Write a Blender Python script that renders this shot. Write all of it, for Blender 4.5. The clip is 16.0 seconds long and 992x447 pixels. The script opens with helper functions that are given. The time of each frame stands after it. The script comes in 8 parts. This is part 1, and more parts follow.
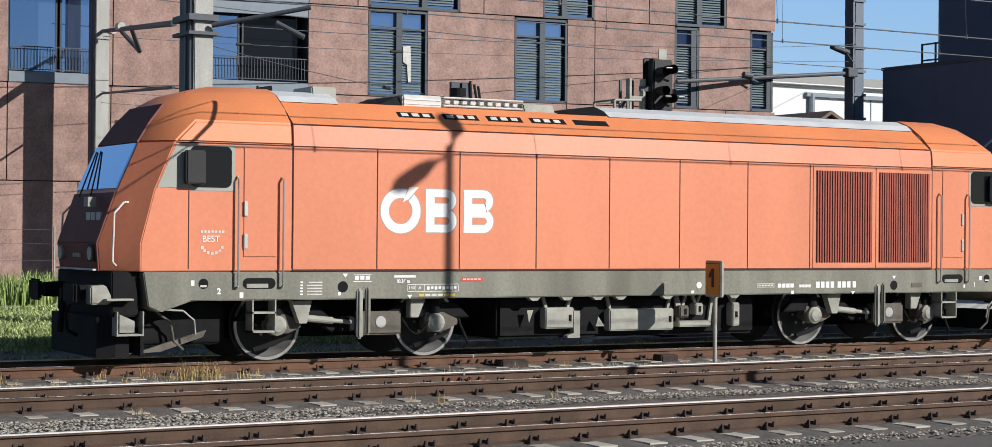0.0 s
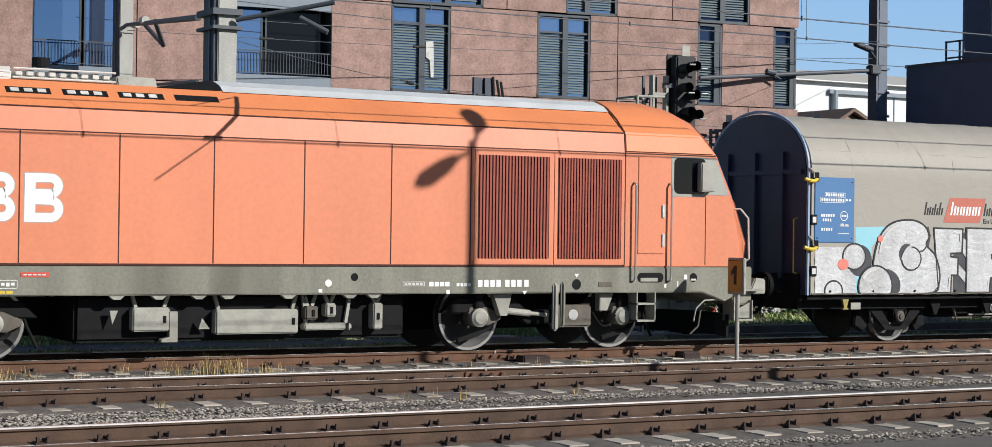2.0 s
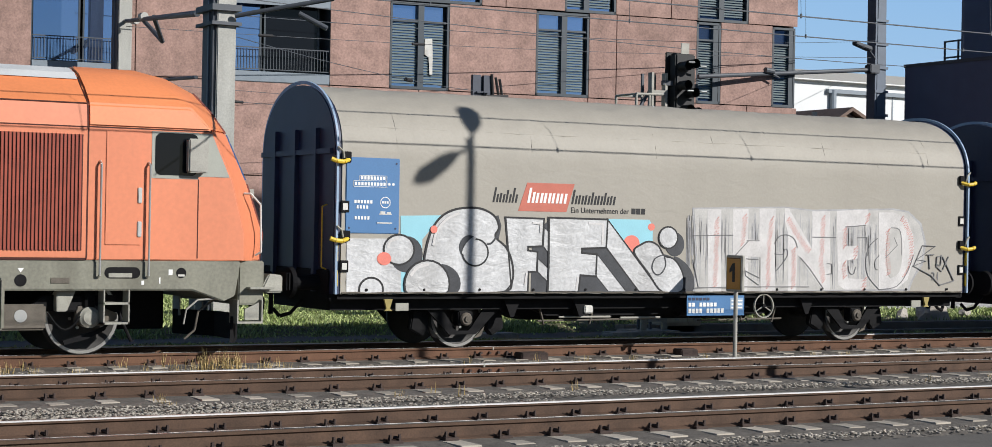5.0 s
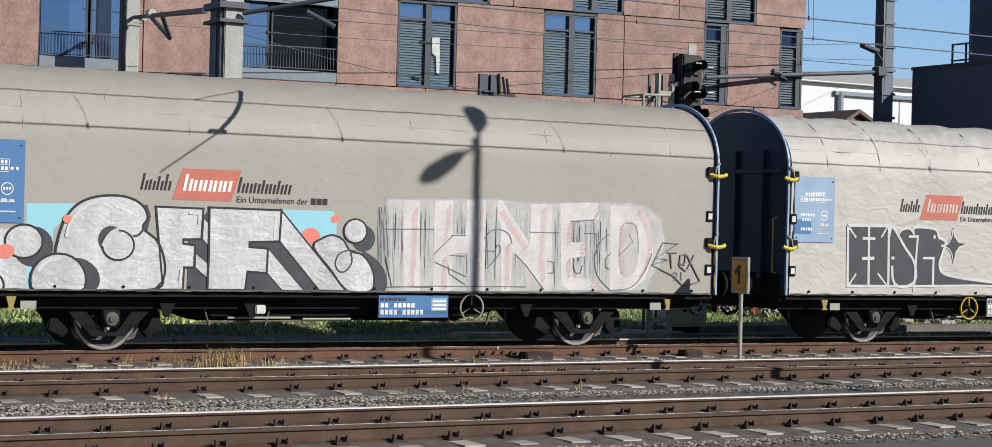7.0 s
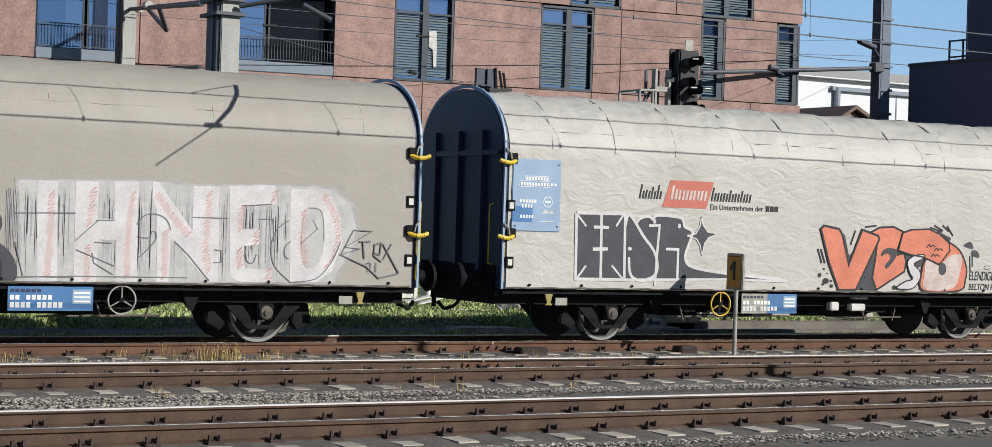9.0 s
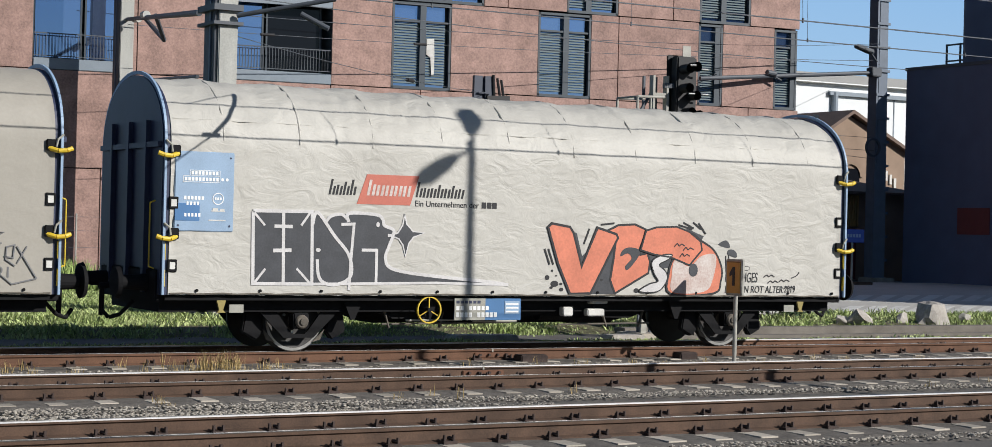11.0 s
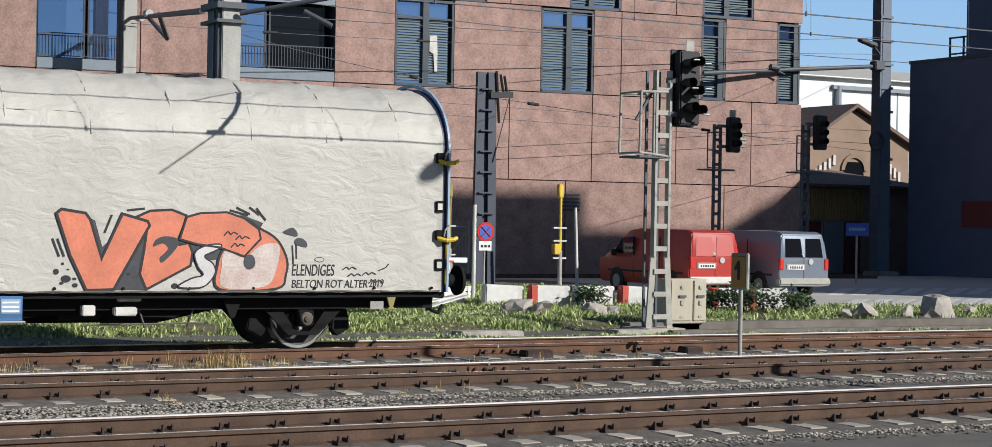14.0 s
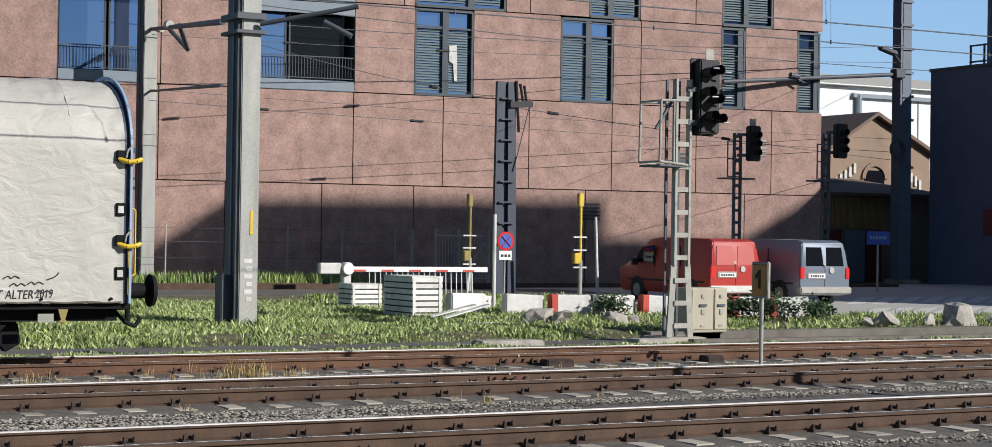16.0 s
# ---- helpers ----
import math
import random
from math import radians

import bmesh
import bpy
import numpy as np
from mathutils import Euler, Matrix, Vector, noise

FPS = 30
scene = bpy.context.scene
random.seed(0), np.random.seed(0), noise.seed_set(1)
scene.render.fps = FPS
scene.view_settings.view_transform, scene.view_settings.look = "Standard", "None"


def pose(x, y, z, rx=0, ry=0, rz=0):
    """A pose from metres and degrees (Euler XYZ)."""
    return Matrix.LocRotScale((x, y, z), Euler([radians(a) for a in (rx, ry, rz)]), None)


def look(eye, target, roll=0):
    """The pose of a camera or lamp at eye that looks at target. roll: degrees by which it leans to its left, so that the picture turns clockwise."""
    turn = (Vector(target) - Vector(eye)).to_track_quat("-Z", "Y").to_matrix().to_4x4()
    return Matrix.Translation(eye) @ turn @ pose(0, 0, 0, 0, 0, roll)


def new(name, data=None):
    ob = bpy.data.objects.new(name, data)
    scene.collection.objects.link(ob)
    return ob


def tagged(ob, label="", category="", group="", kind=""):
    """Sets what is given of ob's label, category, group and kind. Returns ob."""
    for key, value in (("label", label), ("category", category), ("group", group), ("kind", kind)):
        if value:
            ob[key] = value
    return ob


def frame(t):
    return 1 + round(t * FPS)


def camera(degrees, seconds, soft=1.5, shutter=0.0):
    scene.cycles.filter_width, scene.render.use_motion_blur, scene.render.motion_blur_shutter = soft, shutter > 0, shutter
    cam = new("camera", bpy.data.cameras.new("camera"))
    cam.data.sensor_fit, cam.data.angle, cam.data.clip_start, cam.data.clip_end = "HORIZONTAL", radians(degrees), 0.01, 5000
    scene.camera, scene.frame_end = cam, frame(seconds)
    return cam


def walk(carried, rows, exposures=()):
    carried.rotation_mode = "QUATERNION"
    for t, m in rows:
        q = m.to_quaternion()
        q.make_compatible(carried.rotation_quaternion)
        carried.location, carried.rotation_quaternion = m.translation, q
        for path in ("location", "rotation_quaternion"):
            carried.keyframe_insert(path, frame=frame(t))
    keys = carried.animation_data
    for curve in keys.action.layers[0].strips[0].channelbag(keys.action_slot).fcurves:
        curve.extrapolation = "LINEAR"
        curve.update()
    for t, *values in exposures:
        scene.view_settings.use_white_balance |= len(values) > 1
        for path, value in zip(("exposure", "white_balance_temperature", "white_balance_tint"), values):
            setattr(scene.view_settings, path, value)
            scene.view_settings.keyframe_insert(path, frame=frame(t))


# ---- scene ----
cam = camera(30.51, 16.0, soft=0.75)
walk(cam, [
    (0.0, pose(0.040, 0, 1.924, 90.379, -0.458, -30.150)),
    (0.5, pose(0.026, 0, 1.938, 90.247, -0.533, -29.966)),
    (1.0, pose(0.021, 0, 1.928, 90.122, -0.673, -29.750)),
    (1.5, pose(0.012, 0, 1.928, 90.268, -0.783, -29.611)),
    (2.0, pose(0.018, 0, 1.930, 90.227, -0.795, -29.479)),
    (2.5, pose(0.011, 0, 1.935, 90.268, -0.852, -29.442)),
    (3.0, pose(0.023, 0, 1.930, 90.345, -0.824, -29.464)),
    (3.5, pose(0.027, 0, 1.925, 90.204, -0.892, -29.542)),
    (4.0, pose(0.027, 0, 1.943, 90.067, -1.005, -29.582)),
    (4.5, pose(0.003, 0, 1.900, 90.184, -0.986, -29.575)),
    (7.0, pose(0.007, 0, 1.910, 90.144, -1.497, -29.363)),
    (7.5, pose(-0.004, 0, 1.900, 90.178, -1.746, -29.453)),
    (8.0, pose(0.014, 0, 1.922, 89.964, -1.812, -29.420)),
    (8.5, pose(0.017, 0, 1.920, 89.994, -1.882, -29.431)),
    (9.0, pose(0.020, 0, 1.939, 89.935, -1.829, -29.480)),
    (9.5, pose(0.015, 0, 1.923, 89.992, -1.754, -29.535)),
    (10.0, pose(0.011, 0, 1.928, 90.139, -1.628, -29.546)),
    (12.5, pose(0.014, 0, 1.957, 90.076, -1.008, -29.511)),
    (13.0, pose(0.011, 0, 1.936, 89.865, -0.934, -29.519)),
    (13.5, pose(0.016, 0, 1.919, 90.085, -0.949, -29.460)),
    (14.0, pose(0.003, 0, 1.932, 90.049, -1.002, -29.391)),
    (14.5, pose(0.009, 0, 1.919, 89.867, -0.993, -29.285)),
    (15.0, pose(0.004, 0, 1.921, 90.145, -0.882, -29.069)),
    (15.5, pose(0.011, 0, 1.922, 90.265, -0.810, -28.842)),
    (16.0, pose(0.000, 0, 1.926, 90.344, -0.833, -28.759)),
], exposures=[(0, 0.11, 6200, 10), (4.5, 0.08, 6200, 10), (7, 0.04, 6200, 10), (10, 0.04, 6200, 10), (12.5, 0.12, 6200, 10), (16, 0.10, 6200, 10)])

# ---------------------------------------------------------------- light
SUN_WAY = Vector((-0.70, 1.0, -0.62)).normalized()
world = bpy.data.worlds.new("sky")
scene.world = world
world.use_nodes = True
wn = world.node_tree.nodes
sky = wn.new("ShaderNodeTexSky")
sky.sky_type = "NISHITA"
sky.sun_disc = False
sky.sun_elevation = math.asin(-SUN_WAY.z)
sky.sun_rotation = math.atan2(-SUN_WAY.x, -SUN_WAY.y)
sky.air_density, sky.dust_density, sky.ozone_density = 1.0, 0.25, 4.0
world.node_tree.links.new(sky.outputs[0], wn["Background"].inputs[0])
wn["Background"].inputs[1].default_value = 0.050
sun = new("sun", bpy.data.lights.new("sun", "SUN"))
sun.data.energy, sun.data.angle, sun.data.color = 4.85, radians(0.40), (1.0, 0.94, 0.86)
sun.matrix_basis = look((0, 0, 60), Vector((0, 0, 60)) + SUN_WAY)


# ---------------------------------------------------------------- materials
def mat(name, base, rough=0.6, metal=0.0, var=0.15, scale=3.0, fine=60.0, bump=0.1, depth=0.01, tint=None,
        stain=0.0, streak=False, per_object=0.0, per_island=0.0, spec=0.5, wrinkle=0.0):
    m = bpy.data.materials.new(name)
    m.use_nodes = True
    nt = m.node_tree
    nd, ln = nt.nodes, nt.links
    b = nd["Principled BSDF"]
    b.inputs["Roughness"].default_value = rough
    b.inputs["Metallic"].default_value = metal
    b.inputs["Specular IOR Level"].default_value = spec
    tc = nd.new("ShaderNodeTexCoord")
    mp = nd.new("ShaderNodeMapping")
    mp.inputs["Scale"].default_value = (1, 1, 0.18) if streak else (1, 1, 1)
    ln.new(tc.outputs["Object"], mp.inputs[0])
    n1 = nd.new("ShaderNodeTexNoise")
    n1.inputs["Scale"].default_value, n1.inputs["Detail"].default_value = scale, 6
    ln.new(mp.outputs[0], n1.inputs[0])
    n2 = nd.new("ShaderNodeTexNoise")
    n2.inputs["Scale"].default_value, n2.inputs["Detail"].default_value = fine, 3
    ln.new(tc.outputs["Object"], n2.inputs[0])
    mixn = nd.new("ShaderNodeMath")
    mixn.operation = "MULTIPLY_ADD"
    mixn.inputs[1].default_value = 0.45
    ln.new(n2.outputs[0], mixn.inputs[0])
    half = nd.new("ShaderNodeMath")
    half.operation = "MULTIPLY"
    half.inputs[1].default_value = 0.55
    ln.new(n1.outputs[0], half.inputs[0])
    ln.new(half.outputs[0], mixn.inputs[2])
    ramp = nd.new("ShaderNodeMapRange")
    ramp.inputs[1].default_value, ramp.inputs[2].default_value = 0.3, 0.7
    ln.new(mixn.outputs[0], ramp.inputs[0])
    mix = nd.new("ShaderNodeMix")
    mix.data_type = "RGBA"
    dark = [c * (1 - var) for c in base]
    light = [min(1, c * (1 + var)) for c in base] if tint is None else tint
    mix.inputs[6].default_value = (*dark, 1)
    mix.inputs[7].default_value = (*light, 1)
    ln.new(ramp.outputs[0], mix.inputs[0])
    out = mix.outputs[2]
    if stain:
        n3 = nd.new("ShaderNodeTexNoise")
        n3.inputs["Scale"].default_value, n3.inputs["Detail"].default_value = scale * 0.35, 8
        ln.new(mp.outputs[0], n3.inputs[0])
        r3 = nd.new("ShaderNodeMapRange")
        r3.inputs[1].default_value, r3.inputs[2].default_value = 0.52, 0.72
        r3.inputs[4].default_value = stain
        ln.new(n3.outputs[0], r3.inputs[0])
        mx = nd.new("ShaderNodeMix")
        mx.data_type = "RGBA"
        ln.new(r3.outputs[0], mx.inputs[0])
        ln.new(out, mx.inputs[6])
        mx.inputs[7].default_value = (base[0] * 0.45, base[1] * 0.42, base[2] * 0.38, 1)
        out = mx.outputs[2]
    if per_object or per_island:
        info = nd.new("ShaderNodeObjectInfo" if per_object else "ShaderNodeNewGeometry")
        hs = nd.new("ShaderNodeHueSaturation")
        mr = nd.new("ShaderNodeMapRange")
        k = per_object or per_island
        mr.inputs[3].default_value, mr.inputs[4].default_value = 1 - k, 1 + k
        ln.new(info.outputs["Random" if per_object else "Random Per Island"], mr.inputs[0])
        ln.new(mr.outputs[0], hs.inputs["Value"])
        ln.new(out, hs.inputs["Color"])
        out = hs.outputs[0]
    ln.new(out, b.inputs["Base Color"])
    if wrinkle:
        wm = nd.new("ShaderNodeMapping")
        wm.inputs["Scale"].default_value = (1.0, 1.0, 1.9)
        wm.inputs["Rotation"].default_value = (0, 0.35, 0)
        ln.new(tc.outputs["Object"], wm.inputs[0])
        n4 = nd.new("ShaderNodeTexNoise")
        n4.inputs["Scale"].default_value, n4.inputs["Detail"].default_value = 2.2, 5
        n4.inputs["Distortion"].default_value = 1.4
        ln.new(wm.outputs[0], n4.inputs[0])
        n5 = nd.new("ShaderNodeTexNoise")
        n5.inputs["Scale"].default_value, n5.inputs["Detail"].default_value = 0.8, 3
        ln.new(tc.outputs["Object"], n5.inputs[0])
        pw = nd.new("ShaderNodeMath")
        pw.operation = "MULTIPLY"
        ln.new(n4.outputs[0], pw.inputs[0])
        ln.new(n5.outputs[0], pw.inputs[1])
        wb = nd.new("ShaderNodeBump")
        wb.inputs["Strength"].default_value, wb.inputs["Distance"].default_value = wrinkle, 0.12
        ln.new(pw.outputs[0], wb.inputs["Height"])
    if bump:
        bp = nd.new("ShaderNodeBump")
        bp.inputs["Strength"].default_value, bp.inputs["Distance"].default_value = bump, depth
        ln.new(mixn.outputs[0], bp.inputs["Height"])
        ln.new(bp.outputs[0], b.inputs["Normal"])
        if wrinkle:
            ln.new(wb.outputs[0], bp.inputs["Normal"])
    return m


def glass(name, tint, rough=0.02, mirror=0.0, coat=1.0):
    m = bpy.data.materials.new(name)
    m.use_nodes = True
    b = m.node_tree.nodes["Principled BSDF"]
    b.inputs["Base Color"].default_value = (*tint, 1)
    b.inputs["Roughness"].default_value = rough
    b.inputs["Specular IOR Level"].default_value = 0.3 + 0.5 * coat
    b.inputs["Metallic"].default_value = mirror
    b.inputs["Coat Weight"].default_value = coat
    b.inputs["Coat Roughness"].default_value = 0.02
    b.inputs["Coat IOR"].default_value = 1.6
    return m


ORANGE = mat("orange_paint", (0.70, 0.235, 0.12), 0.42, var=0.10, scale=0.9, fine=14, bump=0.03, stain=0.18, streak=True)
ORANGE_ROOF = mat("orange_roof_paint", (0.72, 0.243, 0.095), 0.45, var=0.10, scale=1.2, fine=20, bump=0.03, stain=0.18)
SKIRT = mat("grey_frame_paint", (0.20, 0.198, 0.155), 0.6, var=0.32, scale=2.6, fine=22, bump=0.12, stain=0.75, streak=True)
CAB_DARK = mat("dark_front_paint", (0.17, 0.045, 0.032), 0.75, var=0.15, bump=0.03)
CAB_GREY = mat("cab_grey_paint", (0.33, 0.34, 0.30), 0.5, var=0.1, bump=0.03)
SILVER = mat("silver_roof", (0.62, 0.64, 0.64), 0.5, metal=0.1, var=0.15, scale=2, stain=0.25)
SEAM = mat("dark_seam", (0.06, 0.015, 0.01), 0.8, var=0.2, bump=0)
GRILLE = mat("grille_slat", (0.30, 0.055, 0.028), 0.6, var=0.25, scale=6, fine=50)
BLACK = mat("black_underframe", (0.009, 0.009, 0.010), 0.8, var=0.4, scale=5, stain=0.3, spec=0.2)
GRIME = mat("brake_dust", (0.12, 0.105, 0.085), 0.8, var=0.35, scale=6, fine=70, bump=0.2)
GREYPART = mat("grey_bogie_paint", (0.33, 0.325, 0.28), 0.7, var=0.3, scale=5, stain=0.5)
TYRE = mat("wheel_steel", (0.032, 0.030, 0.028), 0.6, metal=0.2, var=0.3, scale=8)
TREAD = mat("worn_tread", (0.40, 0.39, 0.37), 0.35, metal=0.8, var=0.1)
STEEL = mat("bright_steel", (0.6, 0.6, 0.58), 0.35, metal=0.8, var=0.1)
WHITE = mat("white_marking", (0.8, 0.8, 0.78), 0.6, var=0.06, scale=4, bump=0.02)
DIRTY_WHITE = mat("dirty_white", (0.62, 0.61, 0.57), 0.7, var=0.18, scale=5, stain=0.4)
INK = mat("black_ink", (0.02, 0.02, 0.022), 0.7, var=0.2, bump=0.02)
RED = mat("red_marking", (0.55, 0.07, 0.045), 0.6, var=0.1, bump=0.02)
YELLOW = mat("yellow_paint", (0.66, 0.46, 0.03), 0.5, var=0.12, bump=0.03)
BLUE = mat("blue_panel_paint", (0.065, 0.18, 0.38), 0.45, var=0.14, scale=2, stain=0.3, streak=True)
NAVY = mat("navy_end_paint", (0.024, 0.032, 0.072), 0.5, var=0.25, scale=2.5, stain=0.2)
RIM = mat("blue_rim", (0.27, 0.38, 0.52), 0.5, var=0.15)
TARP_A = mat("grey_tarpaulin", (0.35, 0.327, 0.28), 0.62, var=0.07, scale=1.3, fine=22, bump=0.10, depth=0.02, stain=0.14, streak=True, wrinkle=0.10)
TARP_B = mat("cream_tarpaulin", (0.475, 0.460, 0.415), 0.58, var=0.08, scale=1.3, fine=22, bump=0.12, depth=0.02, stain=0.22, streak=True, wrinkle=0.40)
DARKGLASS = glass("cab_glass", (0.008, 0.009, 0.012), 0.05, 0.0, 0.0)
# Mirror tints of both glasses hold the blue of the reflected sky.
BLUEGLASS = glass("windscreen_glass", (0.085, 0.20, 0.46), 0.06, 0.85)
FACADE_GLASS = glass("facade_glass", (0.26, 0.40, 0.70), 0.03, 0.9)
RUST = mat("rusty_rail", (0.084, 0.049, 0.031), 0.85, var=0.45, scale=4, fine=60, bump=0.2, stain=0.5)
RUST_FRESH = mat("orange_rusty_rail", (0.125, 0.064, 0.037), 0.88, var=0.4, scale=4, fine=60, bump=0.2, stain=0.4)
RAILTOP = mat("rail_head", (0.20, 0.185, 0.17), 0.30, metal=0.95, var=0.1)
RAILCORNER = mat("worn_gauge_corner", (0.68, 0.67, 0.65), 0.4, metal=0.3, var=0.12, scale=2, fine=30, bump=0.02)
CONCRETE = mat("sleeper_concrete", (0.40, 0.36, 0.30), 0.9, var=0.25, scale=6, bump=0.25, stain=0.4, per_object=0.2)
CLIP = mat("rail_clip", (0.05, 0.032, 0.026), 0.8, var=0.4, scale=20)
BALLAST = mat("ballast_stone", (0.125, 0.113, 0.098), 0.95, var=0.5, scale=9, fine=45, bump=0.6, depth=0.03, stain=0.4)
PALESTONE = mat("pale_stone", (0.38, 0.345, 0.29), 0.95, var=0.2, scale=12, bump=0.3, per_island=0.35)
STONE = mat("loose_stone", (0.31, 0.285, 0.245), 0.95, var=0.25, scale=12, bump=0.3, per_island=0.4)
GROUND = mat("dirt_and_grit", (0.122, 0.114, 0.101), 0.95, var=0.3, scale=1.5, fine=40, bump=0.4, depth=0.02, stain=0.3)
ROADM = mat("sunlit_worn_asphalt", (0.46, 0.445, 0.41), 0.9, var=0.12, scale=1.2, fine=60, bump=0.3, stain=0.15)
# Kerb and path asphalt are darkened to stand in for the train's shadow.
KERB = mat("weathered_shaded_kerb", (0.165, 0.148, 0.125), 0.9, var=0.3, scale=3, fine=40, bump=0.3, stain=0.5)
ASPHALT = mat("shade_dark_asphalt", (0.115, 0.109, 0.098), 0.9, var=0.3, scale=1.2, fine=60, bump=0.3, stain=0.3)
SOIL = mat("grassy_soil", (0.06, 0.07, 0.028), 0.95, var=0.4, scale=1.8, fine=30, bump=0.6, depth=0.03, tint=(0.20, 0.175, 0.10))
PANEL = mat("red_granite_panel", (0.345, 0.220, 0.183), 0.75, var=0.42, scale=1.4, fine=13, bump=0.5, depth=0.03, stain=0.25, per_object=0.07)
JOINT = mat("panel_joint", (0.05, 0.028, 0.024), 0.9, var=0.2)
FRAME = mat("window_frame", (0.055, 0.07, 0.085), 0.45, var=0.15)
SILLM = mat("grey_sill", (0.22, 0.26, 0.30), 0.5, var=0.12)
BLIND = mat("grey_blind", (0.155, 0.195, 0.205), 0.5, var=0.1)
DARKWALL = mat("anthracite_cladding", (0.095, 0.118, 0.195), 0.6, var=0.12, scale=1.0, stain=0.15)
POLE = mat("concrete_pole", (0.40, 0.40, 0.37), 0.85, var=0.24, scale=4, fine=26, bump=0.25, stain=0.35, streak=True)
DARKSTEEL = mat("dark_painted_steel", (0.075, 0.085, 0.10), 0.6, var=0.2)
GALV = mat("weathered_grey_steel", (0.36, 0.35, 0.31), 0.65, var=0.2, scale=5, stain=0.3)
MATBLACK = mat("signal_black", (0.012, 0.012, 0.013), 0.6, var=0.2)


SLATE = mat("blue_grey_steel", (0.125, 0.155, 0.20), 0.55, var=0.15, stain=0.2)
NAVYSTEEL = mat("dark_blue_steel", (0.04, 0.05, 0.075), 0.55, var=0.2, stain=0.2)
BEIGE = mat("beige_cabinet_paint", (0.46, 0.42, 0.32), 0.7, var=0.15, scale=4, stain=0.3, streak=True)
AMBER = mat("amber_sign_face", (0.50, 0.24, 0.03), 0.5, var=0.1, bump=0.02)
VAN_RED = mat("red_van_paint", (0.40, 0.03, 0.022), 0.35, var=0.05, scale=2, bump=0.0)
VAN_SILVER = mat("silver_van_paint", (0.19, 0.22, 0.27), 0.3, metal=0.3, var=0.05, scale=2, bump=0.0)
LAMP_RED = mat("red_plastic", (0.60, 0.03, 0.025), 0.25, var=0.1, bump=0)
SIGN_BLUE = mat("sign_blue", (0.05, 0.10, 0.42), 0.45, var=0.1, bump=0)
CRATE_WHITE = mat("chipped_white_paint", (0.74, 0.73, 0.69), 0.75, var=0.15, scale=6, stain=0.5, per_object=0.1)
ROCK = mat("grey_boulder", (0.40, 0.37, 0.33), 0.9, var=0.35, scale=5, fine=40, bump=0.4, depth=0.02, stain=0.3)
TANWALL = mat("tan_render", (0.30, 0.215, 0.155), 0.85, var=0.14, scale=1.5, stain=0.25)
OCHRE = mat("ochre_sheet", (0.44, 0.29, 0.11), 0.6, var=0.1, stain=0.15)
MAROON = mat("dark_red_door", (0.16, 0.03, 0.03), 0.6, var=0.1)
ROOFTILE = mat("brown_roof_tile", (0.17, 0.12, 0.095), 0.8, var=0.25, scale=2, fine=20, bump=0.3)
ROOFGREY = mat("pale_metal_roof", (0.50, 0.48, 0.43), 0.6, var=0.12)
WHITEWALL = mat("white_hall_sheet", (0.72, 0.74, 0.74), 0.6, var=0.05, scale=0.5)
GRASS = mat("green_blades", (0.22, 0.31, 0.075), 0.7, var=0.3, scale=0.7, fine=5, bump=0, tint=(0.34, 0.44, 0.13), per_island=0.5)
WEED = mat("weed_leaves", (0.33, 0.42, 0.15), 0.7, var=0.3, scale=0.9, fine=6, bump=0, tint=(0.50, 0.56, 0.24), per_island=0.5)
STRAW = mat("dry_straw", (0.42, 0.31, 0.13), 0.8, var=0.2, bump=0, per_island=0.3)
LEAF = mat("shrub_leaves", (0.035, 0.065, 0.018), 0.6, var=0.3, bump=0, per_island=0.4)
BARK = mat("shrub_bark", (0.09, 0.06, 0.04), 0.9, var=0.3)


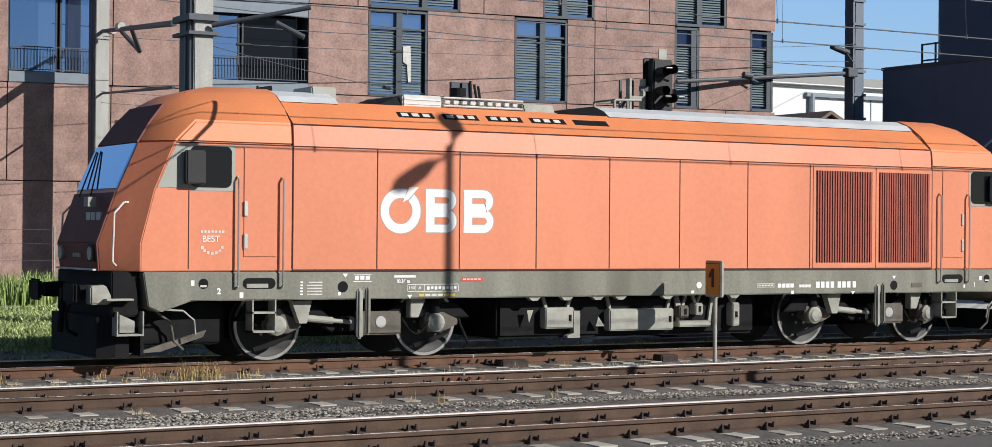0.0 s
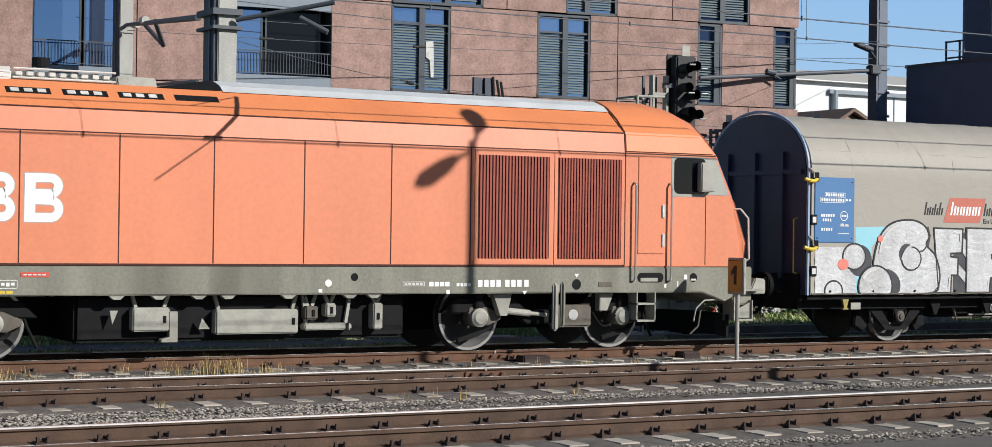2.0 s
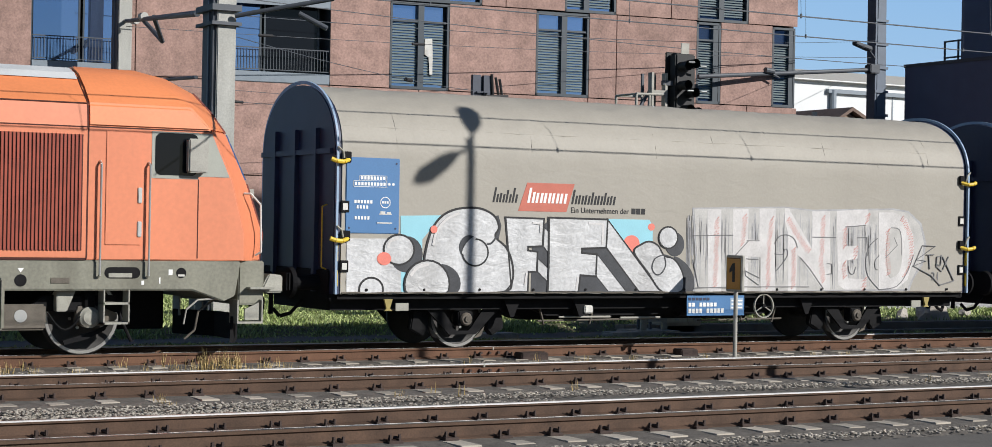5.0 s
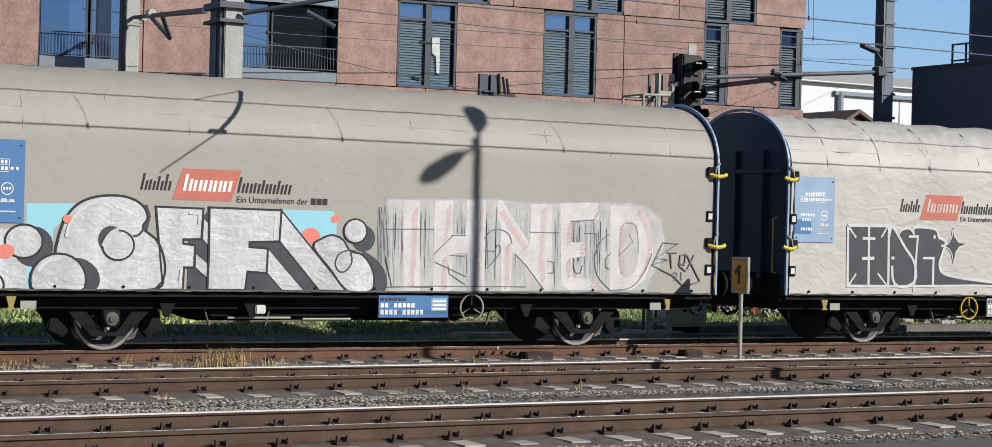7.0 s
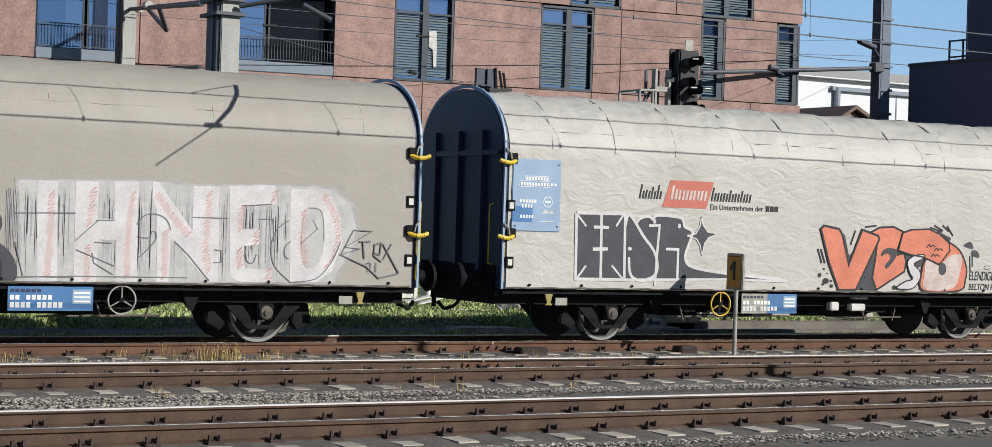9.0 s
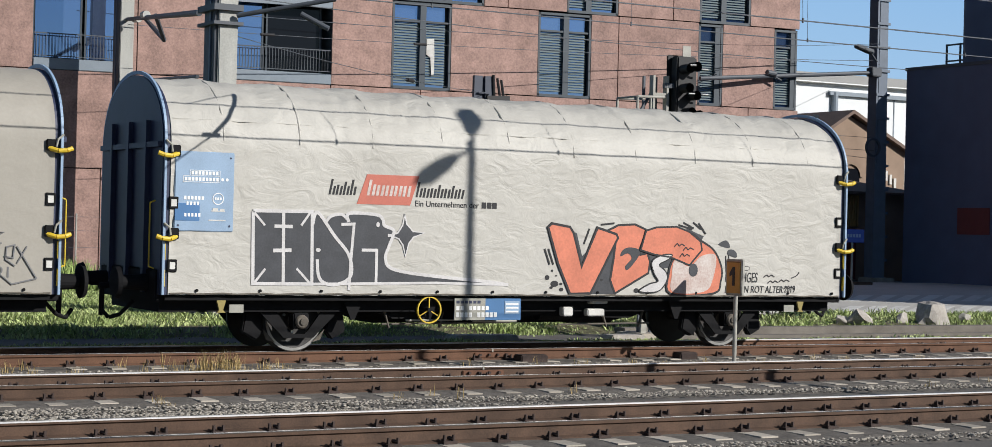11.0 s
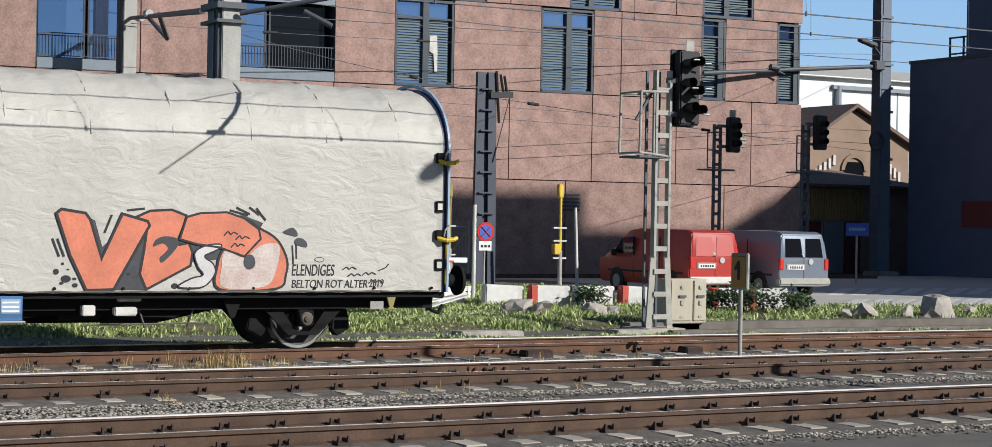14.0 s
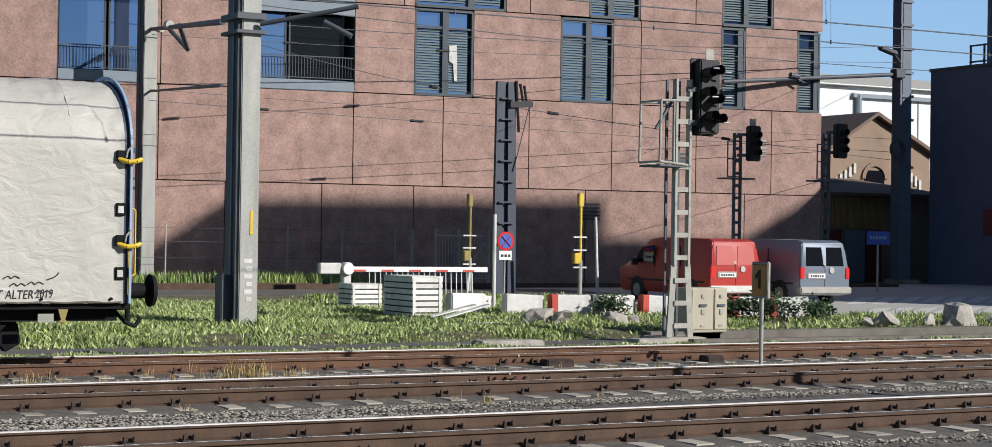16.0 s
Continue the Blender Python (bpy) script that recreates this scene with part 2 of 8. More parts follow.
# ---------------------------------------------------------------- mesh tools
class Shape:
    """Collects vertices and faces of one part."""

    def __init__(self):
        self.v, self.f = [], []

    def add(self, verts, faces):
        n = len(self.v)
        self.v += [tuple(p) for p in verts]
        self.f += [tuple(i + n for i in q) for q in faces]
        return self

    def box(self, x0, x1, y0, y1, z0, z1):
        return self.add([(x0, y0, z0), (x1, y0, z0), (x1, y1, z0), (x0, y1, z0), (x0, y0, z1), (x1, y0, z1), (x1, y1, z1), (x0, y1, z1)],
                        [(3, 2, 1, 0), (4, 5, 6, 7), (0, 1, 5, 4), (1, 2, 6, 5), (2, 3, 7, 6), (3, 0, 4, 7)])

    def cbox(self, c, s, m=None):
        k = len(self.v)
        self.box(c[0] - s[0] / 2, c[0] + s[0] / 2, c[1] - s[1] / 2, c[1] + s[1] / 2, c[2] - s[2] / 2, c[2] + s[2] / 2)
        if m is not None:
            cc = Vector(c)
            self.v[k:] = [tuple(cc + m @ (Vector(p) - cc)) for p in self.v[k:]]
        return self

    def rod(self, p, q, r, r2=None, seg=10, caps=True):
        p, q = Vector(p), Vector(q)
        r2 = r if r2 is None else r2
        m = (q - p).to_track_quat("Z", "Y").to_matrix()
        a = [m @ Vector((math.cos(2 * math.pi * i / seg), math.sin(2 * math.pi * i / seg), 0)) for i in range(seg)]
        f = [(i, (i + 1) % seg, seg + (i + 1) % seg, seg + i) for i in range(seg)]
        if caps:
            f += [tuple(range(seg))[::-1], tuple(range(seg, 2 * seg))]
        return self.add([p + d * r for d in a] + [q + d * r2 for d in a], f)

    def bar(self, p, q, w, d=None):
        """A square bar from p to q."""
        d = d or w
        p, q = Vector(p), Vector(q)
        m = (q - p).to_track_quat("Z", "Y").to_matrix()
        c = [m @ Vector((sx * w / 2, sy * d / 2, 0)) for sx, sy in ((-1, -1), (1, -1), (1, 1), (-1, 1))]
        return self.add([p + o for o in c] + [q + o for o in c], [(3, 2, 1, 0), (4, 5, 6, 7), (0, 1, 5, 4), (1, 2, 6, 5), (2, 3, 7, 6), (3, 0, 4, 7)])

    def pipe(self, pts, r, seg=8):
        for a, b in zip(pts, pts[1:]):
            self.rod(a, b, r, seg=seg)
        return self

    def prism_x(self, prof, x0, x1):
        """A closed (y, z) outline drawn out along x."""
        n = len(prof)
        return self.add([(x0, y, z) for y, z in prof] + [(x1, y, z) for y, z in prof],
                        [(i, (i + 1) % n, n + (i + 1) % n, n + i) for i in range(n)] + [tuple(range(n))[::-1], tuple(range(n, 2 * n))])

    def prism_y(self, prof, y0, y1):
        """A closed (x, z) outline drawn out along y."""
        n = len(prof)
        return self.add([(x, y0, z) for x, z in prof] + [(x, y1, z) for x, z in prof],
                        [(i, (i + 1) % n, n + (i + 1) % n, n + i) for i in range(n)] + [tuple(range(n))[::-1], tuple(range(n, 2 * n))])

    def prism_z(self, prof, z0, z1):
        n = len(prof)
        return self.add([(x, y, z0) for x, y in prof] + [(x, y, z1) for x, y in prof],
                        [(i, (i + 1) % n, n + (i + 1) % n, n + i) for i in range(n)] + [tuple(range(n))[::-1], tuple(range(n, 2 * n))])

    def loft(self, rings, caps=True, closed=True):
        n = len(rings[0])
        k = n if closed else n - 1
        f = [(r * n + i, r * n + (i + 1) % n, (r + 1) * n + (i + 1) % n, (r + 1) * n + i) for r in range(len(rings) - 1) for i in range(k)]
        if caps:
            f += [tuple(range(n))[::-1], tuple((len(rings) - 1) * n + i for i in range(n))]
        return self.add([p for r in rings for p in r], f)

    def lathe_y(self, c, prof, seg=28):
        """An outline of (radius, y) turned round an axle along y through c = (x, z)."""
        hollow = prof[0] == prof[-1]
        return self.loft([[(c[0] + r * math.cos(2 * math.pi * i / seg), y, c[1] + r * math.sin(2 * math.pi * i / seg)) for i in range(seg)] for r, y in prof], caps=not hollow)

    def disc_y(self, x, z, r, y0, y1, seg=24, r_in=0.0):
        if not r_in:
            return self.lathe_y((x, z), [(r, y0), (r, y1)], seg)
        return self.lathe_y((x, z), [(r_in, y0), (r, y0), (r, y1), (r_in, y1), (r_in, y0)], seg)


def part(name, shape, material, parent=None, label="", bevel=0.0, smooth=False, kind="", seg=2):
    me = bpy.data.meshes.new(name)
    me.from_pydata(shape.v, [], shape.f)
    bm = bmesh.new()
    bm.from_mesh(me)
    bmesh.ops.recalc_face_normals(bm, faces=bm.faces)
    if bevel:
        edges = [e for e in bm.edges if len(e.link_faces) == 2 and e.calc_face_angle(0) > 0.5]
        bmesh.ops.bevel(bm, geom=edges, offset=bevel, segments=seg, affect="EDGES", clamp_overlap=True)
    bm.to_mesh(me)
    bm.free()
    if smooth:
        me.shade_smooth()
        me.set_sharp_from_angle(angle=radians(35))
    me.materials.append(material)
    ob = new(name, me)
    ob.parent = parent
    if label:
        ob["label"] = label
    if kind:
        ob["kind"] = kind
    return ob


def thing(name, label, category, group="", kind="", at=(0, 0, 0)):
    ob = new(name)
    ob.location = at
    return tagged(ob, label, category, group, kind)


def slab(name, shape, material, label="", category="", kind="structure", bevel=0.0):
    return tagged(part(name, shape, material, bevel=bevel), label, category, kind=kind)


def lettering(name, text, size, x, z, y, material, parent, stretch=1.0, slant=0.0, bold=0.0, turn=0.0, label=""):
    """Raised letters that face the camera's side of the tracks, left foot at (x, z)."""
    cu = bpy.data.curves.new(name, "FONT")
    cu.body, cu.size, cu.extrude, cu.offset, cu.shear = text, size, 0.002, bold, slant
    tmp = bpy.data.objects.new(name, cu)
    me = bpy.data.meshes.new_from_object(tmp)
    bpy.data.objects.remove(tmp)
    me.transform(Matrix.LocRotScale((x, y, z), Euler((radians(90), radians(turn), 0)), (stretch, 1, 1)))
    me.materials.clear()
    me.materials.append(material)
    ob = new(name, me)
    ob.parent = parent
    if label:
        ob["label"] = label
    return ob


# ---------------------------------------------------------------- distant sky
haze = bpy.data.materials.new("clear_sky")
haze.use_nodes = True
hn = haze.node_tree.nodes
hb = hn["Principled BSDF"]
hb.inputs["Base Color"].default_value = (0, 0, 0, 1)
hb.inputs["Roughness"].default_value = 1.0
hb.inputs["Specular IOR Level"].default_value = 0.0
gc = hn.new("ShaderNodeTexCoord")
gs = hn.new("ShaderNodeSeparateXYZ")
gr_ = hn.new("ShaderNodeMapRange")
gr_.inputs[1].default_value, gr_.inputs[2].default_value = 0.0, 620.0
gm = hn.new("ShaderNodeMix")
gm.data_type = "RGBA"
gm.inputs[6].default_value = (0.56, 0.77, 0.93, 1)
gm.inputs[7].default_value = (0.27, 0.53, 0.90, 1)
haze.node_tree.links.new(gc.outputs["Object"], gs.inputs[0])
haze.node_tree.links.new(gs.outputs["Z"], gr_.inputs[0])
haze.node_tree.links.new(gr_.outputs[0], gm.inputs[0])
haze.node_tree.links.new(gm.outputs[2], hb.inputs["Emission Color"])
hb.inputs["Emission Strength"].default_value = 0.80
slab("backdrop", Shape().box(-1500, 3800, 2400, 2404, -20, 900), haze, "clear pale blue sky far behind the roofs", "sky")


# ---------------------------------------------------------------- ground and tracks
TRACKS = {"a": 26.38, "b": 21.70, "c": 16.54, "d": 11.40}
GAUGE = 0.7525
slab("ground", Shape().box(-900, 1400, -300, 2600, -0.9, -0.26), GROUND, "grey gritty railway ground reaching the horizon", "ground")
def rail_shape(yc, x0, x1):
    prof = [(-0.075, -0.172), (0.075, -0.172), (0.075, -0.160), (0.012, -0.142), (0.009, -0.05), (0.036, -0.036), (0.036, -0.006),
            (-0.036, -0.006), (-0.036, -0.036), (-0.009, -0.05), (-0.012, -0.142), (-0.075, -0.160)]
    return Shape().prism_x([(yc + y, z) for y, z in prof], x0, x1)


def head_shape(yc, x0, x1, inner):
    """The polished running band on a rail's head."""
    prof = [(-0.030, -0.0055), (0.030, -0.0055), (0.030, -0.001), (0.0, 0.0008), (-0.030, -0.001)]
    return Shape().prism_x([(yc + inner * y, z) for y, z in prof], x0, x1)


def corner_shape(yc, x0, x1, inner):
    """The gauge corner, worn bright by the wheel flanges."""
    prof = [(0.0302, -0.0055), (0.034, -0.016), (0.0385, -0.016), (0.0378, -0.007), (0.031, 0.0)]
    return Shape().prism_x([(yc + inner * y, z) for y, z in prof], x0, x1)


def build_track(key, x0, x1, first, sleepers=True):
    yc = TRACKS[key]
    tr = thing("track", "rusty railway track on concrete sleepers in grey ballast", "railway track", "yard tracks", "structure")
    for side in (-1, 1):
        r = part("rail", rail_shape(yc + side * GAUGE, x0, x1), RUST_FRESH if key == "a" else RUST, tr)
        part("running_band", head_shape(yc + side * GAUGE, x0, x1, -side), RAILTOP, r, "polished steel running band")
        part("gauge_corner", corner_shape(yc + side * GAUGE, x0, x1, -side), RAILCORNER, r, "bright worn gauge corner")
    bed = Shape().prism_x([(yc - 1.75, -0.262), (yc - 1.36, -0.192), (yc - 0.98, -0.178), (yc - 0.60, -0.163), (yc + 0.60, -0.163), (yc + 0.98, -0.165), (yc + 1.35, -0.19), (yc + 1.75, -0.262)], x0, x1)
    part("ballast_bed", bed, BALLAST, tr, "grey crushed-stone ballast bed", kind="stuff")
    if not sleepers:
        return tr
    prof = [(-0.13, -0.32), (0.13, -0.32), (0.11, -0.175), (-0.11, -0.175)]
    s = Shape()
    n = len(prof)
    s.add([(x, -1.30, z) for x, z in prof] + [(x, 1.30, z) for x, z in prof],
          [(i, (i + 1) % n, n + (i + 1) % n, n + i) for i in range(n)] + [tuple(range(n))[::-1], tuple(range(n, 2 * n))])
    proto = part("sleeper", s, CONCRETE, tr)
    c = Shape()
    for sd in (-1, 1):
        c.cbox((0.0, sd * 0.115, -0.158), (0.15, 0.09, 0.03))
        c.rod((-0.05, sd * 0.12, -0.17), (-0.05, sd * 0.12, -0.085), 0.017, seg=6)
        c.rod((0.05, sd * 0.12, -0.17), (0.05, sd * 0.12, -0.085), 0.017, seg=6)
        c.rod((-0.05, sd * 0.12, -0.125), (-0.02, sd * 0.06, -0.12), 0.02, seg=6)
        c.rod((0.05, sd * 0.12, -0.125), (0.02, sd * 0.06, -0.12), 0.02, seg=6)
    cproto = part("rail_clip", c, CLIP, proto)
    xs = np.arange(first, 40, 0.601)
    for i, x in enumerate(xs):
        sl = proto if i == 0 else new("sleeper", proto.data)
        sl.parent = tr
        sl.location = (x, yc + random.uniform(-0.03, 0.03), random.uniform(-0.006, 0.004))
        sl.rotation_euler = (0, 0, random.uniform(-0.012, 0.012))
        for side in (-1, 1):
            k = cproto if (i == 0 and side < 0) else new("rail_clip", cproto.data)
            k.parent = sl
            k.location = (0, side * GAUGE - (sl.location.y - yc), 0)
    return tr


build_track("a", -60, 160, 2.13)
build_track("b", -60, 160, 9.519 - 0.601 * 14)
build_track("c", -60, 160, 1.8)
build_track("d", -60, 160, 1.5)


def stones(name, zones, count, label, size=(0.012, 0.028), material=None):
    s = Shape()
    ico_v, ico_f = [], []
    bm = bmesh.new()
    bmesh.ops.create_icosphere(bm, subdivisions=1, radius=1)
    bm.verts.ensure_lookup_table()
    base = [v.co.copy() for v in bm.verts]
    faces = [tuple(v.index for v in f.verts) for f in bm.faces]
    bm.free()
    protos = []
    for _ in range(12):
        protos.append(np.array([c * random.uniform(0.65, 1.2) for c in base]))
    for y0, y1, x0, x1, w, z in zones:
        for _ in range(int(count * w)):
            pr = random.choice(protos)
            r = random.uniform(*size)
            a = random.uniform(0, 6.28)
            m = np.array([[math.cos(a), -math.sin(a), 0], [math.sin(a), math.cos(a), 0], [0, 0, 0.5]])
            pts = pr @ m.T * r + np.array([random.uniform(x0, x1), random.uniform(y0, y1), z])
            n = len(s.v)
            s.v += [tuple(p) for p in pts]
            s.f += [tuple(i + n for i in q) for q in faces]
    ob = part(name, s, material or STONE)
    return tagged(ob, label, "gravel", kind="stuff")


stones("ballast_gravel", [(24.5, 25.4, 4, 28, 0.45, -0.205), (19.75, 20.75, 4, 27, 0.55, -0.212), (14.7, 15.6, 3, 22, 0.34, -0.212), (18.7, 19.8, 4, 12, 0.2, -0.24),
                          (17.3, 18.3, 3, 12, 0.12, -0.23), (25.8, 27.0, 4, 28, 0.2, -0.165), (21.1, 22.3, 4, 24, 0.15, -0.165)], 8500,
       "loose grey and whitish ballast stones along the sleepers")

stones("pale_gravel", [(18.9, 20.3, 4.2, 9.5, 0.5, -0.235), (24.5, 25.45, 5, 26, 0.6, -0.20), (19.95, 20.75, 4, 26, 1.0, -0.205), (14.9, 15.6, 3, 20, 0.6, -0.205), (17.35, 18.2, 3, 16, 0.5, -0.22)], 2400, "scattered whitish gravel between the tracks", (0.014, 0.03), PALESTONE)

# ---------------------------------------------------------------- red granite office building
WALL_A = radians(-6.75)
WALL_O = Vector((28, 68, 0))


def wall_empty(name, label, category, kind=""):
    ob = thing(name, label, category, kind=kind)
    ob.matrix_basis = Matrix.Translation(WALL_O) @ Matrix.Rotation(WALL_A, 4, "Z")
    return ob


office = wall_empty("office_building", "red granite-clad office building with dark-framed windows", "building")
# local: x along the facade, y into the house, z up
A_START, A_END = -14.6, 24.62
ROWS = (-0.3, 3.88, 7.63, 11.29, 14.95, 18.6)
part("wall", Shape().box(A_START, A_END, 1.6, 16, -0.4, 18.9), JOINT, office, "shell behind the cladding")
part("roof", Shape().box(A_START - 0.1, A_END + 0.1, -0.1, 16.2, 18.9, 19.25), SILLM, office)
part("cladding_back", Shape().box(A_START + 0.02, A_END - 0.02, 0.05, 1.6, -0.4, 7.42).box(A_START + 0.02, -9.5, 0.05, 1.6, 7.42, 18.9).box(A_END - 0.6, A_END - 0.02, 0.3, 1.6, 7.42, 18.9), JOINT, office)


def panel(a0, a1, z0, z1, g=0.022):
    s = Shape().box(a0 + g, a1 - g, -0.03, 0.06, z0 + g, z1 - g)
    return part("panel", s, PANEL, office)


def cut_row(z0, z1, cuts, start=A_START, end=A_END):
    e = [start] + [c for c in cuts] + [end]
    for a0, a1 in zip(e, e[1:]):
        panel(a0, a1, z0, z1)
cut_row(ROWS[0], ROWS[1], [-10.66, -6.73, -2.8, 1.18, 5.11, 8.91, 12.91, 16.77, 20.68])
cut_row(ROWS[1], ROWS[2], [-13.35, -9.42, -5.49, -1.57, 2.47, 6.36, 10.24, 14.12, 18.22, 22.02])
# third row: panels between the windows
cut_row(ROWS[2], ROWS[3], [-13], end=-9.4)
for a0, a1 in ((-5.43, -1.69), (2.48, 5.07), (7.67, 11.66), (14.14, 15.47), (15.47, 19.43), (20.64, 23.31)):
    panel(a0, a1, ROWS[2], ROWS[3])
for z0, z1 in ((ROWS[3], ROWS[4]), (ROWS[4], ROWS[5])):
    cut_row(z0, z1, [-13], end=-9.4)
    for a0, a1 in ((-5.4, -1.7), (2.5, 4.6), (4.6, 5.07), (9.12, 10.22), (10.22, 12.99), (15.41, 18.13), (18.13, 19.46), (22.03, A_END)):
        panel(a0, a1, z0, z1)


def loggia(a0, a1, z0, z1, deep=False):
    """A recessed balcony: side walls, ceiling, glass doors behind, a bar railing and a metal sill in front."""
    w = new("balcony_window")
    w.parent = office
    part("recess", Shape().box(a0, a1, 1.35, 1.5, z0, z1).box(a0 - 0.1, a0, 0.06, 1.5, z0, z1).box(a1, a1 + 0.1, 0.06, 1.5, z0, z1)
         .box(a0 - 0.1, a1 + 0.1, 0.06, 1.5, z1, z1 + 0.2), FRAME, w)
    part("window_sill", Shape().box(a0, a1, -0.06, 1.5, z0 - 0.0, z0 + 0.42), SILLM, w, bevel=0.02)
    mid = a0 + (a1 - a0) * 0.52
    gl = 0.55
    if deep:
        mid = a0 + (a1 - a0) * 0.36
        part("lintel", Shape().box(a0, a1, -0.02, 0.10, z1 - 0.46, z1), SILLM, w, "pale grey lintel strip")
    for b0, b1 in ((a0 + 0.05, mid - 0.05), (mid + 0.05, a1 - 0.3)):
        # Deep balconies: the right pane is near-black, shade given by its colour.
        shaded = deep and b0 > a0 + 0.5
        part("pane", Shape().box(b0 + 0.07, b1 - 0.07, gl, gl + 0.03, z0 + 0.5, z1 - 0.08), DARKGLASS if shaded else FACADE_GLASS, w, "dark pane coloured for the shade of the recess" if shaded else "")
        part("window_frame", Shape().box(b0, b0 + 0.07, gl - 0.03, gl + 0.05, z0 + 0.42, z1).box(b1 - 0.07, b1, gl - 0.03, gl + 0.05, z0 + 0.42, z1)
             .box(b0, b1, gl - 0.03, gl + 0.05, z1 - 0.08, z1), FRAME, w)
    r = Shape().box(a0, a1, 0.03, 0.07, z0 + 1.36, z0 + 1.40).box(a0, a1, 0.03, 0.07, z0 + 0.5, z0 + 0.53)
    n = int((a1 - a0) / 0.12)
    for i in range(n + 1):
        x = a0 + (a1 - a0) * i / n
        r.box(x - 0.009, x + 0.009, 0.04, 0.06, z0 + 0.5, z0 + 1.38)
    part("railing", r, DARKSTEEL, w)


def blind_window(a0, a1, z0, z1, split=0.5, shut=(1.0, 1.0), tag=False):
    """A tall dark-framed window pair with slatted blinds."""
    w = new("window")
    w.parent = office
    fr = Shape().box(a0, a0 + 0.09, -0.02, 0.2, z0, z1).box(a1 - 0.09, a1, -0.02, 0.2, z0, z1).box(a0, a1, -0.02, 0.2, z0, z0 + 0.12).box(a0, a1, -0.02, 0.2, z1 - 0.1, z1)
    m = a0 + (a1 - a0) * split
    fr.box(m - 0.2, m + 0.06, 0.0, 0.2, z0 + 0.12, z1 - 0.1)
    fr.box(a0, a1, 0.02, 0.18, z1 - 0.82, z1 - 0.74)
    part("window_frame", fr, FRAME, w)
    part("reveal", Shape().box(a0, a1, 0.32, 0.42, z0, z1), FRAME, w)
    for (b0, b1), s in zip(((a0 + 0.09, m - 0.2), (m + 0.06, a1 - 0.22)), shut):
        if b1 - b0 < 0.15:
            continue
        part("pane", Shape().box(b0, b1, 0.20, 0.22, z0 + 0.12, z1 - 0.1), FACADE_GLASS, w)
        top = z1 - 0.86
        bl = Shape()
        k = int((top - z0 - 0.14) * s / 0.11)
        for i in range(k):
            z = top - 0.11 * i
            bl.add([(b0, 0.150, z), (b1, 0.150, z), (b1, 0.085, z - 0.075), (b0, 0.085, z - 0.075), (b0, 0.162, z), (b1, 0.162, z), (b1, 0.097, z - 0.075), (b0, 0.097, z - 0.075)],
                   [(0, 1, 2, 3), (7, 6, 5, 4), (0, 4, 5, 1), (3, 2, 6, 7), (0, 3, 7, 4), (1, 5, 6, 2)])
        part("blind", bl, BLIND, w, kind="stuff")


loggia(-9.39, -5.62, 7.63, 11.1)
panel(-5.62, -5.43, ROWS[2], ROWS[3])
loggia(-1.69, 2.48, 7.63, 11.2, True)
for a0, a1, sp in ((5.07, 7.67, 0.55), (11.66, 14.14, 0.56)):
    blind_window(a0, a1, ROWS[2], ROWS[3] - 0.06, sp)
part("curtain", Shape().prism_y([(6.62, 9.75), (6.95, 9.78), (6.98, 9.1), (6.98, 8.25), (6.86, 8.25), (6.80, 9.0), (6.62, 9.1)], 0.06, 0.09), DIRTY_WHITE, office, "white curtain strip in a window")
blind_window(19.43, 20.64, ROWS[2], ROWS[3] - 0.06, 0.86)
blind_window(23.31, 24.5, ROWS[2], ROWS[3] - 0.06, 0.9)
for z0, z1 in ((ROWS[3], ROWS[4]), (ROWS[4], ROWS[5])):
    blind_window(5.07, 9.12, z0, z1 - 0.05, 0.63)
    blind_window(12.99, 15.41, z0, z1 - 0.05, 0.45)
    blind_window(19.46, 22.03, z0, z1 - 0.05, 0.5)
    loggia(-9.39, -5.43, z0, z1 - 0.15)
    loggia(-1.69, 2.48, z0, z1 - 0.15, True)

# ---------------------------------------------------------------- dark hall with its high block
hall = thing("dark_hall", "anthracite-clad industrial hall with a higher block, in shade", "building")
part("wall", Shape().box(59, 95, 50, 65.2, -0.4, 9.85), DARKWALL, hall)
part("parapet", Shape().box(58.95, 95.1, 49.9, 65.25, 9.85, 10.0), DARKSTEEL, hall)
part("high_block", Shape().box(67.7, 70.9, 58, 70.6, -0.3, 18.5), DARKWALL, hall, "higher anthracite block on the roof")
part("window", Shape().box(58.96, 59.05, 59.6, 61.6, 2.2, 3.4), MAROON, hall, "red-framed window")
rl = Shape()
for y in (70.9, 71.9):
    rl.rod((67.8, y, 10.0), (67.8, y, 12.25), 0.06, seg=6)
for z in (10.5, 11.35, 12.2):
    rl.rod((67.8, 70.6, z), (67.8, 71.95, z), 0.05, seg=6)
part("roof_ladder", rl, DARKSTEEL, hall)
# Unseen slab added out of view, cut to the shadow it throws on the office.
caster = thing("shadow_slab", "unseen upright slab added to cast the office facade shadow", "building")
caster.matrix_basis = Matrix.Translation(WALL_O) @ Matrix.Rotation(WALL_A, 4, "Z") @ Matrix.Translation((58.9, -66.0, 44.9))
shadow_outline = [(-5.6, 1.35), (-2.8, 3.2), (13.8, 3.45), (13.8, 1.85), (20.5, 1.85), (24.4, 4.0), (30.0, 7.2), (45.0, 7.2)]
part("wall", Shape().prism_y(shadow_outline + [(45.0, -45.3), (-5.6, -45.3)], -1.2, 0.0), SILLM, caster)
part("roof", Shape().box(-2.6, 13.6, -1.1, -0.1, 3.0, 3.19), DARKSTEEL, caster)

